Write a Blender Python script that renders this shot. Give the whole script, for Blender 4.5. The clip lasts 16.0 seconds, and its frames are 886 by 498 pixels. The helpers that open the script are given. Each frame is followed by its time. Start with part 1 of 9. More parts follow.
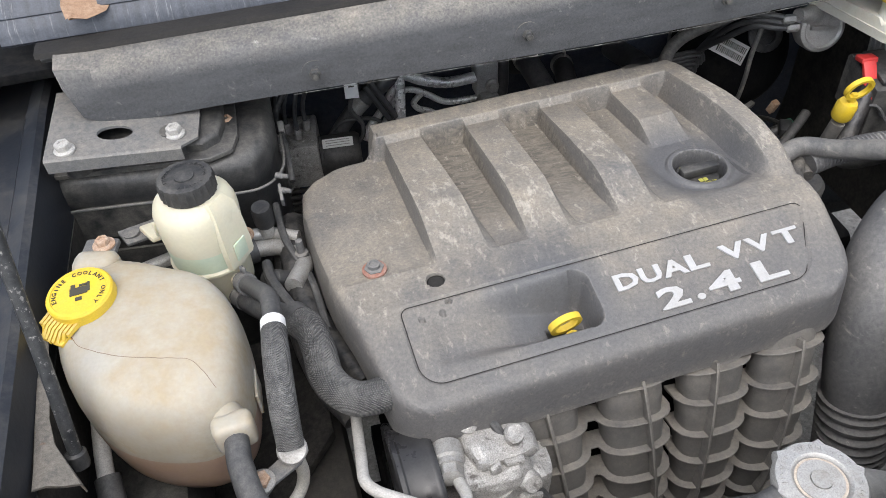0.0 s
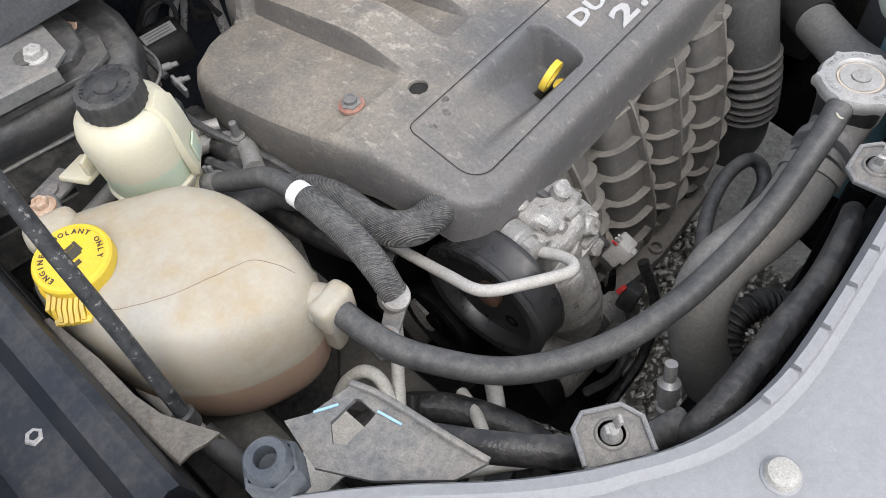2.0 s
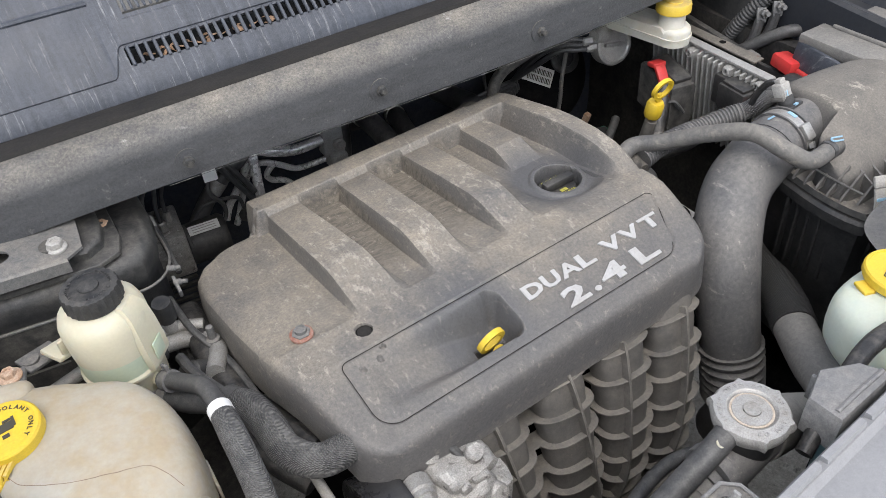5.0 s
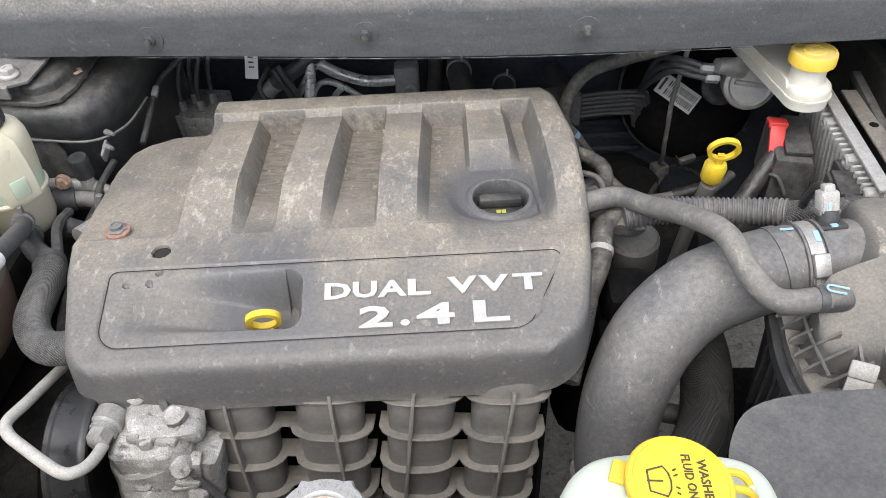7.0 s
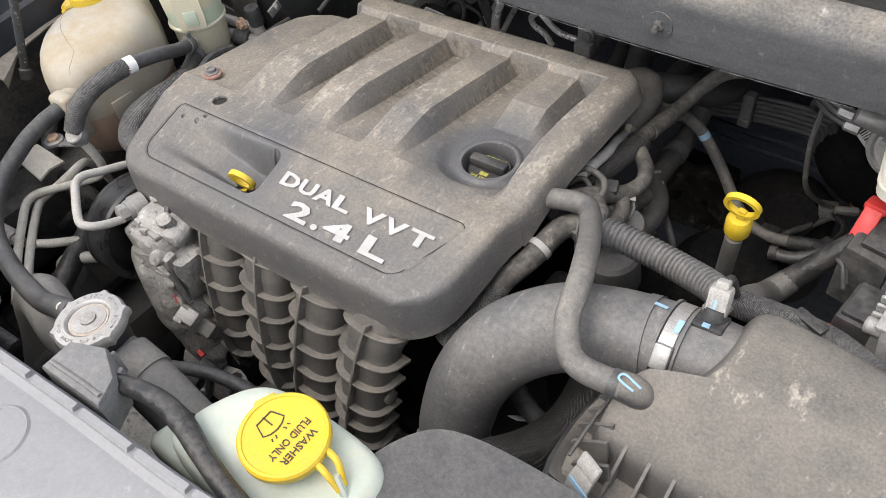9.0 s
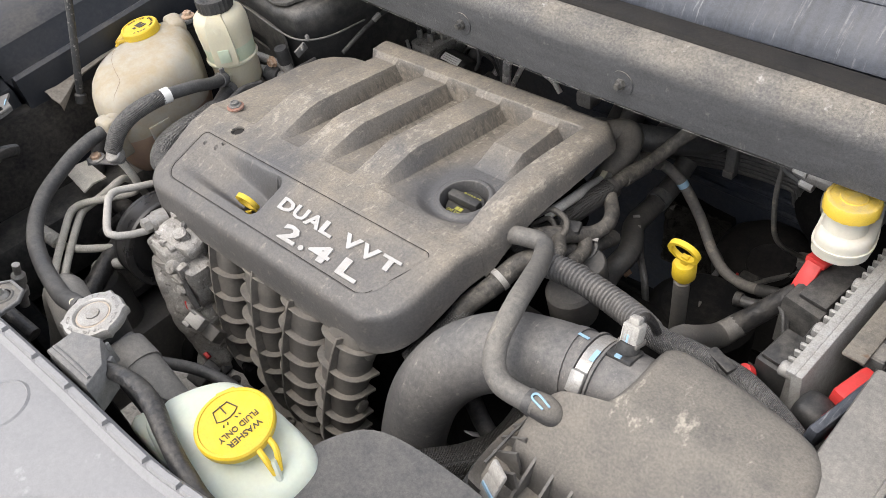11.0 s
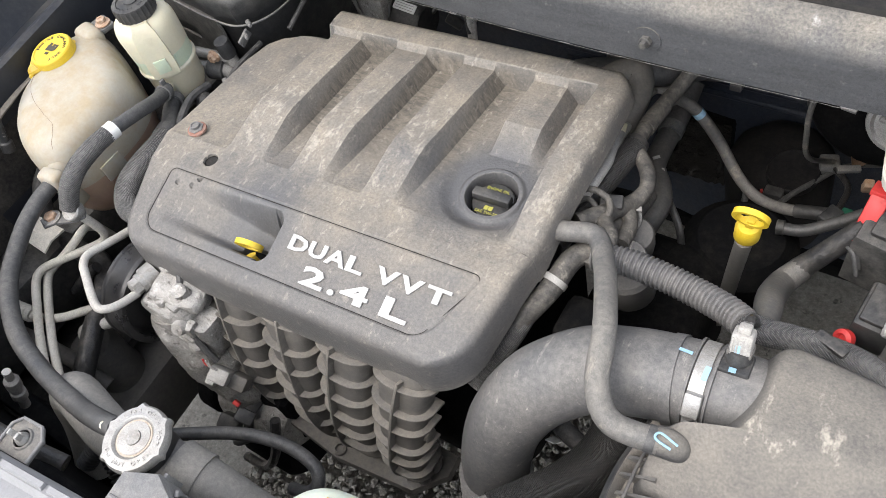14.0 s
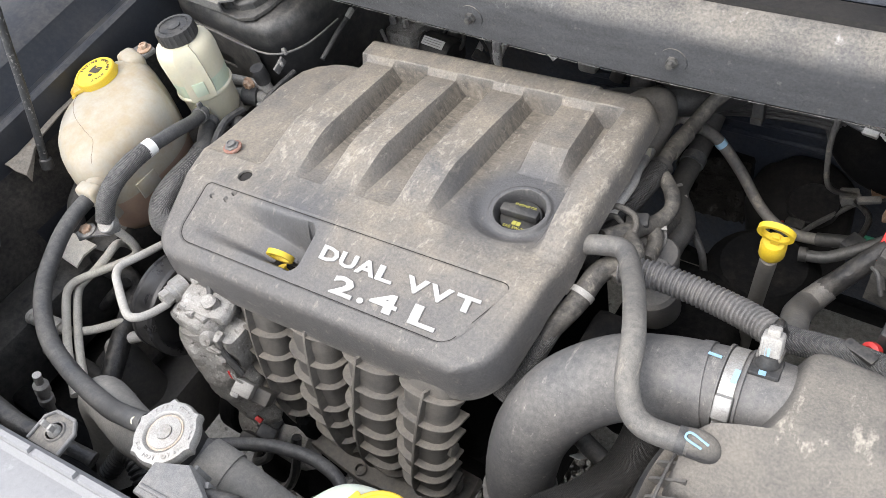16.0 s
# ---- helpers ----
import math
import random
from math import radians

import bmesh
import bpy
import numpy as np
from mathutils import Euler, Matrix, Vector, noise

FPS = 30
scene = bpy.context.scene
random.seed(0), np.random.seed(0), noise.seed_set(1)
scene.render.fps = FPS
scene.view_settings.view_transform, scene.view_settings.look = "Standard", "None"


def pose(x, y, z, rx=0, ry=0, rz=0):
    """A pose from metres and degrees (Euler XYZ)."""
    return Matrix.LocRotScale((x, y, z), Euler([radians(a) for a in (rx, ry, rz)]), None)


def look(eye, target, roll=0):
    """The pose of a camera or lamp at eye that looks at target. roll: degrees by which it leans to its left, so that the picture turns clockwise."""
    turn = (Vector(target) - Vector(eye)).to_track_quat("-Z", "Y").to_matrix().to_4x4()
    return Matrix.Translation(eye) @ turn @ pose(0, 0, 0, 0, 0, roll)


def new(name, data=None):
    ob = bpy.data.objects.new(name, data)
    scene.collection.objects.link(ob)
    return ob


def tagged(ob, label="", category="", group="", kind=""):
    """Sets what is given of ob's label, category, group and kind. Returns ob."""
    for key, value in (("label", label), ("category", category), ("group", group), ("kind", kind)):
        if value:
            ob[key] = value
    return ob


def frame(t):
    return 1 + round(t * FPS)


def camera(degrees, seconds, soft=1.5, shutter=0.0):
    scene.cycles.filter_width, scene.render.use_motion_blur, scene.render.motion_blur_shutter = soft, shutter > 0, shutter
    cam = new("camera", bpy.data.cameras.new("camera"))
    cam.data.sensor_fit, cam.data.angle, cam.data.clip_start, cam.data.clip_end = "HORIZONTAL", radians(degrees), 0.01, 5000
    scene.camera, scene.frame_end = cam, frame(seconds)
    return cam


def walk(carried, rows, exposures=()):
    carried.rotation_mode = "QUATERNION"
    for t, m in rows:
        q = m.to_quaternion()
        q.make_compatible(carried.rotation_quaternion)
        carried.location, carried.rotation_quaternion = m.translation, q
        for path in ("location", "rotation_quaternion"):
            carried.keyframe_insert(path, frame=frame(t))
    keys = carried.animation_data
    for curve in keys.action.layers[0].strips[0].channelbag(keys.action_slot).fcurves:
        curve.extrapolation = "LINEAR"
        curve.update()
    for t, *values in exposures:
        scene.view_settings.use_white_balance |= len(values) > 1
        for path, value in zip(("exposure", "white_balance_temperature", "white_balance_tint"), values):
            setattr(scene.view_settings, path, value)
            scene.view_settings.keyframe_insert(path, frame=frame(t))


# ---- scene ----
cam = camera(59.2, 16.0, soft=0.45)
METRES, EYE, TILT, LEAN, TURN = 2.2, 1.466, -43.75, 3.25, -14.47
START = (-0.30, -0.50)
ROWS = [
    (0.0, 0.0, 0.0, 0.0, -0.0, 0.0, -0.0),
    (0.5, -0.0324, 0.0238, -0.0041, -4.5, -2.86, 5.22),
    (1.0, -0.0493, 0.0251, -0.0203, -11.07, -8.12, 11.46),
    (1.5, -0.0871, 0.0319, -0.0186, -18.16, -12.11, 18.17),
    (2.0, -0.121, 0.0324, -0.0075, -22.93, -13.66, 23.11),
    (2.5, -0.1359, 0.0276, 0.0027, -25.24, -13.38, 25.74),
    (3.0, -0.1355, 0.0214, 0.0054, -26.12, -11.47, 26.84),
    (3.5, -0.1259, 0.0145, 0.0151, -25.81, -8.03, 26.64),
    (4.0, -0.1197, -0.0052, 0.015, -23.86, -3.88, 24.46),
    (4.5, -0.1066, -0.0161, 0.0103, -19.78, 0.19, 20.15),
    (5.0, -0.046, -0.016, -0.0011, -13.11, 2.52, 13.08),
    (7.5, 0.2332, 0.0329, 0.0231, 19.72, -2.8, -17.79),
    (8.0, 0.2891, 0.0431, 0.0513, 31.62, -9.25, -23.63),
    (8.5, 0.34, 0.0821, 0.0936, 39.8, -17.11, -26.7),
    (9.0, 0.3618, 0.0909, 0.121, 46.24, -21.49, -29.83),
    (9.5, 0.4125, 0.1105, 0.1575, 54.06, -23.5, -32.53),
    (12.0, 0.4102, 0.0864, 0.1536, 50.16, -21.11, -28.7),
    (12.5, 0.3686, 0.093, 0.155, 47.62, -22.81, -26.38),
    (13.0, 0.3371, 0.0957, 0.1617, 45.3, -24.57, -24.37),
    (13.5, 0.3171, 0.0851, 0.1738, 43.37, -25.9, -22.91),
    (14.0, 0.3187, 0.0844, 0.1748, 42.14, -26.69, -22.17),
    (14.5, 0.3189, 0.0857, 0.1746, 41.55, -26.71, -21.92),
    (15.0, 0.3189, 0.0875, 0.1723, 41.61, -25.91, -22.07),
    (15.5, 0.3183, 0.0846, 0.1685, 42.28, -24.38, -22.47),
    (16.0, 0.3291, 0.0711, 0.1534, 43.42, -22.69, -23.02),
]
walk(cam, [(t, pose(*START, EYE, TILT, LEAN, TURN) @ pose(METRES * x, METRES * y, METRES * z, 90 + pitch, roll, yaw)) for t, x, y, z, yaw, pitch, roll in ROWS],
     [(0.0, 1.21, 6590, 11), (2.5, 1.12, 6610, 11), (5.2, 1.01, 6660, 11), (7.5, 1.39, 6760, 11), (9.0, 1.18, 6950, 12), (12.0, 1.25, 7060, 12), (14.0, 1.40, 6800, 11), (16.0, 1.46, 6750, 11)])
from mathutils.bvhtree import BVHTree

# ---- world, light ----
world = bpy.data.worlds.new("sky")
scene.world = world
world.use_nodes = True
wn = world.node_tree.nodes
wl = world.node_tree.links
sky = wn.new("ShaderNodeTexSky")
sky.sky_type = "NISHITA"
sky.sun_disc = False
sky.sun_elevation, sky.sun_rotation = radians(62), radians(200)
sky.air_density, sky.dust_density, sky.ozone_density = 1.0, 1.5, 1.0
grey = wn.new("ShaderNodeHueSaturation")
grey.inputs["Saturation"].default_value = 0.4
wl.new(sky.outputs["Color"], grey.inputs["Color"])
wl.new(grey.outputs["Color"], wn["Background"].inputs["Color"])
wn["Background"].inputs["Strength"].default_value = 0.17

sun_data = bpy.data.lights.new("sun", "SUN")
sun_data.energy, sun_data.angle, sun_data.color = 0.9, radians(55), (1.0, 0.985, 0.96)
sun = new("sun", sun_data)
sun.matrix_basis = look((-0.6, -1.6, 4.0), (0, 0.1, 0.9))


# ---- materials ----
def mat(name, base, second=None, amount=0.0, rough=0.6, metal=0.0, scale=14.0, fine=160.0, bump=0.15, up=0.0,
        third=None, spec=0.5, third_scale=30.0, third_amount=0.3, contrast=3.0, grain=0.3, sss=0.0, bump_scale=None, edge=None, scuff=None, zone=None, clean=None, crest=None, streak=None, crisp=9.0, mud=None):
    """Base colour with a patchy second colour (dust, stain) at two scales, grain and relief. up: how much the second keeps to faces that look up."""
    m = bpy.data.materials.new(name)
    m.use_nodes = True
    n, l = m.node_tree.nodes, m.node_tree.links
    b = n["Principled BSDF"]
    b.inputs["Metallic"].default_value = metal
    b.inputs["Specular IOR Level"].default_value = spec
    if sss:
        b.inputs["Subsurface Weight"].default_value = sss
        b.inputs["Subsurface Radius"].default_value = (0.02, 0.014, 0.008)
        b.inputs["Subsurface Scale"].default_value = 0.6
    co = n.new("ShaderNodeTexCoord")

    def noise_at(s, detail=5.0, r=0.55, shift=0.0):
        mp = n.new("ShaderNodeMapping")
        mp.inputs["Location"].default_value = (shift, shift * 0.7, shift * 0.3)
        l.new(co.outputs["Object"], mp.inputs["Vector"])
        t = n.new("ShaderNodeTexNoise")
        t.inputs["Scale"].default_value, t.inputs["Detail"].default_value, t.inputs["Roughness"].default_value = s, detail, r
        l.new(mp.outputs["Vector"], t.inputs["Vector"])
        return t.outputs["Fac"]

    def calc(op, a, c, clamp=False):
        k = n.new("ShaderNodeMath")
        k.operation, k.use_clamp = op, clamp
        for i, v in enumerate((a, c)):
            if isinstance(v, (int, float)):
                k.inputs[i].default_value = v
            else:
                l.new(v, k.inputs[i])
        return k.outputs[0]

    def blend(fac, a, c):
        k = n.new("ShaderNodeMix")
        k.data_type = "RGBA"
        if isinstance(fac, (int, float)):
            k.inputs["Factor"].default_value = fac
        else:
            l.new(fac, k.inputs["Factor"])
        for s, v in (("A", a), ("B", c)):
            sock = [q for q in k.inputs if q.name == s and q.type == "RGBA"][0]
            if isinstance(v, tuple):
                sock.default_value = (*v, 1)
            else:
                l.new(v, sock)
        return [q for q in k.outputs if q.type == "RGBA"][0]

    big, small = noise_at(scale), noise_at(fine, 3.0, 0.6, 3.1)
    tiny = noise_at(fine * 4.5, 2.0, 0.6, 9.3)
    colour = base
    g = calc("ADD", calc("MULTIPLY", calc("SUBTRACT", small, 0.5), grain * 2), 1.0)
    g = calc("ADD", g, calc("MULTIPLY", calc("SUBTRACT", tiny, 0.5), grain * 3.2))
    if streak:
        # run marks: strength, scale along each axis
        mp = n.new("ShaderNodeMapping")
        mp.inputs["Scale"].default_value = streak[1]
        l.new(co.outputs["Object"], mp.inputs["Vector"])
        ts = n.new("ShaderNodeTexNoise")
        ts.inputs["Scale"].default_value, ts.inputs["Detail"].default_value, ts.inputs["Roughness"].default_value = 1.0, 5.0, 0.65
        l.new(mp.outputs["Vector"], ts.inputs["Vector"])
        g = calc("ADD", g, calc("MULTIPLY", calc("SUBTRACT", ts.outputs["Fac"], 0.5), streak[0]))
    gm = n.new("ShaderNodeMix")
    gm.data_type, gm.blend_type = "RGBA", "MULTIPLY"
    gm.inputs["Factor"].default_value = 1.0
    mask = None
    if second:
        mid = noise_at(scale * 4.3, 4.0, 0.6, 5.5)
        v = calc("ADD", calc("ADD", calc("MULTIPLY", big, 0.45), calc("MULTIPLY", small, 0.25)), calc("MULTIPLY", mid, 0.3))
        v = calc("ADD", calc("MULTIPLY", calc("SUBTRACT", v, 0.5), contrast), amount, True)
        if up:
            geo = n.new("ShaderNodeNewGeometry")
            sep = n.new("ShaderNodeSeparateXYZ")
            l.new(geo.outputs["Normal"], sep.inputs[0])
            w = calc("MULTIPLY", calc("SUBTRACT", sep.outputs["Z"], 0.15), 1.3, True)
            v = calc("MULTIPLY", v, calc("ADD", calc("MULTIPLY", w, up), 1.0 - up))
        if zone:
            # where the second colour lies along y: from, to, least share
            sp = n.new("ShaderNodeSeparateXYZ")
            l.new(co.outputs["Object"], sp.inputs[0])
            wob = calc("MULTIPLY", calc("SUBTRACT", big, 0.5), 0.10)
            zz = calc("DIVIDE", calc("SUBTRACT", calc("ADD", sp.outputs["Y"], wob), zone[0]), zone[1] - zone[0], True)
            v = calc("MULTIPLY", v, calc("ADD", calc("MULTIPLY", zz, 1.0 - zone[2]), zone[2]))
        mask = v
        colour = blend(v, base, second)
        if clean:
            # wiped spots: x, y, radius
            for cx, cy, radius in clean:
                ds = n.new("ShaderNodeVectorMath")
                ds.operation = "DISTANCE"
                ds.inputs[1].default_value = (cx, cy, 0.905)
                l.new(co.outputs["Object"], ds.inputs[0])
                far = calc("MULTIPLY", calc("SUBTRACT", calc("ADD", ds.outputs["Value"], calc("MULTIPLY", calc("SUBTRACT", big, 0.5), 0.05)), radius * 0.6), 1.6 / radius, True)
                mask = v = calc("MULTIPLY", v, far)
            colour = blend(v, base, second)
    if third:
        w = calc("ADD", calc("MULTIPLY", calc("SUBTRACT", noise_at(third_scale, 7.0, 0.65, 7.7), 0.5), 9.0), third_amount - 0.5, True)
        colour = blend(w, colour, third)
    if mud:
        # caked dirt in the low troughs: depth it starts at, depth it is full at, least y, most x
        sm = n.new("ShaderNodeSeparateXYZ")
        l.new(co.outputs["Object"], sm.inputs[0])
        w = calc("DIVIDE", calc("SUBTRACT", mud[0], sm.outputs["Z"]), mud[0] - mud[1], True)
        w = calc("MULTIPLY", w, calc("MULTIPLY", calc("SUBTRACT", sm.outputs["Y"], mud[2]), 40.0, True))
        w = calc("MULTIPLY", w, calc("MULTIPLY", calc("SUBTRACT", mud[3], sm.outputs["X"]), 40.0, True))
        w = calc("MULTIPLY", w, calc("MULTIPLY", calc("ADD", sm.outputs["X"], 0.180), 40.0, True))
        mp = n.new("ShaderNodeMapping")
        mp.inputs["Scale"].default_value, mp.inputs["Rotation"].default_value = (1.0, 2.6, 1.0), (0, 0, 0.5)
        l.new(co.outputs["Object"], mp.inputs["Vector"])
        tm = n.new("ShaderNodeTexNoise")
        tm.inputs["Scale"].default_value, tm.inputs["Detail"].default_value, tm.inputs["Roughness"].default_value, tm.inputs["Distortion"].default_value = 48.0, 7.0, 0.68, 1.2
        l.new(mp.outputs["Vector"], tm.inputs["Vector"])
        cake = calc("MULTIPLY", calc("SUBTRACT", tm.outputs["Fac"], 0.36), 3.2, True)
        colour = blend(calc("MULTIPLY", w, 0.85), colour, blend(cake, mud[4], mud[5]))
    if scuff:
        # pale rubbed patches: colour, amount, size, stretch along x
        mp = n.new("ShaderNodeMapping")
        mp.inputs["Rotation"].default_value = (0, 0, scuff[4] if len(scuff) > 4 else 0.5)
        mp.inputs["Scale"].default_value = (1.0, scuff[3], scuff[5] if len(scuff) > 5 else 1.0)
        l.new(co.outputs["Object"], mp.inputs["Vector"])
        tx = n.new("ShaderNodeTexNoise")
        tx.inputs["Scale"].default_value, tx.inputs["Detail"].default_value, tx.inputs["Roughness"].default_value = scuff[2], 8.0, 0.72
        l.new(mp.outputs["Vector"], tx.inputs["Vector"])
        bar = 1.0 - scuff[1]
        if crest:
            # more of it on the high ridges
            sz = n.new("ShaderNodeSeparateXYZ")
            l.new(co.outputs["Object"], sz.inputs[0])
            high = calc("DIVIDE", calc("SUBTRACT", sz.outputs["Z"], crest[0]), crest[1] - crest[0], True)
            bar = calc("SUBTRACT", bar, calc("MULTIPLY", high, crest[2]))
        w = calc("MULTIPLY", calc("SUBTRACT", tx.outputs["Fac"], bar), crisp, True)
        if mask is not None:
            w = calc("MULTIPLY", w, calc("ADD", calc("MULTIPLY", mask, 0.8), 0.2, True))
        colour = blend(w, colour, scuff[0])
    if edge:
        # edges rubbed or dusted paler
        ge = n.new("ShaderNodeNewGeometry")
        w = calc("MULTIPLY", calc("SUBTRACT", ge.outputs["Pointiness"], 0.515), edge[1] * 12.0, True)
        w = calc("MULTIPLY", w, calc("MULTIPLY", calc("SUBTRACT", noise_at(55.0, 4.0, 0.65, 2.2), 0.30), 2.2, True))
        colour = blend(w, colour, edge[0])
    sock = [q for q in gm.inputs if q.name == "A" and q.type == "RGBA"][0]
    if isinstance(colour, tuple):
        sock.default_value = (*colour, 1)
    else:
        l.new(colour, sock)
    comb = n.new("ShaderNodeCombineColor")
    for i in range(3):
        l.new(g, comb.inputs[i])
    l.new(comb.outputs[0], [q for q in gm.inputs if q.name == "B" and q.type == "RGBA"][0])
    l.new([q for q in gm.outputs if q.type == "RGBA"][0], b.inputs["Base Color"])
    r = calc("ADD", calc("MULTIPLY", calc("SUBTRACT", big, 0.5), 0.25), rough, True)
    if mask is not None:
        r = calc("ADD", r, calc("MULTIPLY", mask, max(0.0, 0.9 - rough) * 0.8), True)
    l.new(r, b.inputs["Roughness"])
    if bump:
        bp = n.new("ShaderNodeBump")
        bp.inputs["Strength"].default_value, bp.inputs["Distance"].default_value = bump, 0.002
        l.new(noise_at(bump_scale, 4.0, 0.6, 1.3) if bump_scale else small, bp.inputs["Height"])
        l.new(bp.outputs["Normal"], b.inputs["Normal"])
    return m


M_cover = mat("dusty_grey_plastic", (0.098, 0.098, 0.100), (0.262, 0.230, 0.184), 0.62, 0.46, scale=9, fine=300, bump=0.3, up=0.55, grain=0.27, streak=(0.35, (60, 12, 30)), crisp=15.0, zone=(-0.05, 0.06, 0.34), contrast=3.4, clean=((0.122, 0.135, 0.080), (-0.095, -0.035, 0.062)), crest=(0.915, 0.925, 0.06),
              third=(0.115, 0.105, 0.092), third_scale=36, third_amount=-0.85, scuff=((0.35, 0.318, 0.266), 0.42, 110, 0.4, 0.15), edge=((0.42, 0.385, 0.325), 0.5), mud=(0.909, 0.899, 0.085, 0.085, (0.082, 0.075, 0.065), (0.235, 0.206, 0.165)))
M_mani = mat("weathered_grey_plastic", (0.092, 0.090, 0.087), (0.215, 0.192, 0.160), 0.46, 0.48, scale=16, fine=180, bump=0.15, up=0.7, grain=0.16, edge=((0.33, 0.305, 0.265), 0.5), scuff=((0.33, 0.265, 0.19), 0.37, 40, 0.6))
M_black = mat("black_plastic", (0.014, 0.015, 0.017), (0.12, 0.112, 0.098), 0.14, 0.5, scale=18, fine=150, bump=0.15, up=0.7, edge=((0.15, 0.145, 0.135), 0.4))
M_rubber = mat("black_rubber", (0.05, 0.051, 0.053), (0.14, 0.134, 0.125), 0.3, 0.42, scale=30, fine=140, bump=0.12, up=0.6, scuff=((0.22, 0.21, 0.19), 0.36, 40, 0.5))
M_duct = mat("grey_rubber_duct", (0.086, 0.087, 0.090), (0.215, 0.203, 0.186), 0.45, 0.42, scale=12, fine=200, bump=0.1, up=0.5, grain=0.26, scuff=((0.40, 0.375, 0.33), 0.40, 130, 0.16, 0.8), crisp=14.0)
# Grime, taken down to near-black so the colour holds the shade of gaps.
M_dark = mat("grime_and_gap_shade", (0.006, 0.0063, 0.007), (0.024, 0.022, 0.019), 0.12, 0.8, scale=20, fine=110, bump=0.3, up=0.5, spec=0.06)
M_body = mat("dark_blue_body_paint", (0.017, 0.020, 0.026), (0.085, 0.080, 0.072), 0.20, 0.42, scale=9, fine=160, bump=0.1, up=0.8, grain=0.15, spec=0.35, third=(0.14, 0.135, 0.125), third_scale=140, third_amount=-1.25)
M_tower = mat("painted_black_steel", (0.016, 0.018, 0.021), (0.155, 0.143, 0.126), 0.26, 0.36, scale=10, fine=140, bump=0.2, up=0.8, edge=((0.20, 0.19, 0.17), 0.5), scuff=((0.24, 0.23, 0.21), 0.36, 30, 0.4))
M_beam = mat("dusty_cowl_beam_paint", (0.060, 0.062, 0.066), (0.235, 0.212, 0.177), 0.50, 0.5, scale=11, fine=330, bump=0.4, up=1.0, grain=0.48, streak=(1.1, (16, 30, 70)), crisp=16.0, third=(0.115, 0.112, 0.108), third_scale=110, third_amount=-0.75, scuff=((0.36, 0.35, 0.33), 0.385, 60, 0.5))
M_cowl = mat("streaked_cowl_plastic", (0.044, 0.051, 0.066), (0.078, 0.084, 0.098), 0.3, 0.42, scale=12, fine=190, bump=0.1, streak=(1.2, (150, 9, 9)), scuff=((0.34, 0.345, 0.35), 0.43, 190, 0.07, 0.0, 0.07), crisp=9.0)
M_support = mat("pale_grey_radiator_panel", (0.240, 0.243, 0.250), (0.29, 0.29, 0.295), 0.35, 0.42, scale=5, fine=200, bump=0.04, grain=0.1, third=(0.40, 0.40, 0.41), third_scale=26, third_amount=-0.95)
M_pulley = mat("gloss_black_steel", (0.020, 0.020, 0.022), (0.045, 0.044, 0.042), 0.3, 0.22, scale=20, fine=120, bump=0.03)
M_rivet = mat("dusty_grey_rivet", (0.33, 0.325, 0.30), (0.42, 0.40, 0.36), 0.4, 0.5, scale=60, fine=200, bump=0.1)
M_bracket = mat("dusty_steel_bracket", (0.10, 0.105, 0.11), (0.24, 0.22, 0.19), 0.45, 0.5, scale=16, fine=180, bump=0.25, up=0.6)
M_tank = mat("yellowed_tank_plastic", (0.405, 0.382, 0.326), (0.365, 0.306, 0.214), 0.42, 0.32, scale=9, fine=60, bump=0.05, third=(0.30, 0.215, 0.150), third_scale=16, third_amount=-0.75, grain=0.06, sss=0.25, contrast=5.0, scuff=((0.345, 0.275, 0.215), 0.40, 22, 0.6))
M_fluid = mat("coolant_through_plastic", (0.330, 0.225, 0.185), (0.40, 0.285, 0.185), 0.4, 0.35, scale=9, fine=60, bump=0.05, grain=0.06, sss=0.2)
M_psres = mat("yellowish_reservoir_plastic", (0.545, 0.515, 0.395), (0.49, 0.455, 0.34), 0.4, 0.35, scale=10, fine=60, bump=0.03, grain=0.05, sss=0.25)
M_psfluid = mat("greenish_fluid_plastic", (0.43, 0.51, 0.40), (0.49, 0.53, 0.39), 0.4, 0.3, scale=10, fine=60, bump=0.03, grain=0.05, sss=0.25)
M_washer = mat("milky_green_plastic", (0.50, 0.565, 0.50), (0.545, 0.575, 0.485), 0.4, 0.35, scale=9, fine=60, bump=0.03, grain=0.05, sss=0.25, third=(0.45, 0.45, 0.36), third_scale=16, third_amount=-0.8)
M_teal = mat("blue_fluid_plastic", (0.10, 0.22, 0.27), (0.16, 0.28, 0.31), 0.4, 0.35, scale=10, fine=60, bump=0.03, grain=0.05, sss=0.2)
M_white = mat("white_reservoir_plastic", (0.62, 0.60, 0.53), (0.5, 0.465, 0.38), 0.3, 0.4, scale=12, fine=80, bump=0.03, grain=0.05, sss=0.2)
M_yellow = mat("yellow_cap_plastic", (0.70, 0.485, 0.025), (0.58, 0.42, 0.07), 0.3, 0.4, scale=22, fine=120, bump=0.05, grain=0.1)
M_yellow_dirty = mat("dirty_yellow_plastic", (0.72, 0.50, 0.05), (0.40, 0.32, 0.16), 0.5, 0.45, scale=30, fine=140, bump=0.05, up=0.8, grain=0.1)
M_ink = mat("dark_print", (0.05, 0.045, 0.03), rough=0.6, bump=0.0, grain=0.05)
M_letters = mat("silver_letters", (0.46, 0.46, 0.455), (0.34, 0.325, 0.30), 0.3, 0.35, metal=0.15, scale=40, fine=200, bump=0.05, grain=0.12)
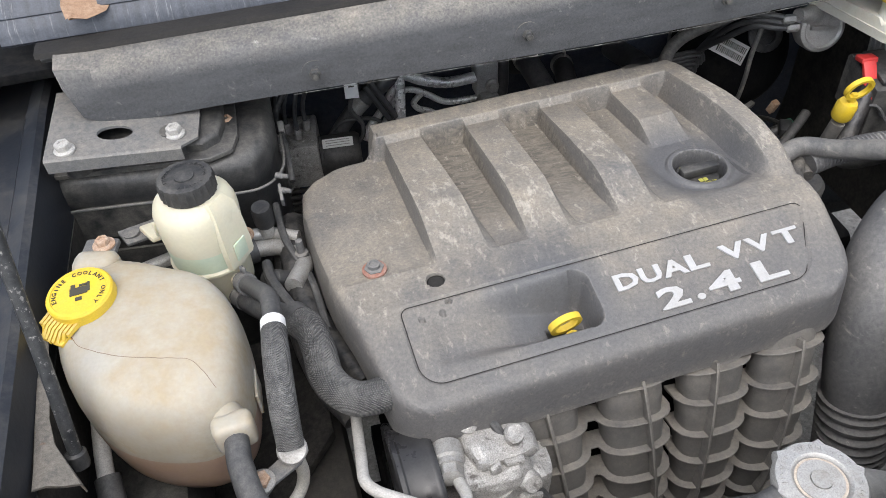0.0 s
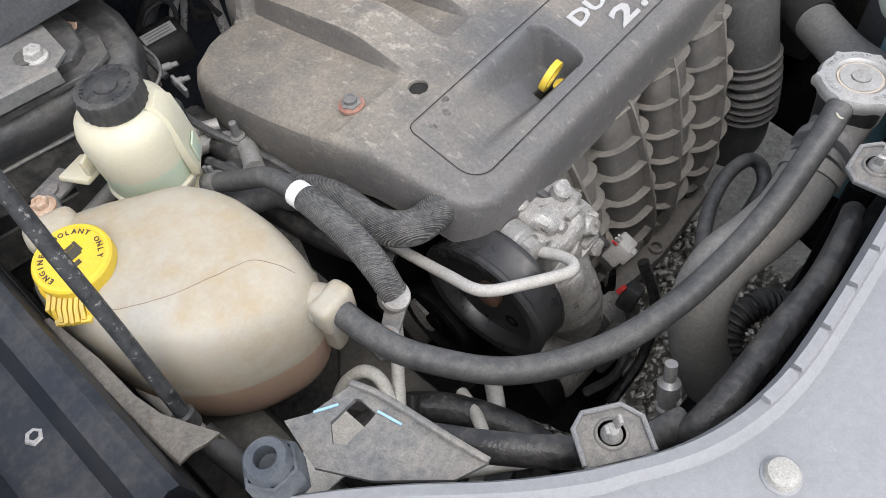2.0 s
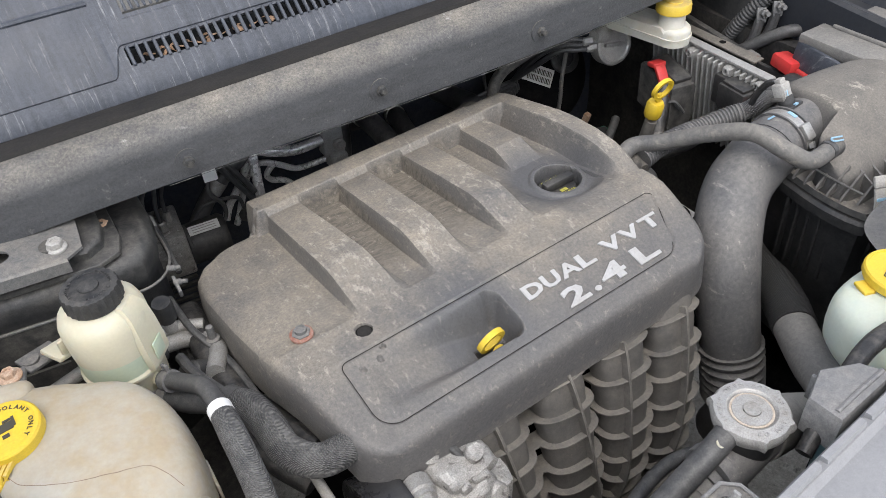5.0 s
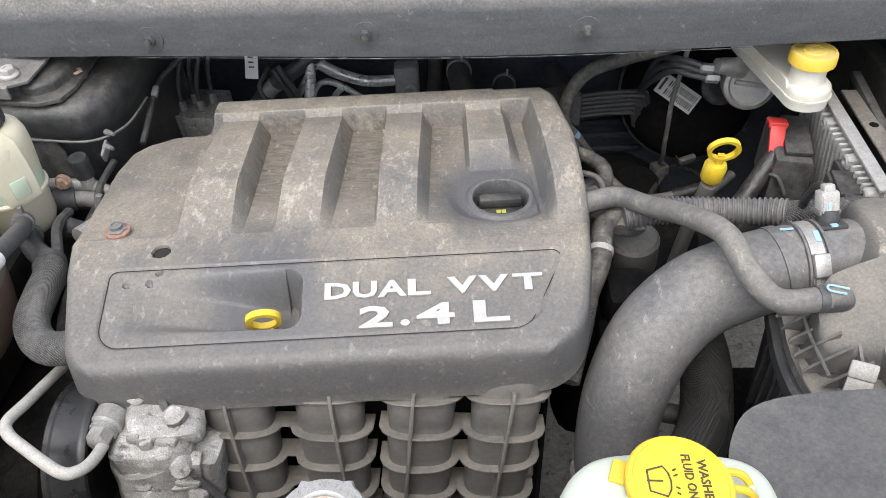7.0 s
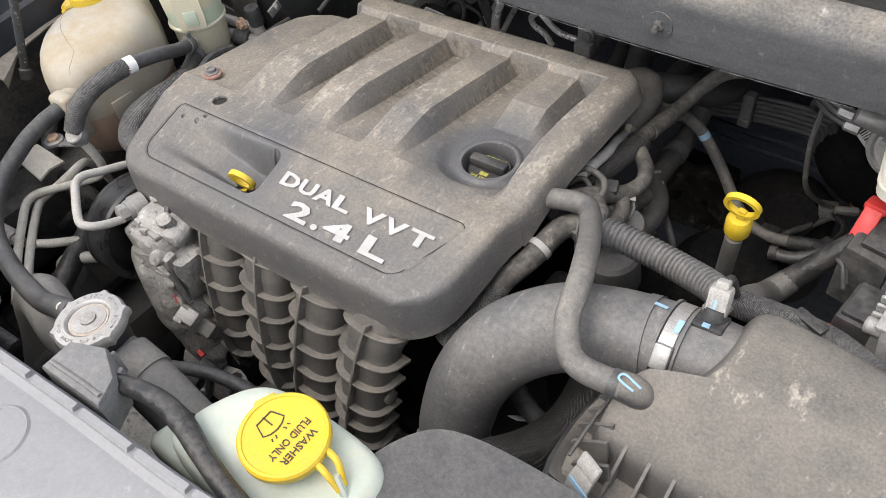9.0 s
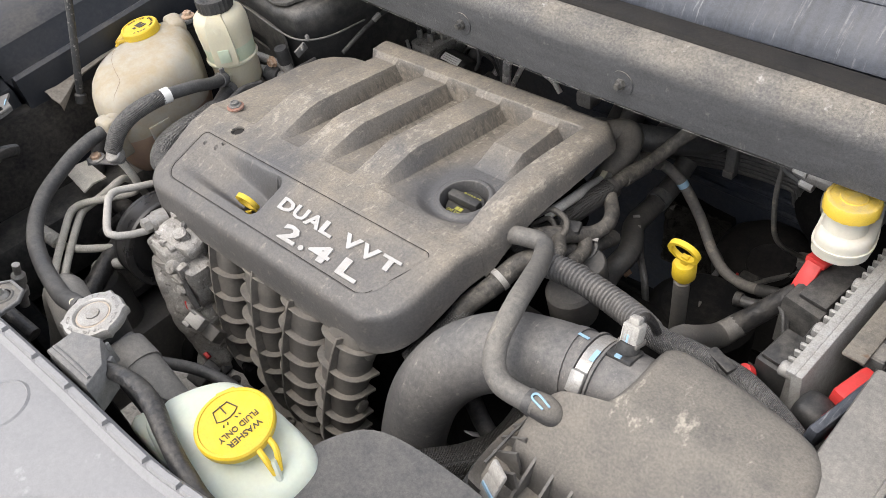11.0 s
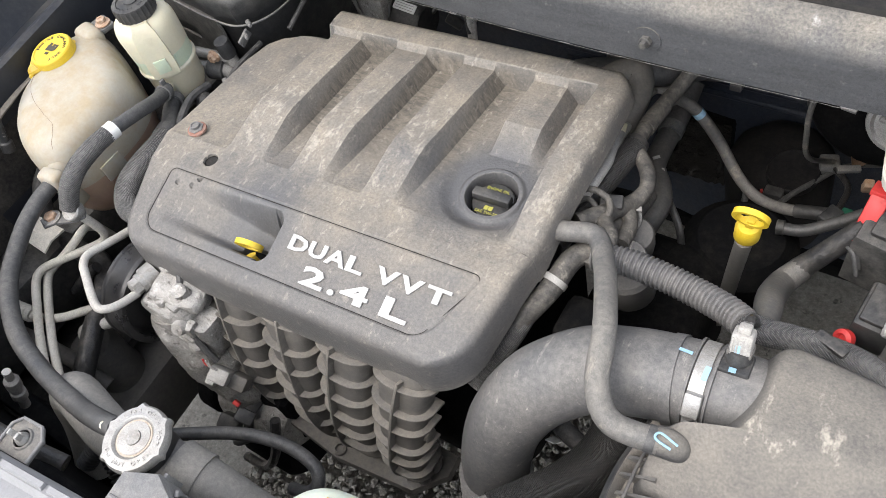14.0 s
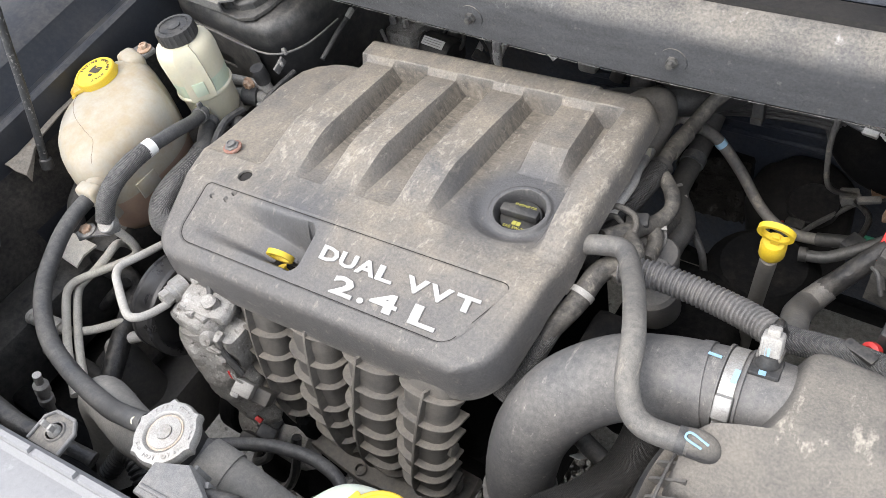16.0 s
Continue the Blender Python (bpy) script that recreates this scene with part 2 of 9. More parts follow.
M_alu = mat("cast_aluminium", (0.40, 0.392, 0.375), (0.25, 0.235, 0.21), 0.40, 0.5, metal=0.25, scale=28, fine=200, bump=1.0, grain=0.5, third=(0.12, 0.11, 0.10), third_scale=90, third_amount=-0.15, bump_scale=150, scuff=((0.78, 0.77, 0.74), 0.42, 110, 1.0), crisp=12.0)
M_cap = mat("bright_aluminium_cap", (0.47, 0.465, 0.45), (0.33, 0.315, 0.29), 0.4, 0.34, metal=0.6, scale=30, fine=200, bump=0.1)
M_rust = mat("rusty_metal", (0.36, 0.20, 0.11), (0.5, 0.42, 0.34), 0.4, 0.6, scale=60, fine=200, bump=0.2)
M_rustpale = mat("faint_rust", (0.43, 0.34, 0.26), (0.48, 0.44, 0.38), 0.5, 0.55, scale=60, fine=200, bump=0.1)
M_boxside = mat("grey_moulded_plastic", (0.055, 0.055, 0.056), (0.16, 0.148, 0.13), 0.28, 0.5, scale=12, fine=260, bump=0.15, up=0.5, grain=0.16, edge=((0.24, 0.225, 0.20), 0.3))
M_rustdark = mat("dark_rust", (0.10, 0.055, 0.035), (0.16, 0.09, 0.055), 0.4, 0.7, scale=60, fine=200, bump=0.2)
M_pipe = mat("painted_pipe", (0.47, 0.46, 0.43), (0.34, 0.315, 0.28), 0.35, 0.42, metal=0.0, scale=25, fine=150, bump=0.06)
M_steel = mat("zinc_steel", (0.41, 0.41, 0.40), (0.27, 0.25, 0.22), 0.4, 0.38, metal=0.45, scale=30, fine=160, bump=0.08)
M_fin = mat("finned_aluminium", (0.41, 0.414, 0.41), (0.26, 0.247, 0.222), 0.40, 0.45, metal=0.25, scale=25, fine=150, bump=0.1)
M_red = mat("red_plastic", (0.60, 0.03, 0.03), (0.4, 0.06, 0.05), 0.3, 0.4, scale=30, fine=120, bump=0.05, grain=0.1)
M_blue = mat("blue_paint_mark", (0.28, 0.46, 0.60), rough=0.5, bump=0.0, grain=0.1)
M_label = mat("white_label", (0.72, 0.72, 0.70), rough=0.5, bump=0.0, grain=0.06)
M_clip = mat("pale_grey_plastic", (0.40, 0.39, 0.37), (0.28, 0.265, 0.235), 0.3, 0.45, scale=30, fine=140, bump=0.06)
M_tape = mat("taped_harness", (0.024, 0.024, 0.025), (0.15, 0.138, 0.12), 0.16, 0.36, scale=40, fine=120, bump=1.0, up=0.7, grain=0.15, bump_scale=75, scuff=((0.27, 0.25, 0.21), 0.34, 45, 0.6))
M_loom = mat("dust_caked_loom_tape", (0.040, 0.039, 0.038), (0.21, 0.192, 0.165), 0.32, 0.6, scale=34, fine=150, bump=0.7, up=0.3, grain=0.2, bump_scale=120, scuff=((0.42, 0.385, 0.32), 0.42, 50, 0.8))
M_leaf = mat("dry_leaf", (0.27, 0.16, 0.095), (0.36, 0.25, 0.17), 0.4, 0.7, scale=60, fine=200, bump=0.2)
M_airbox = mat("dusty_airbox_plastic", (0.052, 0.052, 0.053), (0.220, 0.200, 0.170), 0.66, 0.55, scale=8, fine=420, bump=0.3, up=1.0, contrast=2.6, grain=0.22, third=(0.135, 0.130, 0.122), third_scale=22, third_amount=-0.9, crisp=14.0, scuff=((0.42, 0.385, 0.32), 0.40, 34, 0.5), edge=((0.30, 0.28, 0.245), 0.25))
M_snorkel = mat("smooth_black_plastic", (0.062, 0.062, 0.063), (0.135, 0.130, 0.122), 0.3, 0.4, scale=14, fine=300, bump=0.25, bump_scale=420, up=0.4)
M_crack = mat("crack_line", (0.22, 0.155, 0.11), rough=0.8, bump=0.0, grain=0.1)
M_seal = mat("weathered_seal_rubber", (0.013, 0.0125, 0.012), (0.032, 0.029, 0.026), 0.35, 0.6, scale=30, fine=240, bump=0.3, spec=0.3)
M_flange = mat("dusty_tan_steel", (0.10, 0.095, 0.085), (0.24, 0.215, 0.18), 0.55, 0.6, scale=22, fine=260, bump=0.3, third=(0.16, 0.09, 0.05), third_scale=40, third_amount=-0.7)
M_rod = mat("worn_black_rod", (0.016, 0.018, 0.02), (0.06, 0.06, 0.06), 0.3, 0.4, scale=60, fine=300, bump=0.2, third=(0.30, 0.29, 0.27), third_scale=190, third_amount=-0.25)
M_grommet = mat("blue_grey_plastic", (0.035, 0.043, 0.055), (0.08, 0.085, 0.09), 0.3, 0.4, scale=30, fine=160, bump=0.1, edge=((0.2, 0.21, 0.22), 0.4))
M_acpipe = mat("dull_aluminium_pipe", (0.90, 0.90, 0.89), (0.72, 0.71, 0.69), 0.25, 0.22, metal=0.45, scale=30, fine=160, bump=0.06)
M_fire = mat("blue_black_firewall", (0.034, 0.043, 0.062), (0.075, 0.075, 0.078), 0.2, 0.5, scale=14, fine=120, bump=0.2, spec=0.2)
M_wing = mat("dusty_inner_wing", (0.021, 0.021, 0.022), (0.10, 0.092, 0.08), 0.33, 0.65, scale=9, fine=150, bump=0.2, spec=0.25)
M_gear = mat("grimy_gearbox_casting", (0.009, 0.009, 0.010), (0.034, 0.031, 0.027), 0.22, 0.6, scale=18, fine=160, bump=0.4, up=0.4, bump_scale=70, spec=0.15)
M_mat = mat("shiny_tar_mat", (0.010, 0.009, 0.008), rough=0.12, bump=1.0, bump_scale=140, grain=0.1)
M_washer_red = mat("faded_red_rubber", (0.26, 0.085, 0.055), (0.27, 0.21, 0.17), 0.4, 0.7, scale=90, fine=250, bump=0.1)
M_wedge = mat("dusty_panel_block", (0.135, 0.14, 0.15), (0.22, 0.212, 0.198), 0.45, 0.5, scale=20, fine=200, bump=0.1, edge=((0.30, 0.295, 0.285), 0.4))
M_green = mat("dark_green_plastic", (0.02, 0.13, 0.08), rough=0.5, bump=0.0, grain=0.1)
M_oilprint = mat("faded_yellow_print", (0.42, 0.40, 0.08), rough=0.6, bump=0.0, grain=0.1)
M_hose = mat("thick_grey_rubber", (0.165, 0.160, 0.150), (0.255, 0.240, 0.215), 0.4, 0.5, scale=14, fine=220, bump=0.2, up=0.4, grain=0.25, scuff=((0.30, 0.285, 0.26), 0.36, 40, 0.4))
M_breather = mat("dusty_breather_rubber", (0.085, 0.085, 0.085), (0.22, 0.205, 0.18), 0.45, 0.45, scale=14, fine=200, bump=0.12, up=0.4, grain=0.25, scuff=((0.42, 0.37, 0.30), 0.44, 34, 0.35))
M_lowpipe = mat("khaki_grey_pipe", (0.62, 0.60, 0.54), (0.46, 0.43, 0.37), 0.35, 0.36, scale=25, fine=150, bump=0.06)
M_rail = mat("dusty_grey_liner", (0.080, 0.078, 0.075), (0.165, 0.152, 0.134), 0.4, 0.5, scale=10, fine=160, bump=0.12, grain=0.15, scuff=((0.20, 0.19, 0.17), 0.36, 30, 0.3))
M_glass = mat("dark_windscreen", (0.03, 0.035, 0.04), rough=0.12, bump=0.0, grain=0.0)


def braid_mat(name, base, light, s=1250.0):
    """Woven sleeve: two crossed sets of strands."""
    m = mat(name, base, light, 0.2, 0.55, scale=30, fine=200, bump=0.0)
    n, l = m.node_tree.nodes, m.node_tree.links
    co = n.new("ShaderNodeTexCoord")
    hs = []
    for turn in (0.8, -0.8):
        mp = n.new("ShaderNodeMapping")
        mp.inputs["Rotation"].default_value = (turn, turn, turn)
        l.new(co.outputs["Object"], mp.inputs["Vector"])
        w = n.new("ShaderNodeTexWave")
        w.inputs["Scale"].default_value, w.inputs["Distortion"].default_value = s / 6.28, 0.6
        l.new(mp.outputs["Vector"], w.inputs["Vector"])
        hs.append(w.outputs["Fac"])
    mx = n.new("ShaderNodeMath")
    mx.operation = "MULTIPLY"
    l.new(hs[0], mx.inputs[0]), l.new(hs[1], mx.inputs[1])
    bp = n.new("ShaderNodeBump")
    bp.inputs["Strength"].default_value, bp.inputs["Distance"].default_value = 0.9, 0.002
    l.new(mx.outputs[0], bp.inputs["Height"])
    b = n["Principled BSDF"]
    l.new(bp.outputs["Normal"], b.inputs["Normal"])
    old = b.inputs["Base Color"].links[0].from_socket
    k = n.new("ShaderNodeMix")
    k.data_type = "RGBA"
    l.new(mx.outputs[0], k.inputs["Factor"])
    l.new(old, [q for q in k.inputs if q.name == "A" and q.type == "RGBA"][0])
    [q for q in k.inputs if q.name == "B" and q.type == "RGBA"][0].default_value = (*light, 1)
    l.new([q for q in k.outputs if q.type == "RGBA"][0], b.inputs["Base Color"])
    return m


M_braid = braid_mat("grey_braided_sleeve", (0.04, 0.04, 0.042), (0.24, 0.235, 0.22))
M_braid_dark = braid_mat("black_woven_sleeve", (0.022, 0.022, 0.022), (0.065, 0.062, 0.058))


def gravel_mat():
    m = mat("gravel_ground", (0.22, 0.203, 0.18), (0.42, 0.39, 0.345), 0.40, 0.85, scale=35, fine=120, bump=1.0, bump_scale=60, third=(0.10, 0.092, 0.083), third_scale=50, third_amount=-0.2)
    return m


M_gravel = gravel_mat()


# ---- mesh helpers ----
def at_home(parent):
    return parent.matrix_basis.inverted() if parent.type == "EMPTY" else Matrix()


def part(name, bm, material, parent=None, label="", sharp=35):
    """One mesh object, under a thing or a part; the mesh is in world coordinates."""
    me = bpy.data.meshes.new(name)
    bmesh.ops.recalc_face_normals(bm, faces=bm.faces)
    bm.to_mesh(me)
    bm.free()
    me.materials.append(material)
    for p in me.polygons:
        p.use_smooth = True
    me.set_sharp_from_angle(angle=radians(sharp))
    ob = new(name, me)
    if parent:
        ob.parent = parent
        ob.matrix_parent_inverse = at_home(parent)
    if label:
        tagged(ob, label=label)
    return ob


def thing(name, at, label, category, group="", kind=""):
    ob = new(name)
    ob.empty_display_size = 0.02
    ob.matrix_basis = Matrix.Translation(at)
    return tagged(ob, label, category, group, kind)


def spline(pts, n=8, closed=False):
    p = [Vector(q) for q in pts]
    k = len(p)
    out = []
    for i in range(k if closed else k - 1):
        if closed:
            a, b, c, d = p[i - 1], p[i], p[(i + 1) % k], p[(i + 2) % k]
        else:
            b, c = p[i], p[i + 1]
            a = p[i - 1] if i else 2 * b - c
            d = p[i + 2] if i + 2 < k else 2 * c - b
        for j in range(n):
            s = j / n
            out.append(0.5 * (2 * b + (c - a) * s + (2 * a - 5 * b + 4 * c - d) * s * s + (3 * b - a - 3 * c + d) * s ** 3))
    if not closed:
        out.append(p[-1])
    return out


def tube(pts, r, seg=14, n=8, wave=None, straight=False, flat=1.0):
    """A hose or pipe along pts. r: radius or list of radii over the length. wave: (pitch, depth) of corrugation. flat squeezes it."""
    path = [Vector(q) for q in pts] if straight else spline(pts, n)
    if wave:
        total = sum((path[i + 1] - path[i]).length for i in range(len(path) - 1))
        count = max(8, int(total / wave[0] * 4))
        fine, i = [], 0
        lens = [0.0]
        for q in range(len(path) - 1):
            lens.append(lens[-1] + (path[q + 1] - path[q]).length)
        for s in range(count + 1):
            u = total * s / count
            while i < len(path) - 2 and lens[i + 1] < u:
                i += 1
            f = (u - lens[i]) / max(1e-9, lens[i + 1] - lens[i])
            fine.append(path[i].lerp(path[i + 1], min(1, f)))
        path = fine
    bm = bmesh.new()
    k = len(path)
    tang = [(path[min(i + 1, k - 1)] - path[max(i - 1, 0)]).normalized() for i in range(k)]
    side = tang[0].orthogonal().normalized()
    rings = []
    for i in range(k):
        side = (side - tang[i] * side.dot(tang[i])).normalized()
        other = tang[i].cross(side)
        if isinstance(r, (list, tuple)):
            u = i / (k - 1) * (len(r) - 1)
            j = min(int(u), len(r) - 2)
            rad = r[j] + (r[j + 1] - r[j]) * (u - j)
        else:
            rad = r
        if wave:
            rad += wave[1] * (1, 0.75, -1, -0.75)[i % 4]
        rings.append([bm.verts.new(path[i] + (side * math.cos(a) + other * math.sin(a) * flat) * rad) for a in (2 * math.pi * j / seg for j in range(seg))])
    for a, b in zip(rings, rings[1:]):
        for j in range(seg):
            bm.faces.new((a[j], a[(j + 1) % seg], b[(j + 1) % seg], b[j]))
    bm.faces.new(rings[0][::-1])
    bm.faces.new(rings[-1])
    return bm


def lathe(profile, at=(0, 0, 0), axis=(0, 0, 1), seg=32, knurl=0.0, lobes=0):
    """Turned shape: profile of (radius, height) along axis from at."""
    m = Matrix.Translation(at) @ Vector(axis).to_track_quat("Z", "Y").to_matrix().to_4x4()
    bm = bmesh.new()
    rings = []
    for r, h in profile:
        ring = []
        for j in range(seg):
            a = 2 * math.pi * j / seg
            q = r
            if knurl and r > max(p[0] for p in profile) * 0.93:
                q = r - (knurl if j % 2 else 0.0)
            if lobes and r > max(p[0] for p in profile) * 0.85:
                q = r * (1 + 0.105 * max(0.0, math.cos(lobes * a)) ** 9)
            ring.append(bm.verts.new(m @ Vector((q * math.cos(a), q * math.sin(a), h))))
        rings.append(ring)
    for a, b in zip(rings, rings[1:]):
        for j in range(seg):
            bm.faces.new((a[j], a[(j + 1) % seg], b[(j + 1) % seg], b[j]))
    if profile[0][0] > 1e-6:
        bm.faces.new(rings[0][::-1])
    if profile[-1][0] > 1e-6:
        bm.faces.new(rings[-1])
    bmesh.ops.remove_doubles(bm, verts=bm.verts, dist=1e-6)
    return bm


def block(at, size, bevel=0.003, turn=(0, 0, 0), seg=2):
    """A box with rounded edges, its centre at at."""
    bm = bmesh.new()
    bmesh.ops.create_cube(bm, size=1)
    for v in bm.verts:
        v.co = Vector((v.co.x * size[0], v.co.y * size[1], v.co.z * size[2]))
    if bevel:
        bmesh.ops.bevel(bm, geom=list(bm.edges), offset=min(bevel, min(size) * 0.45), segments=seg, affect="EDGES", profile=0.5)
    m = pose(*at, *turn)
    bmesh.ops.transform(bm, matrix=m, verts=bm.verts)
    return bm


def prism(poly, z0, z1, bevel=0.003, seg=2, slope=None):
    """A plate or block of the outline poly (x, y). slope: (dz/dx, dz/dy) of the whole."""
    bm = bmesh.new()
    low = [bm.verts.new((x, y, z0)) for x, y in poly]
    f = bm.faces.new(low)
    ext = bmesh.ops.extrude_face_region(bm, geom=[f])
    top = [v for v in ext["geom"] if isinstance(v, bmesh.types.BMVert)]
    for v in top:
        v.co.z = z1
    if bevel:
        tops = set(top)
        bmesh.ops.bevel(bm, geom=[e for e in bm.edges if e.verts[0] in tops and e.verts[1] in tops], offset=bevel, segments=seg, affect="EDGES", profile=0.5)
    if slope:
        for v in bm.verts:
            v.co.z += slope[0] * (v.co.x - poly[0][0]) + slope[1] * (v.co.y - poly[0][1])
    return bm


def skin(rings, cap=True):
    """Skin over rings of equally many points."""
    bm = bmesh.new()
    vs = [[bm.verts.new(p) for p in r] for r in rings]
    k = len(vs[0])
    for a, b in zip(vs, vs[1:]):
        for j in range(k):
            bm.faces.new((a[j], a[(j + 1) % k], b[(j + 1) % k], b[j]))
    if cap:
        bm.faces.new(vs[0][::-1])
        bm.faces.new(vs[-1])
    return bm


def both(*bms):
    out = bms[0]
    for b in bms[1:]:
        me = bpy.data.meshes.new("piece")
        b.to_mesh(me)
        b.free()
        out.from_mesh(me)
        bpy.data.meshes.remove(me)
    return out


def moved(bm, m):
    bmesh.ops.transform(bm, matrix=m, verts=bm.verts)
    return bm


def swell(poly, d):
    """The outline poly (anticlockwise) grown by d."""
    k = len(poly)
    out = []
    for i in range(k):
        p, q, r = Vector(poly[i - 1]), Vector(poly[i]), Vector(poly[(i + 1) % k])
        a, b = (q - p).normalized(), (r - q).normalized()
        nrm = Vector((a.y + b.y, -a.x - b.x))
        nrm = nrm.normalized() if nrm.length > 1e-6 else Vector((a.y, -a.x))
        out.append((q.x + nrm.x * d, q.y + nrm.y * d))
    return out


def glyph(ch, bold=0.0):
    """The outline of one character as a flat bmesh in a unit box, with its width relative to its height."""
    cu = bpy.data.curves.new("glyph", "FONT")
    cu.body, cu.size, cu.extrude, cu.offset, cu.resolution_u = ch, 1.0, 0.06, bold, 2
    ob = bpy.data.objects.new("glyph", cu)
    scene.collection.objects.link(ob)
    deps = bpy.context.evaluated_depsgraph_get()
    me = bpy.data.meshes.new_from_object(ob.evaluated_get(deps))
    bm = bmesh.new()
    bm.from_mesh(me)
    bpy.data.objects.remove(ob)
    bpy.data.curves.remove(cu)
    bpy.data.meshes.remove(me)
    return bm


def letter(ch, m, width, height, depth, bold=0.03):
    """A raised character that fills width x height from its lower left corner at the pose m."""
    bm = glyph(ch, bold)
    xs, ys, zs = ([v.co[i] for v in bm.verts] for i in range(3))
    x0, y0, z0 = min(xs), min(ys), min(zs)
    sx, sy, sz = width / (max(xs) - x0), height / (max(ys) - y0), depth / (max(zs) - z0)
    for v in bm.verts:
        v.co = m @ Vector(((v.co.x - x0) * sx, (v.co.y - y0) * sy, (v.co.z - z0) * sz))
    return bm


def words(text, m, height, depth=0.0006, bold=0.01, squeeze=1.0):
    """A line of writing, centred on the pose m, as one mesh."""
    bm = glyph(text, bold)
    xs, ys = [v.co.x for v in bm.verts], [v.co.y for v in bm.verts]
    cx, y0, h = (min(xs) + max(xs)) / 2, min(ys), max(ys) - min(ys)
    k = height / h
    for v in bm.verts:
        v.co = m @ Vector(((v.co.x - cx) * k * squeeze, (v.co.y - y0) * k, depth if v.co.z > 0 else 0.0))
    return bm


def arc_words(text, m, radius, height, start, step, inward=False, depth=0.0006):
    """Writing round a circle on the plane of m; start and step in degrees per character."""
    out = None
    for i, ch in enumerate(text):
        if ch == " ":
            continue
        a = radians(start + step * i)
        face = -1 if inward else 1
        mm = m @ Matrix.Translation((radius * math.cos(a), radius * math.sin(a), 0)) @ Matrix.Rotation(a - face * math.pi / 2, 4, "Z")
        b = words(ch, mm, height, depth)
        out = both(out, b) if out else b
    return out


def hex_bolt(name, at, axis=(0, 0, 1), r=0.007, material=None, washer=1.5, group="", label="hexagon flange bolt of dull metal", parent=None):
    """A flange bolt: head and washer."""
    home = parent or thing(name, at, label, "bolt", group)
    part("washer", lathe([(r * washer, 0), (r * washer, r * 0.25), (r * 1.05, r * 0.45)], at, axis, 20), material or M_steel, home)
    head = lathe([(r, r * 0.3), (r, r * 1.15), (r * 0.85, r * 1.3), (r * 0.5, r * 1.3), (r * 0.45, r * 1.1)], at, axis, 6)
    part("head", head, material or M_steel, home)
    return home


# ---- the setting ----
def setting(name, bm, material, label, category):
    return tagged(part(name, bm, material), label, category, kind="structure")


def ground_sheet():
    bm = bmesh.new()
    k = 60
    grid = []
    for i in range(k + 1):
        row = []
        for j in range(k + 1):
            u, v = (i / k * 2 - 1), (j / k * 2 - 1)
            x, y = 1.4 * u + 200 * u ** 7, 1.4 * v + 200 * v ** 7
            near = max(0.0, 1 - math.hypot(x, y) / 3)
            row.append(bm.verts.new((x, y, 0.012 * near * noise.noise((x * 9, y * 9, 0)))))
        grid.append(row)
    for i in range(k):
        for j in range(k):
            bm.faces.new((grid[i][j], grid[i + 1][j], grid[i + 1][j + 1], grid[i][j + 1]))
    return bm


setting("ground", ground_sheet(), M_gravel, "pale gravel and broken asphalt under the car", "ground")


def stones():
    """Loose stones on the ground in the stretch seen past the engine."""
    rnd = random.Random(4)
    verts, faces = [], []
    ico = bmesh.new()
    bmesh.ops.create_icosphere(ico, subdivisions=1, radius=1)
    base = [v.co.copy() for v in ico.verts]
    fs = [[v.index for v in f.verts] for f in ico.faces]
    ico.free()
    for _ in range(7500):
        x, y = rnd.uniform(-0.45, 0.50), rnd.uniform(-0.65, 0.25)
        r = rnd.choice((0.0045, 0.006, 0.008, 0.011))
        turn = Euler((rnd.random() * 6, rnd.random() * 6, rnd.random() * 6)).to_matrix()
        o = len(verts)
        sq = Vector((rnd.uniform(0.7, 1.2), rnd.uniform(0.7, 1.2), rnd.uniform(0.4, 0.8)))
        for b in base:
            p = turn @ Vector((b.x * sq.x, b.y * sq.y, b.z * sq.z)) * r * rnd.uniform(0.85, 1.15)
            verts.append((x + p.x, y + p.y, 0.006 + r * 0.2 + p.z))
        faces += [[o + i for i in f] for f in fs]
    me = bpy.data.meshes.new("loose_gravel")
    me.from_pydata(verts, [], faces)
    me.materials.append(M_gravel)
    return tagged(new("loose_gravel", me), "loose pale gravel stones lying under the car", "gravel", kind="stuff")


stones()


def sweep_x(profile, x0, x1, steps=40, wobble=None):
    """A profile of (y, z), closed, carried along x."""
    rings = []
    for i in range(steps + 1):
        x = x0 + (x1 - x0) * i / steps
        rings.append([Vector((x, y, z + (wobble(x, k) if wobble else 0))) for k, (y, z) in enumerate(profile)])
    return skin(rings)


# cowl beam, its lower lip waves a little
BEAM = [(0.304, 0.984), (0.297, 0.986), (0.2975, 1.03), (0.301, 1.042), (0.309, 1.052), (0.338, 1.062), (0.350, 1.060), (0.354, 1.045), (0.366, 1.040), (0.366, 1.028),
        (0.345, 1.03), (0.315, 1.035), (0.304, 1.022)]
BEAM_LIP = {0, 1}


def beam_wave(x, k):
    return (-0.006 * math.sin((x + 0.15) * 5.2) - 0.004) if k in BEAM_LIP else 0.0


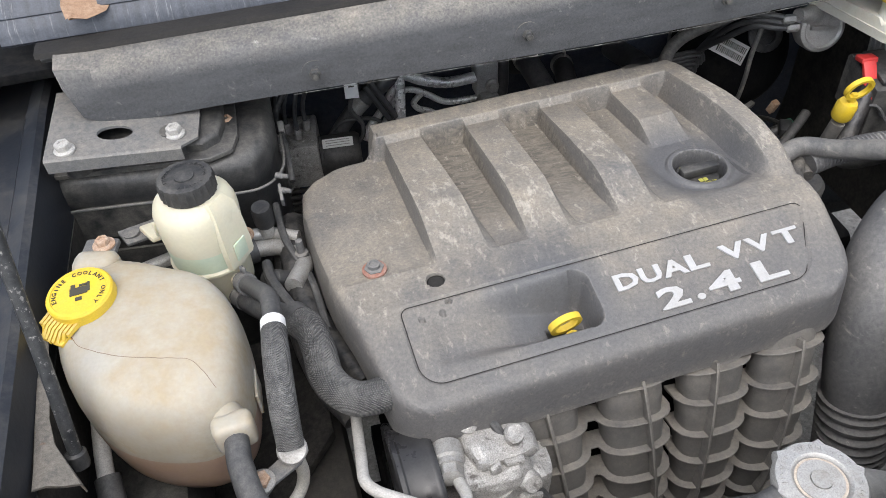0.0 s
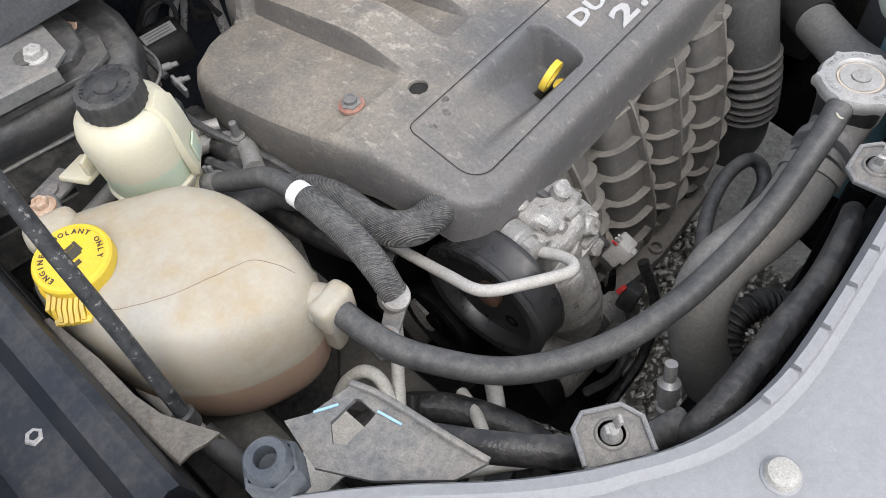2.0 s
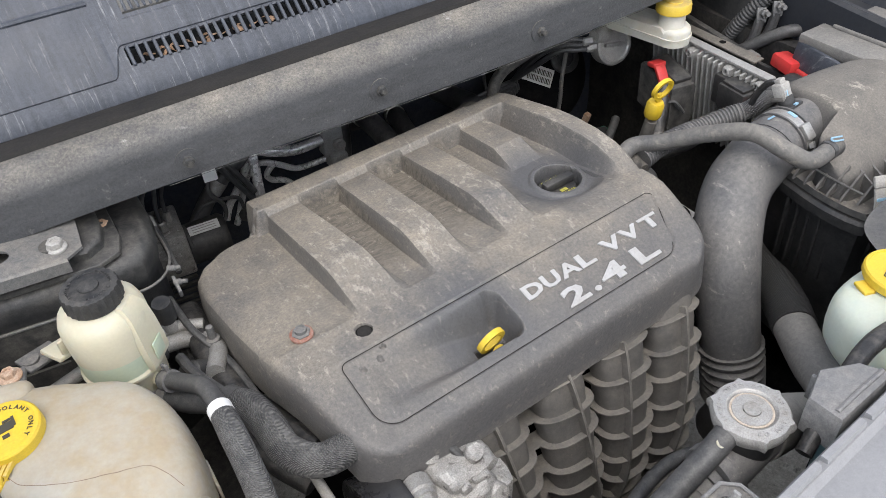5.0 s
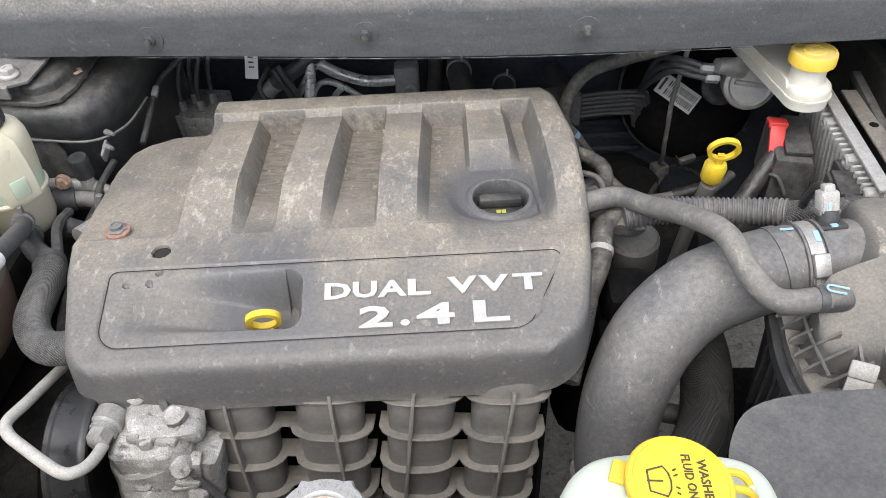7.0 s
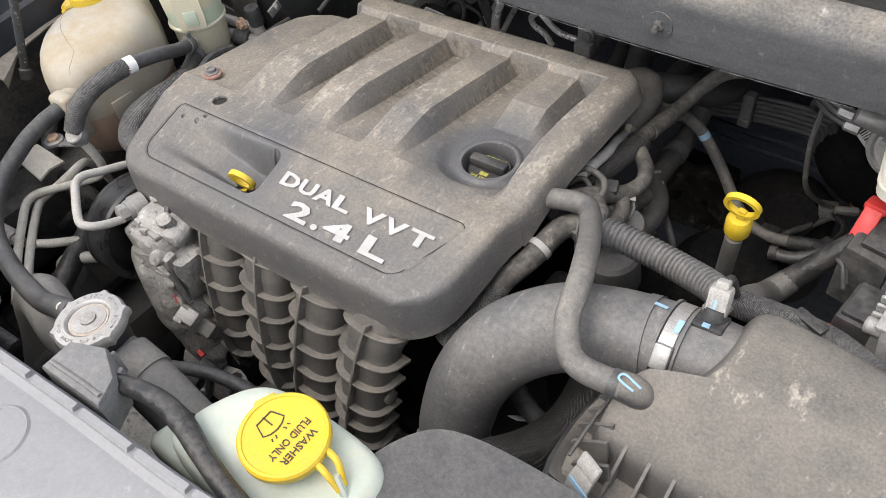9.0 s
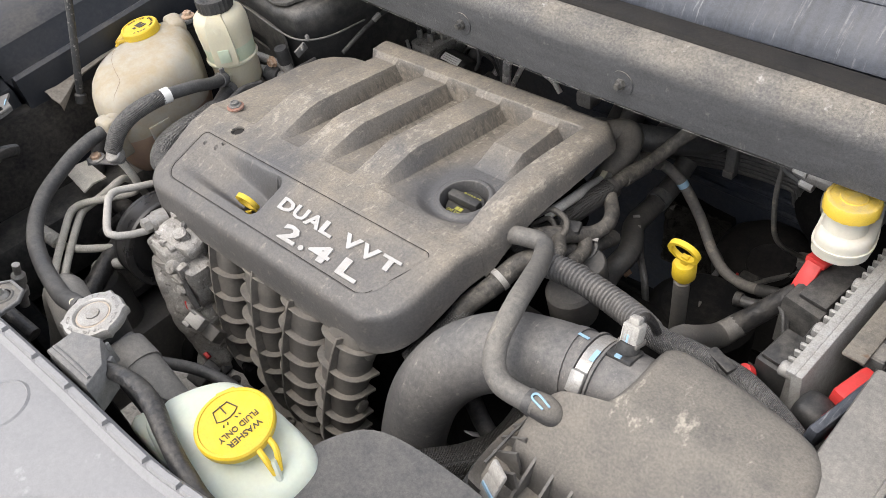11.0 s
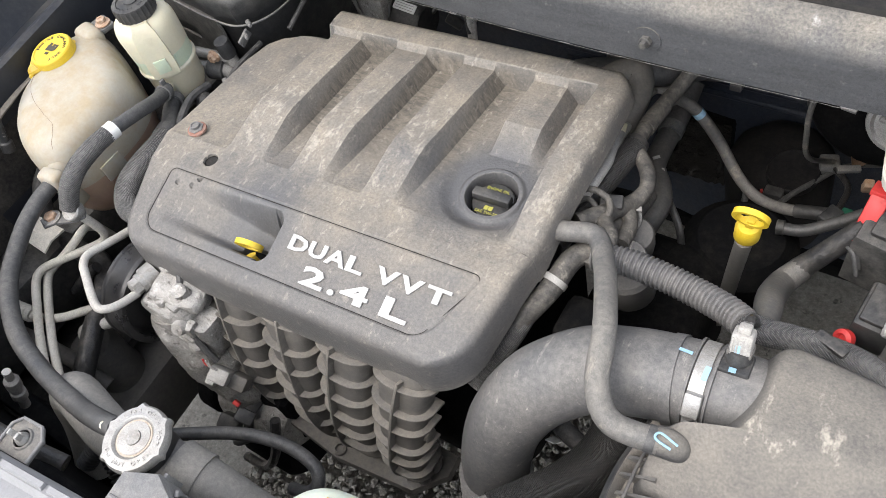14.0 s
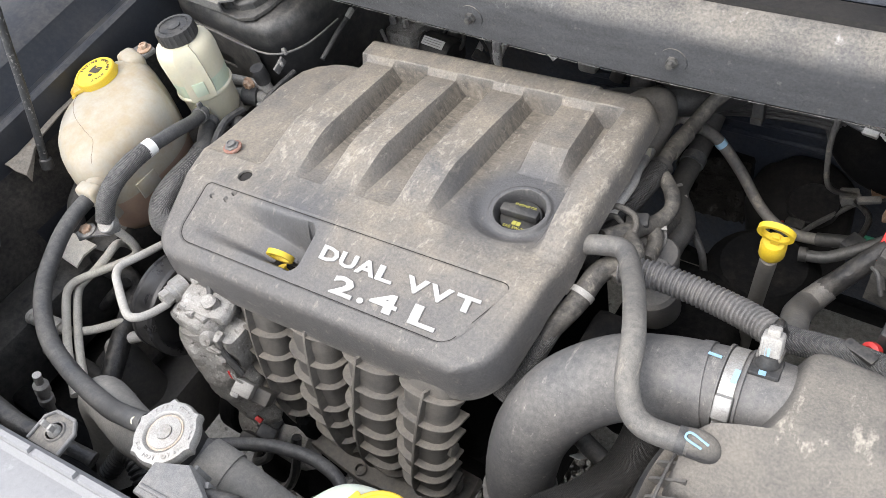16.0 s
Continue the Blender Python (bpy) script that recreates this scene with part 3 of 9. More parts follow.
beam = sweep_x(BEAM, -0.505, 0.66, 60, beam_wave)
setting("cowl_beam", beam, M_beam, "dusty dark grey painted steel cowl beam behind the engine", "cowl beam")
setting("cowl_beam_end", skin([[Vector(p) for p in r] for r in (
    ((-0.505, 0.297, 0.99), (-0.505, 0.298, 1.03), (-0.505, 0.309, 1.052), (-0.505, 0.338, 1.062), (-0.505, 0.36, 1.03), (-0.505, 0.315, 1.0)),
    ((-0.528, 0.299, 1.002), (-0.537, 0.299, 1.04), (-0.541, 0.309, 1.058), (-0.541, 0.338, 1.064), (-0.54, 0.36, 1.03), (-0.53, 0.315, 1.005)))]), M_beam,
    "tapering end of the dusty cowl beam", "cowl beam")
setting("cowl_weatherstrip", sweep_x([(0.333, 1.0605), (0.335, 1.0655), (0.348, 1.0675), (0.362, 1.066), (0.368, 1.060), (0.350, 1.054)], -0.56, 0.70, 30), M_seal, "wide brown-black rubber weatherstrip behind the cowl beam", "seal")
setting("cowl_seal", tube([(-0.56, 0.357, 1.052), (-0.2, 0.356, 1.048), (0.2, 0.356, 1.048), (0.7, 0.358, 1.05)], 0.0075, 10, 6), M_rubber, "black rubber seal along the cowl edge", "seal")
setting("cowl_seal_lip", tube([(-0.56, 0.366, 1.059), (-0.2, 0.365, 1.056), (0.2, 0.365, 1.056), (0.7, 0.367, 1.058)], 0.0035, 8, 6), M_rubber, "thin rubber lip of the cowl seal", "seal")


def ss(a, b, x):
    t = np.clip((x - a) / (b - a), 0, 1)
    return t * t * (3 - 2 * t)


def cowl_at(x, s):
    """A point of the cowl panel: s metres up its slope."""
    bow = -0.03 * (x / 0.6) ** 2
    if s < 0.012:
        return Vector((x, 0.366 + s * 0.4 - bow * 0.3, 1.062 + s * 1.2))
    return Vector((x, 0.3708 + (s - 0.012) * 0.74 - bow * 0.3, 1.0764 + (s - 0.012) * 0.67))


def cowl_panel():
    """Ribbed plastic panel in front of the windscreen, with a slot for the vent."""
    bm = bmesh.new()
    xs = sorted([-0.60 + 0.02 * i for i in range(66)] + [-0.283, -0.001])
    up = [0, 0.006, 0.012, 0.03, 0.036, 0.058, 0.064, 0.09, 0.13, 0.18, 0.23]
    cols = [[bm.verts.new(cowl_at(x, s)) for s in up] for x in xs]
    for i in range(len(xs) - 1):
        for j in range(len(up) - 1):
            mid = (xs[i] + xs[i + 1]) / 2
            if -0.283 < mid < -0.001 and 0.036 <= up[j] < 0.058:
                continue
            bm.faces.new((cols[i][j], cols[i + 1][j], cols[i + 1][j + 1], cols[i][j + 1]))
    ext = bmesh.ops.extrude_face_region(bm, geom=list(bm.faces))
    for v in ext["geom"]:
        if isinstance(v, bmesh.types.BMVert):
            v.co += Vector((0, 0.0035, -0.004))
    return bm


cowl = setting("cowl_panel", cowl_panel(), M_cowl, "blue-grey plastic cowl panel with white water streaks", "cowl panel")
BEAD_X = [-0.30 + 0.006 * k for k in range(125)]
bead = tube([(x, 0.2975 + 0.0004 * noise.noise(Vector((x * 150, 0, 0))), 0.9835 + beam_wave(x, 0) + 0.0005 * noise.noise(Vector((x * 90, 3, 0)))) for x in BEAD_X], [0.0002 + 0.0011 * max(0.0, noise.noise(Vector((x * 60, 8, 0))) - 0.02) for x in BEAD_X], 6, 1)
tagged(part("beam_edge_wear", bead, M_bracket), "bare scratched lower edge of the cowl beam", "beam edge", kind="structure")
for i in range(27):
    x = -0.279 + i * 0.0105
    a, b = cowl_at(x, 0.034), cowl_at(x, 0.060)
    mid = (a + b) / 2
    part("slat", block(mid, (0.0042, (b - a).length, 0.005), 0.001, (42, 0, 0), 1), M_cowl, cowl)
# raised step of the panel on the left of the vent, and the finer vent above
def lapped(x):
    """A cut through the upper plate: its edge swings up in an S and then follows the vent."""
    low = 0.024 + 0.0375 * float(ss(-0.306, -0.284, x))
    high = 0.124 - 0.030 * float(ss(-0.279, -0.271, x))
    return [cowl_at(x, s) + Vector((0, -0.7 * h, 0.7 * h)) for s, h in ((low, -0.002), (low + 0.0006, 0.0022), (low + 0.003, 0.0032), (high - 0.003, 0.0032), (high, -0.002))]


PLATE = [-0.60 + 0.02 * i for i in range(14)] + [-0.314 + 0.002 * i for i in range(24)] + [-0.26 + 0.03 * i for i in range(32)]
part("upper_plate", skin([lapped(x) for x in PLATE]), M_cowl, cowl)
part("plate_fold", tube([cowl_at(x, 0.118) + Vector((0, 0, 0.004)) for x in (-0.60, -0.5, -0.4, -0.30)], 0.004, 8), M_cowl, cowl)
for i in range(30):
    x = -0.262 + i * 0.0075
    mid = cowl_at(x, 0.115)
    part("fine_slat", block(mid, (0.0035, 0.03, 0.006), 0.001, (42, 0, 0), 1), M_cowl, cowl)
# black strip laid on the panel as the shade behind the fine slats
part("fine_vent_shade", skin([[cowl_at(x, s) + Vector((0, 0, 0.0025)) for s in (0.098, 0.132)] + [cowl_at(x, s) for s in (0.132, 0.098)] for x in (-0.267, -0.04)]), M_black, cowl)
setting("windscreen", skin([[Vector((x, 0.52 + 0.03 * (x / 0.6) ** 2, 1.215)), Vector((x, 0.525 + 0.03 * (x / 0.6) ** 2, 1.21)), Vector((x, 1.15, 1.62)), Vector((x, 1.145, 1.625))] for x in (-0.72, -0.4, 0, 0.4, 0.72)]), M_glass, "dark windscreen behind the cowl panel", "windscreen")


def leaf(at, size, seed):
    rnd = random.Random(seed)
    bm = bmesh.new()
    bmesh.ops.create_grid(bm, x_segments=6, y_segments=4, size=0.5)
    for v in bm.verts:
        w = (1 - (2 * abs(v.co.x)) ** 2) * 0.9 + 0.1
        v.co = Vector((v.co.x * size, v.co.y * size * 0.7 * w, size * 0.12 * noise.noise(v.co * 3 + Vector((seed, 0, 0)))))
    ext = bmesh.ops.extrude_face_region(bm, geom=list(bm.faces))
    for v in ext["geom"]:
        if isinstance(v, bmesh.types.BMVert):
            v.co.z += 0.0006
    moved(bm, pose(*at, rnd.uniform(15, 45), rnd.uniform(-15, 15), rnd.uniform(0, 360)))
    return bm


for i in range(12):
    x = -0.26 + i * 0.013 + (i % 3) * 0.004
    p = cowl_at(x, 0.048)
    tagged(part("dead_leaf", leaf((p.x, p.y + 0.004, p.z - 0.008), 0.019, i), M_leaf), "dry brown leaf caught under the cowl vent", "leaf", "leaves in the vent")
# near-black sheet below the slats, the vent's shade put in as colour
setting("vent_shade_sheet", block((-0.142, 0.392, 1.083), (0.30, 0.035, 0.002), 0.0, (42, 0, 0)), M_dark, "near-black sheet for the shade down in the cowl vent", "vent")
tagged(part("dead_leaf", leaf((-0.50, 0.385, 1.094), 0.07, 41), M_leaf), "large dry tan leaf lying on the cowl panel", "leaf", "leaves on the cowl")

# firewall and its felt
wall = []
for i in range(37):
    x = -0.75 + i * 1.5 / 36
    wall.append([Vector((x, 0.64 + 0.01 * math.sin(x * 17), z)) for z in (0.25, 0.5, 0.7, 0.78, 0.9, 1.03)] + [Vector((x, 0.70, 1.03)), Vector((x, 0.70, 0.25))])
setting("firewall", skin(wall), M_fire, "dark grimy steel firewall at the back of the engine bay", "firewall")


def lumpy_mat():
    rnd = random.Random(12)
    bm = bmesh.new()
    rows = []
    for i in range(23):
        z = 0.38 + 0.17 * i / 22
        rows.append([bm.verts.new((0.118 + 0.142 * j / 22 + rnd.uniform(-0.002, 0.002), 0.622 - 0.012 * abs(noise.noise(Vector((j * 0.45, i * 0.45, 2)))) - rnd.uniform(0, 0.003) + (0.03 if i in (0, 22) or j in (0, 22) else 0), z + 0.012 * j / 22)) for j in range(23)])
    for a, b in zip(rows, rows[1:]):
        for j in range(22):
            bm.faces.new((a[j], a[j + 1], b[j + 1], b[j]))
    return bm


setting("firewall_mat", lumpy_mat(), M_mat, "lumpy shiny black sound mat stuck on the firewall", "sound mat")
for k in range(3):
    setting("firewall_bead", tube([(-0.05, 0.632, 0.655 - 0.028 * k), (0.20, 0.634, 0.660 - 0.028 * k), (0.45, 0.632, 0.665 - 0.028 * k)], 0.006, 10), M_fire, "pressed bead in the steel firewall", "firewall")
setting("frame_rail", block((-0.395, -0.12, 0.545), (0.150, 0.62, 0.12), 0.018, (0, 0, 2)), M_rail, "dusty grey frame rail low beside the engine", "frame rail")
# near-black plate that keeps skylight off the firewall
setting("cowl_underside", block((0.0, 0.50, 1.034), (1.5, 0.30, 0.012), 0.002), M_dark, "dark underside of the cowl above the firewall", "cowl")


# fenders and inner rails, left and right
def rail_profile(s):
    return [(s * 0.573, 0.60), (s * 0.573, 0.925), (s * 0.576, 0.948), (s * 0.583, 0.952), (s * 0.60, 0.945), (s * 0.612, 0.925), (s * 0.655, 0.92), (s * 0.664, 0.935), (s * 0.672, 0.962), (s * 0.69, 0.975),
            (s * 0.76, 0.985), (s * 0.92, 0.975), (s * 0.99, 0.93), (s * 1.01, 0.80), (s * 1.01, 0.40), (s * 0.97, 0.40), (s * 0.60, 0.58)]


def fender(s, y0, y1):
    rings = []
    for i in range(21):
        y = y0 + (y1 - y0) * i / 20
        rise = 0.045 * max(0.0, min(1.0, (y + 0.15) / 0.5))
        rings.append([Vector((x, y, z + (rise if z > 0.7 else 0))) for x, z in rail_profile(s)])
    return skin(rings)


setting("fender_left", fender(-1, -0.135, 0.95), M_body, "dark blue painted fender edge and inner rail, dusty", "fender")
setting("fender_right", fender(1.16, -0.25, 0.95), M_body, "dark blue painted fender edge and inner rail, dusty", "fender")
setting("fender_front_left", prism([(-0.975, -0.62), (-0.60, -0.78), (-0.585, -0.30), (-0.60, -0.14), (-0.67, -0.135), (-0.975, -0.135)], 0.86, 0.935, 0.012), M_body, "dark blue front end of the fender", "fender")
for s, nm in ((-1, "left"), (1.12, "right")):
    setting("inner_wing_" + nm, skin([[Vector((s * 0.565, y, 0.50)), Vector((s * 0.575, y, 0.60)), Vector((s * 0.572, y, 0.90)), Vector((s * 0.60, y, 0.90)), Vector((s * 0.60, y, 0.50))] for y in (-0.5, -0.2, 0.0, 0.2, 0.7)]), M_wing,
            "dark grimy inner wing panel of the engine bay", "inner wing")

# radiator support panel with its lip
SUPPORT_EDGE = [(-0.70, -0.125), (-0.60, -0.150), (-0.532, -0.205), (-0.487, -0.246), (-0.437, -0.297), (-0.382, -0.340), (-0.336, -0.362), (-0.283, -0.371), (-0.21, -0.368), (-0.136, -0.362), (-0.02, -0.351),
                (0.10, -0.340), (0.226, -0.330), (0.31, -0.316), (0.45, -0.30), (0.72, -0.29)]
edge = [(p.x, p.y) for p in spline([(x, y, 0) for x, y in SUPPORT_EDGE], 4)]


def support_panel():
    rings = []
    for x, y in edge:
        ring = [(0, 0.975), (-0.004, 0.983), (-0.012, 0.985), (-0.018, 0.979), (-0.03, 0.981), (-0.09, 0.982), (-0.25, 0.972), (-0.55, 0.93), (-0.58, 0.90), (-0.5, 0.90), (-0.1, 0.955), (0, 0.955)]
        rings.append([Vector((x + (0.25 * d if x < -0.4 else 0), y + d, z)) for d, z in ring])
    return skin(rings)


support = setting("radiator_support_panel", support_panel(), M_support, "pale grey plastic radiator support panel across the front", "radiator panel")
k = 26
while k + 3 < len(edge):
    run = [Vector((*edge[k + q], 0.0)) for q in range(3)]
    a, b2 = run[0].lerp(run[1], 0.12), run[1].lerp(run[2], 0.88)
    path = [a, run[1], b2]
    rings = []
    for q, p in enumerate(path):
        d = (path[min(q + 1, 2)] - path[max(q - 1, 0)]).normalized()
        o = Vector((d.y, -d.x, 0))
        rings.append([p + o * u + Vector((0, 0, z)) for u, z in ((0.0035, 0.983), (0.004, 0.9885), (0.009, 0.9888), (0.011, 0.984))])
    part("lip_tab", skin(rings), M_support, support)
    k += 2
# moulded step lines of the panel
part("panel_step", tube([(-0.395, -0.392, 0.980), (-0.36, -0.45, 0.978), (-0.345, -0.52, 0.972), (-0.34, -0.62, 0.955)], 0.004, 8), M_support, support)
part("panel_step", tube([(0.30, -0.36, 0.981), (0.16, -0.44, 0.980), (0.14, -0.56, 0.968)], 0.005, 8), M_support, support)
part("panel_ring", lathe([(0.030, 0), (0.033, 0.003), (0.036, 0)], (-0.305, -0.425, 0.977), seg=28), M_support, support)
part("panel_ring", lathe([(0.024, 0), (0.026, 0.003), (0.029, 0)], (0.06, -0.40, 0.980), seg=28), M_support, support)
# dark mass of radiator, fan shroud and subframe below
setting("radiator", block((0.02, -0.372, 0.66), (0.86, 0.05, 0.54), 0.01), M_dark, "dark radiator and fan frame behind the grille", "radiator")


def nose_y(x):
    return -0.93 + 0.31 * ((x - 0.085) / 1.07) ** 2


# Unseen bumper and fender sides, added to limit light coming in from below.
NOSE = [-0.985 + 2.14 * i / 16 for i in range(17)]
setting("bumper", skin([[Vector((x, nose_y(x) + d, z)) for d, z in ((0.03, 0.40), (0.0, 0.44), (-0.015, 0.62), (0.0, 0.86), (0.012, 0.90), (0.04, 0.90), (0.05, 0.40))] for x in NOSE]), M_body, "unseen front bumper, added to cut the light below the bay", "bumper")
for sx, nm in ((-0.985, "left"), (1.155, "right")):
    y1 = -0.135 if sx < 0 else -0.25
    setting("unseen_fender_skin_" + nm, block((sx, (y1 + nose_y(sx)) / 2, 0.69), (0.02, y1 - nose_y(sx), 0.42), 0.008), M_body, "unseen outer fender side, added to cut the light below the bay", "fender")
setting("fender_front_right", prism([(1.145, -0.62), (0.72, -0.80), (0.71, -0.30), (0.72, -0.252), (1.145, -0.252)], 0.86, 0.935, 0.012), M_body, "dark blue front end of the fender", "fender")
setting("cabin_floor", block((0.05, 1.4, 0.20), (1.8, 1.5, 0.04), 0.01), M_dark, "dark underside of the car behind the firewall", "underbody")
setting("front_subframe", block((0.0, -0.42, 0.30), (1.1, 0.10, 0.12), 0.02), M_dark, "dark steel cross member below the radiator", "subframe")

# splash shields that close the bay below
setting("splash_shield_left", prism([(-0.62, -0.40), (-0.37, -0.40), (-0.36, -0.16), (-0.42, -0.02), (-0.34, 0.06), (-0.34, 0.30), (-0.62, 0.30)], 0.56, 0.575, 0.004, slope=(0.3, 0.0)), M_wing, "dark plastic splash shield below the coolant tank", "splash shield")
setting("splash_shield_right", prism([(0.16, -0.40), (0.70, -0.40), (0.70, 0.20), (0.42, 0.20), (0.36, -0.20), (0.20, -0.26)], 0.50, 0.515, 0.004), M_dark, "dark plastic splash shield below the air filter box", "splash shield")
setting("chassis_leg_left", block((-0.53, 0.0, 0.70), (0.09, 0.9, 0.12), 0.02), M_tower, "dark painted chassis leg below the coolant tank", "chassis leg")


# ---- engine ----
COVER = Matrix.Rotation(radians(3.2), 4, "Z")


def lin(x, xs, ys):
    return np.interp(x, xs, ys)


YF, YB = -0.094, 0.333


def cover_left(y):
    x = lin(y, [-0.094, -0.05, 0.0, 0.06, 0.14, 0.22, 0.262, 0.280, 0.293, 0.300, 0.306, 0.333], [-0.274, -0.281, -0.290, -0.302, -0.307, -0.309, -0.303, -0.290, -0.266, -0.236, -0.210, -0.204])
    return x


def cover_right(y):
    return lin(y, [-0.094, -0.05, 0.0, 0.08, 0.2, 0.30, 0.333], [0.190, 0.207, 0.217, 0.228, 0.233, 0.230, 0.226])


def corner(y, r, y_end, sign):
    d = np.clip(r - (y - y_end) * sign, 0, r * 0.9999)
    return r - np.sqrt(r * r - d * d)


def panel_edge(x, y):
    """Distance from the groove round the name panel."""
    top, bottom, left = 0.0095, -0.070, -0.247
    right = 0.188 - 0.42 * np.clip(top - y, 0, 1)
    r = 0.022
    cx, cy = (left + 0.17) / 2, (top + bottom) / 2
    px = np.where(x > cx, right - x, x - left)
    py = np.minimum(top - y, y - bottom)
    rr = np.where(y > cy, 0.008, r)
    qx, qy = np.clip(rr - px, 0, None), np.clip(rr - py, 0, None)
    inside = np.minimum(px, py)
    d = np.where((qx > 0) & (qy > 0), rr - np.hypot(qx, qy), inside)
    return d


RIBS = ((-0.194, -0.189, -0.139, -0.1436), (-0.095, -0.0865, -0.050, -0.0404), (0.008, 0.0145, 0.049, 0.0590), (0.1085, 0.1126, 0.1600, 0.1570))

RIB_FALL = (0.011, 0.011, 0.011, 0.012)


def rib_sides(i, y):
    """Left and right edge of a rib's top, from its foot to the back."""
    a, b, c, d = RIBS[i]
    return lin(y, [0.055, 0.285], [a, b]), lin(y, [0.055, 0.285], [c, d])


def rim_top(y):
    return lin(y, [0.050, 0.064, 0.080, 0.102, 0.135, 0.175, 0.21, 0.25, 0.295, 0.333], [0.916, 0.918, 0.925, 0.931, 0.934, 0.932, 0.928, 0.921, 0.913, 0.909])


def cover_height(x, y):
    front = 0.9185 - 0.27 * np.clip(0.012 - y, 0, 1)
    t = np.clip((y - 0.056) / 0.23, 0, 1)
    floor = np.where(y > 0.056, 0.9185 - 0.038 * t ** 0.75, front)
    deep = lin(y, [0.030, 0.055, 0.085, 0.13, 0.17, 0.29], [0.9185, 0.9150, 0.9040, 0.8960, 0.8955, 0.8800])
    floor = np.where(y > 0.030, floor + (np.minimum(deep, floor) - floor) * ss(0.075, 0.100, x), floor)
    z = floor.copy()
    tops = (lin(y, [0.052, 0.062, 0.118, 0.135, 0.20, 0.288], [0.9185, 0.9190, 0.9285, 0.9290, 0.9190, 0.9040]),
            lin(y, [0.170, 0.174, 0.2137, 0.288], [0.8950, 0.8965, 0.9095, 0.9030]))
    for i in range(4):
        a, b = rib_sides(i, y)
        m = np.clip((x - a + 0.004) / 0.0045, 0, 1) * np.clip((b + RIB_FALL[i] - x) / (RIB_FALL[i] + 0.0005), 0, 1)
        top = tops[1] if i == 3 else tops[0]
        z = np.maximum(z, floor + np.clip(top - floor, 0, 1) * m * np.clip((y - 0.050) / 0.006, 0, 1))
    # rear and right rim
    rim = np.clip((y - 0.289) / 0.008, 0, 1) * np.clip((x + 0.208) / 0.009, 0, 1)
    z = z + (np.maximum(z, 0.9115) - z) * rim
    rim = np.clip((x - 0.1835) / 0.0105, 0, 1) * ss(0.050, 0.062, y)
    z = z + (np.maximum(z, rim_top(y)) - z) * rim
    # bowl round the oil filler
    d = np.hypot(x - 0.140, y - 0.118)
    z = z - (z - 0.8965) * (1 - ss(0.040, 0.060, d)) * np.where(x > 0.178, 0.0, 0.95)
    z = z + 0.0030 * (ss(0.0290, 0.0308, d) - ss(0.0345, 0.039, d))
    z = np.where(d < 0.0298, z - 0.030 * (1 - ss(0.0282, 0.0298, d)), z)
    # groove of the name panel
    e = panel_edge(x, y)
    z = z - 0.0018 * np.clip(1.2 - np.abs(e) / 0.0020, 0, 1)
    z = z - 0.0008 * ss(0, 0.002, e)
    # pocket of the dipstick
    px = np.minimum(-0.060 - x, (x + 0.232) * 1.0)
    py = np.minimum(0.004 - y, y + 0.060)
    rr = 0.016
    qx, qy = np.clip(rr - px, 0, None), np.clip(rr - py, 0, None)
    pd = np.where((qx > 0) & (qy > 0), rr - np.hypot(qx, qy), np.minimum(px, py))
    depth = 0.0015 + 0.0425 * np.clip((x + 0.238) / 0.168, 0, 1) ** 1.35
    side = np.where(x > -0.078, 0.012, 0.019)
    z = z - depth * ss(-0.001, 1.0, np.clip(pd / side, 0, 1)) * (pd > 0)
    d = np.maximum(np.abs(x + 0.094) / 0.0200, np.abs(y + 0.043) / 0.0115)
    z = np.where(d < 1.0, z - 0.03 * (1 - ss(0.88, 1.0, d)), z)
    # screw hole, pin holes
    for hx, hy, r, dp in ((-0.203, 0.034, 0.0086, 0.026), (-0.199, 0.005, 0.003, 0.004), (-0.208, -0.004, 0.0026, 0.003), (-0.229, -0.006, 0.003, 0.003)):
        d = np.hypot(x - hx, y - hy)
        z = z - dp * (1 - ss(r * 0.86, r * 1.06, d))
    return z


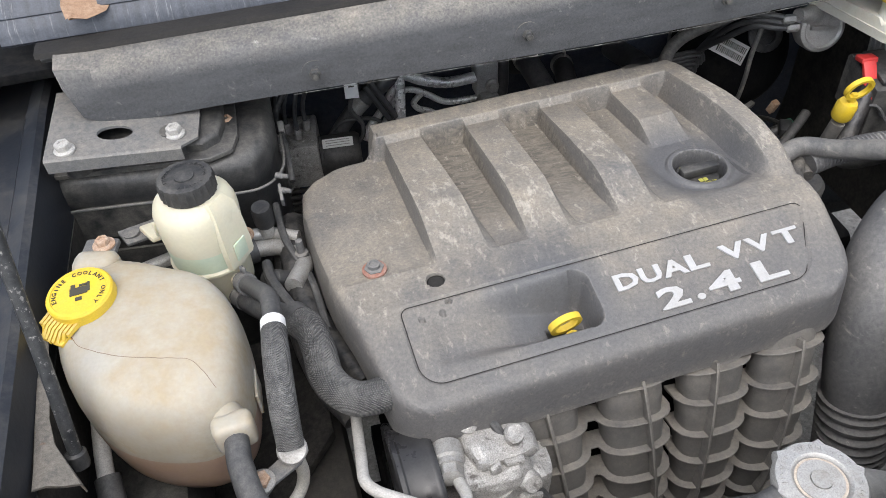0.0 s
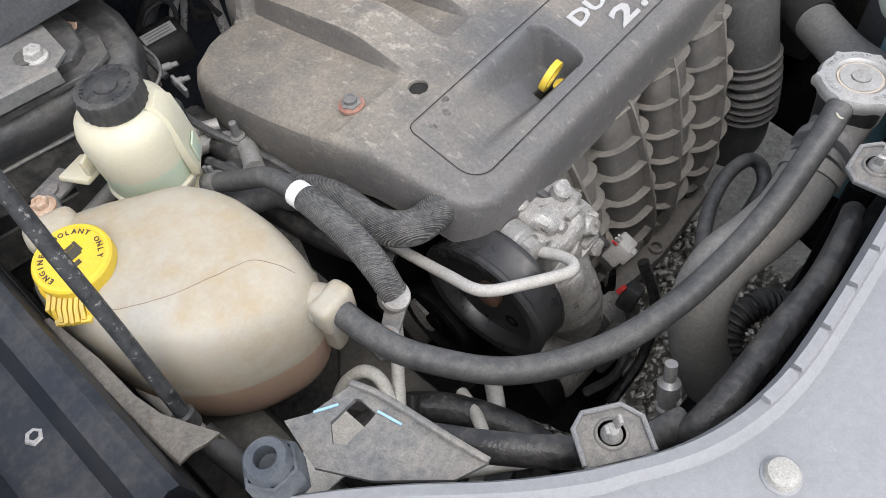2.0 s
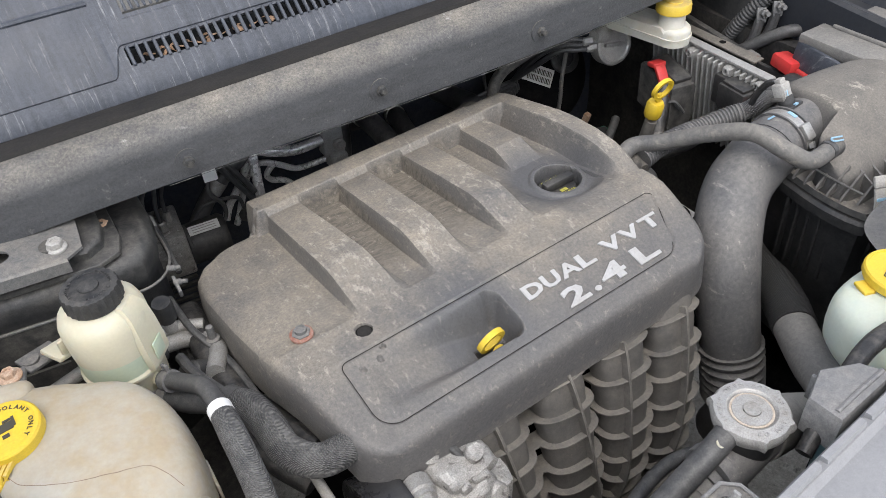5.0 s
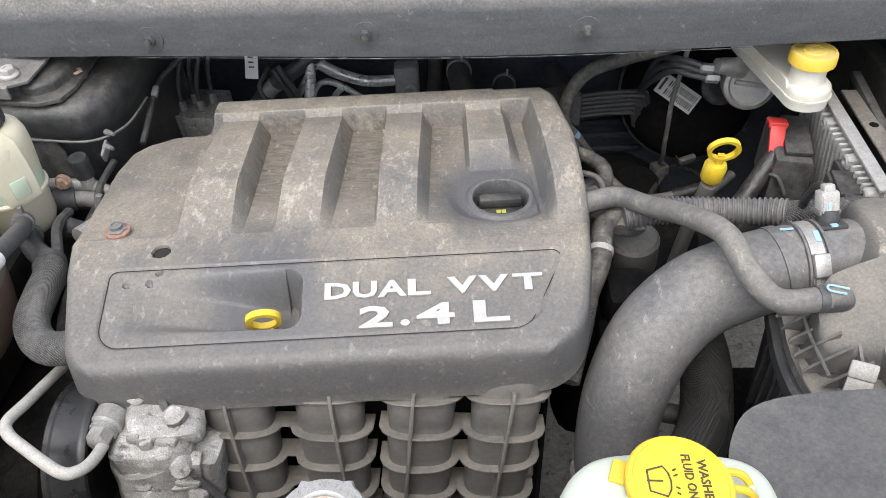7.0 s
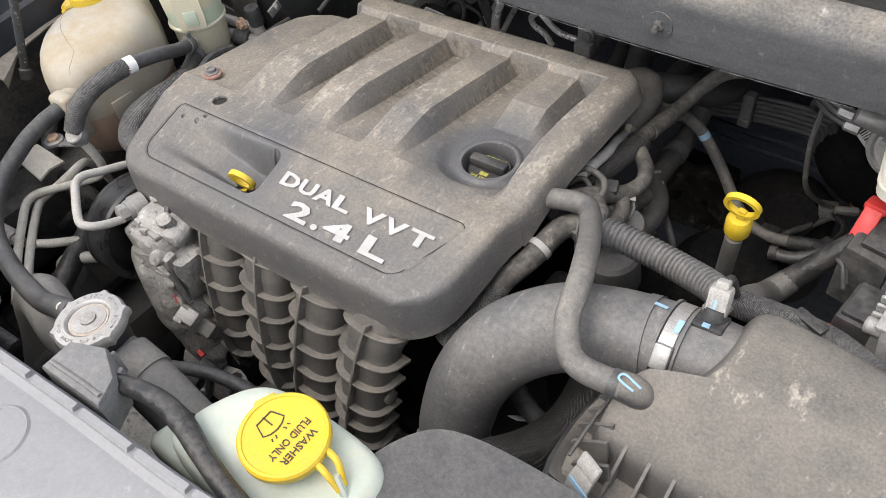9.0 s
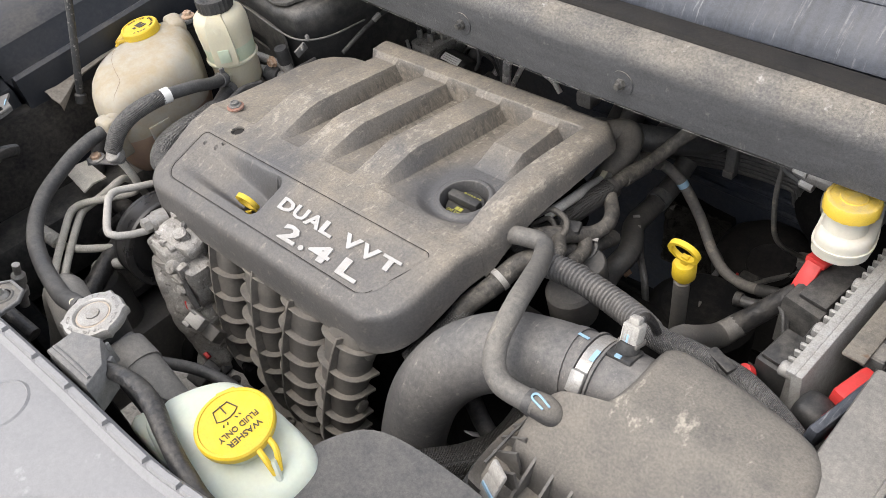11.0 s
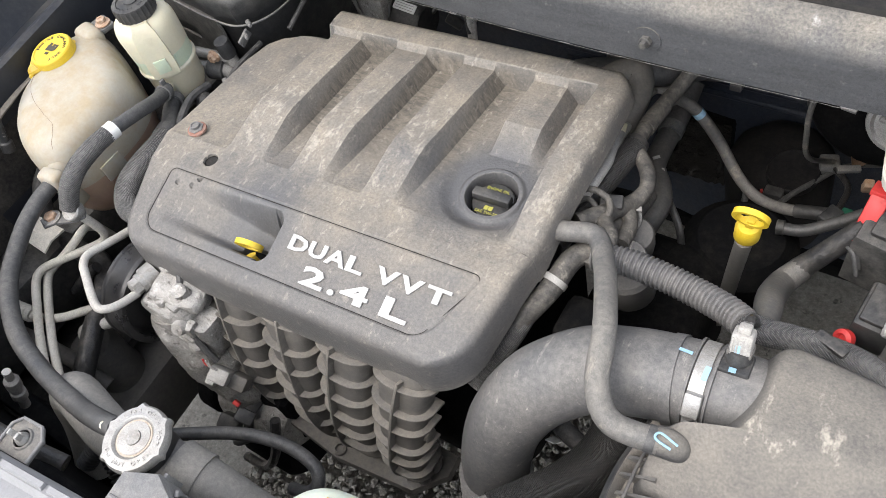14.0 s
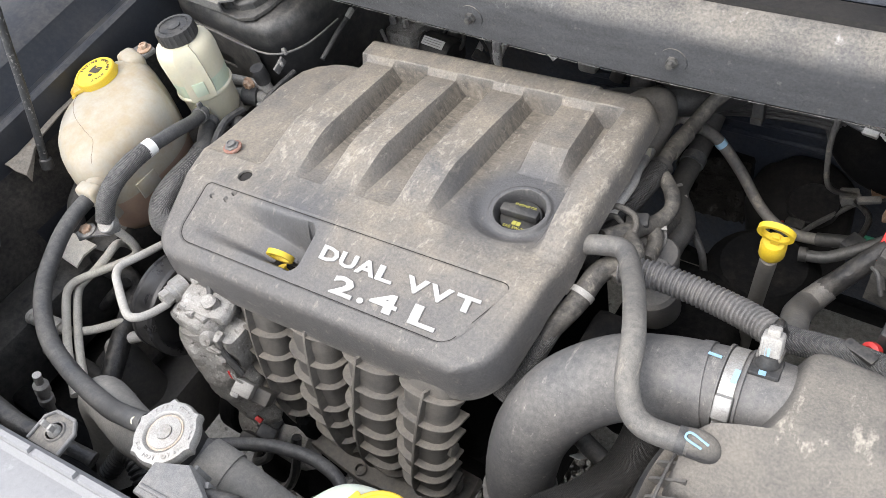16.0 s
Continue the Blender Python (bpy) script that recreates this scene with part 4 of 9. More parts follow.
def cover_mesh():
    ny = 330
    # columns follow the edges of the ribs and of the rim
    steps = [52]
    for i in range(4):
        steps += [5, 44, 7, (30, 30, 26, 10)[i]]
    steps += [12, 26]
    nx = sum(steps) + 1
    knots_u = np.cumsum([0] + steps)
    cols = np.arange(nx)
    rows = []
    for y in np.linspace(YF, YB, ny):
        y1 = np.array([y])
        a = cover_left(y1)[0] + corner(y1, 0.035, YF, 1)[0]
        b = cover_right(y1)[0] - corner(y1, 0.035, YF, 1)[0] - corner(y1, 0.03, YB, -1)[0]
        a += corner(y1, 0.012, YB, -1)[0]
        kx = [a]
        for i in range(4):
            p, q = rib_sides(i, y)
            kx += [p - 0.004, p + 0.0005, q - 0.0005, q + RIB_FALL[i]]
        kx += [0.1832, 0.1943, b]
        kx = np.array(kx)
        # squeeze the columns in where the edge comes in at the corners
        mid = -0.03
        lo, hi = min(1.0, (mid - a) / (mid + 0.245)), min(1.0, (b - mid) / (0.212 - mid))
        inner = kx[1:-1]
        kx[1:-1] = np.where(inner < mid, mid + (inner - mid) * lo, mid + (inner - mid) * hi)
        x = np.interp(cols, knots_u, kx)
        z = cover_height(x, np.full(nx, y))
        d = np.minimum(np.minimum(np.minimum(x - a, b - x), y - YF), YB - y)
        if y > 0.26:
            d = np.minimum(d, np.clip(np.where(x < -0.212, 0.304 - y, 1.0), 0, 1))
        R = np.where((x > 0.15) & (y > 0.05), 0.017, 0.012)
        k = np.clip(R - d, 0, R * 0.999)
        z = z - (R - np.sqrt(R * R - k * k)) * 0.95
        rows.append(np.stack([x, np.full(nx, y), z], -1))
    P = np.array(rows)
    bm = bmesh.new()
    vs = [[bm.verts.new(COVER @ Vector(p)) for p in r] for r in P]
    for i in range(ny - 1):
        for j in range(nx - 1):
            bm.faces.new((vs[i][j], vs[i][j + 1], vs[i + 1][j + 1], vs[i + 1][j]))
    # skirt
    loop = vs[0][:-1] + [r[-1] for r in vs[:-1]] + vs[-1][:0:-1] + [r[0] for r in vs[:0:-1]]
    centre = COVER @ Vector((-0.03, 0.12, 0))
    prev = loop
    for drop, out in ((0.012, 0.0015), (0.030, 0.003), (0.044, 0.004), (0.046, 0.002), (0.040, -0.003), (0.012, -0.004)):
        ring = []
        for w in loop:
            o = Vector((w.co.x - centre.x, w.co.y - centre.y, 0)).normalized()
            deep = 1.0 + 0.35 * max(0.0, min(1.0, (w.co.y - 0.0) / 0.2)) * (1 if w.co.x < -0.2 else 0.1)
            right = max(0.0, min(1.0, (w.co.x - 0.14) / 0.05))
            deep += right * (float(lin(w.co.y, [-0.03, 0.02, 0.09, 0.16, 0.30], [1.0, 0.85, 0.60, 0.48, 0.32])) - deep)
            ring.append(bm.verts.new(w.co + o * out + Vector((0, 0, -drop * deep))))
        k = len(loop)
        for j in range(k):
            bm.faces.new((prev[j], prev[(j + 1) % k], ring[(j + 1) % k], ring[j]))
        prev = ring
    return bm


cover = thing("engine_cover", (0, 0.12, 0.86), "dusty dark grey plastic engine cover with four ribs", "engine cover")
part("cover_shell", cover_mesh(), M_cover, cover, sharp=24)
part("rusty_stud", moved(lathe([(0.0080, 0), (0.0080, 0.002), (0, 0.0025)], (-0.203, 0.034, 0.8945), seg=18), COVER), M_rust, cover, "rusty stud down in the screw hole")


def on_panel(x, y, lift=0.0):
    """The pose of writing on the sloping name panel, at the cover's own x and y."""
    z = float(cover_height(np.array([x]), np.array([y]))[0])
    return COVER @ Matrix.Translation((x, y, z + lift)) @ Matrix.Rotation(math.atan(0.27), 4, "X")


def name_letters():
    # (character, left, width) along each line
    y1, h1 = -0.0335, 0.0178
    for ch, x, w in (("D", -0.0395, 0.024), ("U", -0.0135, 0.022), ("A", 0.0095, 0.026), ("L", 0.0370, 0.021), ("V", 0.0735, 0.027), ("V", 0.1025, 0.027), ("T", 0.1340, 0.027)):
        part("letter", letter(ch, on_panel(-0.0395 + (x + 0.0395) * 1.022, y1, 0.0002), w * 1.04, h1, 0.0022, 0.035), M_letters, cover, "raised silver letter")
    y2, h2 = -0.0640, 0.0225
    for ch, x, w, h in (("2", -0.007, 0.031, h2), (".", 0.031, 0.009, 0.007), ("4", 0.046, 0.035, h2), ("L", 0.0985, 0.033, h2)):
        part("letter", letter(ch, on_panel(x, y2, 0.0002), w, h, 0.0022, 0.035), M_letters, cover, "raised silver letter")


name_letters()


def panel_joint():
    """The dark open joint round the name panel."""
    top, bottom, left, right, low = 0.0095, -0.070, -0.247, 0.188, 0.1546
    pts = []
    for cx, cy, r, a0, a1 in ((right - 0.009, top - 0.008, 0.008, 90, -22), (low - 0.019, bottom + 0.022, 0.022, -22, -90), (left + 0.022, bottom + 0.022, 0.022, -90, -180), (left + 0.008, top - 0.008, 0.008, 180, 90)):
        pts += [(cx + r * math.cos(radians(a0 + (a1 - a0) * k / 8)), cy + r * math.sin(radians(a0 + (a1 - a0) * k / 8))) for k in range(9)]
    pts.append(pts[0])
    path = []
    for (x0, y0), (x1, y1) in zip(pts, pts[1:]):
        n = max(1, int(math.hypot(x1 - x0, y1 - y0) / 0.008))
        path += [(x0 + (x1 - x0) * k / n, y0 + (y1 - y0) * k / n) for k in range(n)]
    path.append(pts[0])
    out = []
    for x, y in path:
        z = 0.9185 - 0.27 * max(0.0, 0.012 - y)
        out.append(COVER @ Vector((x, y, z - 0.0016)))
    return tube(out, 0.0005, 6, straight=True)


part("panel_joint", panel_joint(), M_seal, cover)
p = COVER @ Vector((-0.203, 0.034, 0.893))
# added lining that gives the screw hole its shade by colour
part("hole_shade_lining", lathe([(0.0086, 0.0225), (0.0080, 0.0225), (0.0074, 0.004), (0.005, 0.004), (0.005, 0.002), (0, 0.002)], p, seg=24), M_seal, cover, "near-black lining added for the shade in the screw hole")
# near-black block in place of the shaded hole under the dipstick
part("pocket_hole_shade", moved(block((-0.094, -0.043, 0.8525), (0.0385, 0.0215, 0.012), 0.001), COVER), M_dark, cover)
p = COVER @ Vector((-0.256, 0.070, 0.9165))
rb = thing("cover_bolt", p, "steel bolt with a red rubber washer on the engine cover", "bolt")
part("rubber_washer", lathe([(0.0125, 0), (0.0125, 0.0025), (0.009, 0.004)], p, seg=24), M_washer_red, rb, "faded red rubber washer")
part("bolt_head", lathe([(0.0090, 0.0035), (0.0090, 0.005), (0.0065, 0.006), (0.0062, 0.0095), (0.0045, 0.0098), (0.004, 0.0085), (0, 0.0085)], p, seg=18, lobes=6), M_bracket, rb)


def oil_cap():
    p = COVER @ Vector((0.140, 0.118, 0.872))
    t = thing("oil_filler", p, "black ribbed oil filler cap with yellow marking in a round recess", "oil filler")
    body = lathe([(0.0255, 0), (0.0255, 0.012), (0.0240, 0.0145), (0.006, 0.0155), (0, 0.0155)], p, seg=40, knurl=0.0006)
    part("cap_body", body, M_black, t)
    m = COVER.to_3x3().to_4x4()
    part("grip", moved(block((0, 0, 0.0215), (0.047, 0.013, 0.012), 0.003), Matrix.Translation(p) @ m), M_black, t)
    mm = Matrix.Translation(p + Vector((0, 0, 0.0158))) @ m
    part("marking", words("SAE 5W-20", mm @ Matrix.Translation((0, -0.0205, 0)), 0.0042, 0.0004), M_oilprint, t, "small yellow print")
    part("book_mark", both(moved(block((-0.0028, -0.0120, 0.0002), (0.0048, 0.0055, 0.0004), 0), mm), moved(block((0.0028, -0.0120, 0.0002), (0.0048, 0.0055, 0.0004), 0), mm)), M_oilprint, t)
    part("print", words("ENGINE OIL", mm @ Matrix.Translation((0, 0.0130, 0)), 0.0038, 0.0004), M_oilprint, t)
    part("seat_ring", lathe([(0.0290, -0.004), (0.0290, 0), (0.0, 0)], p - Vector((0, 0, 0.001)), seg=32), M_dark, t)


oil_cap()


def ring_handle(centre, axis, up, r, thick, height):
    """A flat oval finger ring: outer and inner wall, lying across axis."""
    a, u = Vector(axis).normalized(), Vector(up).normalized()
    s = a.cross(u).normalized()
    k = 28
    bm = bmesh.new()
    rows = []
    for rr, h in ((r, -height), (r, height), (r - thick, height), (r - thick, -height)):
        rows.append([bm.verts.new(Vector(centre) + (s * math.cos(t) + u * math.sin(t) * 0.95) * rr + a * h) for t in (2 * math.pi * i / k for i in range(k))])
    for i in range(4):
        p, q = rows[i], rows[(i + 1) % 4]
        for j in range(k):
            bm.faces.new((p[j], p[(j + 1) % k], q[(j + 1) % k], q[j]))
    bmesh.ops.bevel(bm, geom=[e for e in bm.edges if any(abs(e.calc_face_angle(0)) > 1.0 for _ in (0,))], offset=0.001, segments=2, affect="EDGES", profile=0.5)
    return bm


def dipstick():
    b = COVER @ Vector((-0.095, -0.046, 0.872))
    top = COVER @ Vector((-0.098, -0.041, 0.892))
    t = thing("engine_dipstick", b, "yellow plastic finger ring of the engine dipstick in its pocket", "dipstick")
    part("ring", ring_handle(top, (0.15, -0.95, -0.28), (0.05, -0.28, 0.95), 0.0170, 0.0052, 0.0032), M_yellow, t)
    part("stem", tube([b - Vector((0, 0, 0.02)), b + Vector((0.002, -0.004, 0.006)), top + Vector((0.004, -0.008, -0.009))], [0.0055, 0.0055, 0.007], 12), M_yellow, t)


dipstick()


# intake manifold: four bowed runners with cross webs, a spine on each
CURVE = [(-0.060, 0.868), (-0.088, 0.840), (-0.106, 0.800), (-0.120, 0.755), (-0.130, 0.710), (-0.136, 0.665), (-0.132, 0.620), (-0.118, 0.585)]


def runner_path(s):
    pts = spline([(0, y, z) for y, z in CURVE], 8)
    u = s * (len(pts) - 1)
    i = min(int(u), len(pts) - 2)
    p = pts[i].lerp(pts[i + 1], u - i)
    d = (pts[i + 1] - pts[i]).normalized()
    return p, d


def runner_x(i, s):
    top = (-0.134, -0.040, 0.054, 0.140)[i]
    low = (-0.108, -0.032, 0.036, 0.102)[i]
    return top + (low - top) * s


LEVELS = (0.17, 0.285, 0.40, 0.515, 0.63, 0.745, 0.86)


def runner_at(i, s):
    """Centre line point, the way along it and the way out of it for a runner."""
    p, d = runner_path(s)
    out = Vector((0, d.z, -d.y))
    if out.y > 0:
        out = -out
    return Vector((runner_x(i, s), p.y, p.z)), d, out


def web_plate(pair, s, drop):
    """A shelf across two runners, its edge lobed over each of them, with a rounded lip."""
    a, d, out = runner_at(pair[0], s)
    b = runner_at(pair[1], s)[0]
    w = 0.0420 - 0.006 * s
    rings = []
    n = 44
    for k in range(n + 1):
        x = (a.x - w) + (b.x - a.x + 2 * w) * k / n
        lobe = 0.0
        for c in (a.x, b.x):
            lobe = max(lobe, max(0.0, 1 - abs((x - c) / w) ** 2.6) ** 0.6)
        tip = -0.010 + 0.0228 * lobe
        base = Vector((x, a.y, a.z)) + d * drop * (x - a.x) / (b.x - a.x)
        rings.append([base + out * o + d * e for o, e in ((-0.034, -0.0018), (tip - 0.0012, -0.0012), (tip - 0.0003, -0.0008), (tip, 0.0), (tip - 0.0003, 0.0008), (tip - 0.0012, 0.0012), (-0.034, 0.0018))])
    return skin(rings)


def manifold():
    t = thing("intake_manifold", (0, -0.06, 0.58), "dusty grey plastic intake manifold with four webbed runners", "intake manifold")
    for i in range(4):
        rings = []
        for k in range(57):
            s = k / 56
            c, d, out = runner_at(i, s)
            near = min(abs(s - q) for q in LEVELS) / 0.0575
            belly = 0.0022 * min(1.0, near) ** 0.5
            w = 0.0325 - 0.0055 * s + belly
            ring = []
            for j in range(22):
                a = 2 * math.pi * j / 22
                cx, cy = math.cos(a), math.sin(a)
                ring.append(c + Vector((1, 0, 0)) * w * math.copysign(abs(cx) ** 0.62, cx) + out * (-0.0182 + (0.0210 + belly) * math.copysign(abs(cy) ** 0.75, cy)))
            rings.append(ring)
        part("runner", skin(rings), M_mani, t)
        # spine, proud of the runner and level with the shelves
        rings = []
        for k in range(33):
            s = 0.15 + 0.80 * k / 32
            c, d, out = runner_at(i, s)
            c = c + Vector(((-0.006, 0.002, -0.004, 0.006)[i] + (0.016, 0.020, -0.016, -0.014)[i] * s, 0, 0))
            rings.append([c + Vector((-0.0026, 0, 0)) - out * 0.004, c + Vector((-0.0016, 0, 0)) + out * 0.0136, c + out * 0.0142, c + Vector((0.0016, 0, 0)) + out * 0.0136, c + Vector((0.0026, 0, 0)) - out * 0.004])
        part("spine", skin(rings), M_mani, t)
    for k, s in enumerate(LEVELS):
        part("web", web_plate((0, 1), s, 0.004 if k % 2 else 0.001), M_mani, t)
        part("web", web_plate((2, 3), s + 0.012, 0.003 if k % 2 else -0.001), M_mani, t)
    # side flange and plenum, whose near-black colour stands for shade between the runners
    part("plenum", block((-0.005, -0.015, 0.72), (0.30, 0.10, 0.28), 0.02), M_dark, t, "plenum coloured near-black for the shade between the runners")
    foot = prism([(-0.130, -0.080), (-0.120, -0.150), (0.000, -0.162), (0.118, -0.150), (0.152, -0.110), (0.150, -0.080)], 0.574, 0.590, 0.004)
    part("foot", foot, M_mani, t)
    for x, y in ((-0.105, -0.140), (0.0, -0.150), (0.125, -0.128)):
        part("foot_boss", lathe([(0.009, 0), (0.009, 0.007), (0.006, 0.009), (0.0055, 0.004), (0, 0.004)], (x, y, 0.588), seg=16), M_mani, t)
    for s in (0.22, 0.5, 0.86):
        c, d, out = runner_at(3, s)
        part("flange_boss", lathe([(0.009, -0.008), (0.009, 0.006), (0.006, 0.008)], c + Vector((0.030, 0.020, 0)), (1, 0, 0), 16), M_mani, t)


manifold()

def rough(bm, amp, freq, cuts=3):
    """A cast surface: finer mesh, pushed in and out by noise."""
    bmesh.ops.subdivide_edges(bm, edges=[e for e in bm.edges if e.calc_length() > 0.008], cuts=cuts, use_grid_fill=True)
    bmesh.ops.recalc_face_normals(bm, faces=bm.faces)
    bm.normal_update()
    for v in bm.verts:
        v.co += v.normal * amp * noise.noise(v.co * freq)
    return bm


# Shade below the cover is put into these parts by M_dark.
block_thing = thing("engine_block", (0, 0.15, 0.30), "grimy engine block and cylinder head, near-black for the shade below the cover", "engine")
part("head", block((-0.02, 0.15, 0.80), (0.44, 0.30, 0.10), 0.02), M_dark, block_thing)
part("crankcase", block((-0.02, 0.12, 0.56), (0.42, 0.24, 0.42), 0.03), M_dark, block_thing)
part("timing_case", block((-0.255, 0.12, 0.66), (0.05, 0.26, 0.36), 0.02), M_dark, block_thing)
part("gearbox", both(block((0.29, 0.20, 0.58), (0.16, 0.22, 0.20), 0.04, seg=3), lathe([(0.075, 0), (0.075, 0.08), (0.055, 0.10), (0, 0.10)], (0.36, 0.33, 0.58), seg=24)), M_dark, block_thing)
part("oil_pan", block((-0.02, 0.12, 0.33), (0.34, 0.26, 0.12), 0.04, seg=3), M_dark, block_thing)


def left_loom():
    t = thing("cylinder_head_harness", (-0.315, 0.13, 0.84), "dark taped wiring harness beside the cylinder head", "wiring")
    part("loom", tube([(-0.335, 0.25, 0.835), (-0.34, 0.17, 0.842), (-0.335, 0.10, 0.838), (-0.315, 0.04, 0.835), (-0.29, -0.02, 0.835)], 0.016, 12), M_tape, t)
    part("loom_wrap", tube([(-0.345, 0.27, 0.81), (-0.355, 0.19, 0.815), (-0.35, 0.10, 0.812), (-0.335, 0.02, 0.81), (-0.31, -0.03, 0.80)], 0.013, 12), M_tape, t)
    part("thin_wire", tube([(-0.35, 0.26, 0.86), (-0.345, 0.19, 0.863), (-0.325, 0.13, 0.85), (-0.318, 0.05, 0.852)], 0.0045, 8), M_rubber, t)
    part("stud", lathe([(0.008, 0), (0.008, 0.006), (0.005, 0.008), (0.004, 0.024), (0, 0.026)], (-0.330, 0.165, 0.856), seg=14), M_bracket, t)
    s = thing("camshaft_sensor", (-0.335, 0.135, 0.83), "black sensor body on the side of the head", "sensor")
    part("sensor_body", lathe([(0.013, 0), (0.013, 0.018), (0.009, 0.022), (0.009, 0.03), (0, 0.031)], (-0.352, 0.14, 0.845), (-0.6, -0.2, 0.5), 18), M_black, s)
    part("sensor_wire", tube([(-0.37, 0.16, 0.86), (-0.365, 0.12, 0.87), (-0.345, 0.07, 0.865), (-0.33, 0.05, 0.85)], 0.006, 8), M_rubber, s)


left_loom()


def steering_pump():
    t = thing("power_steering_pump", (-0.20, -0.11, 0.70), "corroded cast aluminium power steering pump with a black pulley", "pump")
    rnd = random.Random(8)
    part("casting", rough(block((-0.197, -0.116, 0.780), (0.072, 0.072, 0.110), 0.016, (4, 0, 4), 3), 0.006, 60), M_alu, t)
    part("nose_casting", rough(tube([(-0.205, -0.122, 0.795), (-0.197, -0.134, 0.745), (-0.182, -0.142, 0.690), (-0.163, -0.146, 0.635), (-0.150, -0.148, 0.600)], [0.040, 0.043, 0.040, 0.032, 0.022], 18, 6), 0.006, 45, 1), M_alu, t)
    part("upper_casting", rough(block((-0.186, -0.112, 0.832), (0.066, 0.056, 0.026), 0.008, (10, 8, 14), 2), 0.006, 60), M_alu, t)
    part("side_casting", rough(block((-0.158, -0.128, 0.770), (0.036, 0.040, 0.080), 0.010, (0, 10, 0), 2), 0.006, 55), M_alu, t)
    part("valve_body", lathe([(0.019, -0.05), (0.0215, -0.045), (0.0215, 0.0), (0.017, 0.004)], (-0.232, -0.106, 0.832), (-0.08, -1, 0.16), 24), M_alu, t)
    for x, y, z, r, h in ((-0.166, -0.142, 0.806, 0.011, 0.018), (-0.172, -0.120, 0.842, 0.010, 0.012), (-0.204, -0.150, 0.790, 0.010, 0.014), (-0.160, -0.150, 0.770, 0.009, 0.014), (-0.212, -0.100, 0.846, 0.009, 0.010)):
        part("lug", rough(lathe([(r, -0.01), (r * 0.95, h * 0.8), (r * 0.7, h), (0, h)], (x, y, z), (0.1, -0.8 if z < 0.83 else -0.3, 0.5 if z < 0.83 else 1), 14), 0.004, 90, 1), M_alu, t)
    for k in range(14):
        x, z = rnd.uniform(-0.222, -0.152), rnd.uniform(0.755, 0.842)
        part("rib", block((x, -0.150 + 0.3 * (z - 0.79), z), (rnd.uniform(0.010, 0.026), 0.016, rnd.uniform(0.006, 0.012)), 0.0025, (rnd.uniform(-15, 15), rnd.choice((0, 90)) + rnd.uniform(-12, 12), rnd.uniform(-10, 10))), M_alu, t)
    part("bracket_foot", rough(block((-0.165, -0.138, 0.668), (0.050, 0.035, 0.060), 0.010, (0, -14, 0), 3), 0.005, 50), M_alu, t)
    part("outlet_fitting", lathe([(0.0155, 0), (0.0155, 0.016), (0.013, 0.018), (0.013, 0.024)], (-0.234, -0.112, 0.837), (-0.10, -1, 0.12), 24), M_steel, t, "blue-grey zinc fitting")
    part("outlet_nut", lathe([(0.0095, 0.022), (0.0115, 0.024), (0.0115, 0.034), (0.008, 0.036)], (-0.234, -0.112, 0.837), (-0.10, -1, 0.12), 6), M_steel, t)
    c, ax = (-0.247, -0.117, 0.783), (-1, -0.04, 0)
    pul = part("pulley", lathe([(0.0, 0.018), (0.0186, 0.018), (0.0223, 0.015), (0.0484, 0.013), (0.0558, 0.016), (0.0600, 0.010), (0.0614, 0.0), (0.0693, -0.001), (0.0711, 0.002), (0.0711, 0.006), (0.0699, 0.008), (0.0699, 0.030), (0.0714, 0.032), (0.0714, 0.036), (0.0693, 0.038), (0.0591, 0.0375), (0.0558, 0.034), (0.0530, 0.024), (0.0465, 0.0205)],
                               c, ax, 72), M_pulley, t, "black steel pulley")
    for k in range(5):
        a = 2 * math.pi * k / 5 + 0.3
        part("spoke_dimple", lathe([(0.009, 0), (0.010, 0.002), (0.007, 0.003), (0, 0.002)], (c[0] - 0.017, c[1] + 0.040 * math.cos(a), c[2] + 0.040 * math.sin(a)), ax, 14), M_dark, pul)
    part("pulley_hub", lathe([(0.014, 0), (0.014, 0.012), (0.010, 0.014), (0, 0.014)], (c[0] - 0.017, c[1], c[2]), ax, 20), M_rustdark, pul)


steering_pump()

belt = thing("accessory_belt_drive", (-0.28, 0.0, 0.40), "dark belt pulleys and tensioner below the pump", "pulley")
part("idler", lathe([(0.045, 0), (0.048, 0.004), (0.048, 0.024), (0.040, 0.026), (0.038, 0.016), (0.012, 0.016), (0.012, 0.024), (0, 0.024)], (-0.265, -0.045, 0.665), (-1, 0, 0), 36), M_dark, belt)
part("crank_pulley", lathe([(0.07, 0), (0.074, 0.004), (0.074, 0.03), (0.06, 0.032), (0.055, 0.02), (0.02, 0.02), (0.02, 0.03), (0, 0.03)], (-0.265, 0.06, 0.52), (-1, 0, 0), 36), M_dark, belt)
part("tensioner_arm", block((-0.275, 0.0, 0.60), (0.025, 0.05, 0.14), 0.01, (20, 0, 0)), M_alu, belt)

plug = thing("pump_connector", (-0.127, -0.165, 0.735), "pale grey electrical connector with wires beside the pump", "connector")
part("housing", block((-0.125, -0.167, 0.742), (0.026, 0.020, 0.028), 0.003, (25, 22, 10)), M_clip, plug)
part("plug_body", block((-0.114, -0.158, 0.715), (0.024, 0.020, 0.034), 0.003, (25, 22, 10)), M_mani, plug)
part("latch", block((-0.128, -0.180, 0.745), (0.012, 0.006, 0.020), 0.002, (25, 22, 10)), M_clip, plug)
part("wire", tube([(-0.196, -0.090, 0.862), (-0.1805, -0.1156, 0.8393), (-0.1684, -0.1400, 0.815), (-0.152, -0.152, 0.782), (-0.1352, -0.1559, 0.7525)], 0.0045, 8), M_rubber, plug)
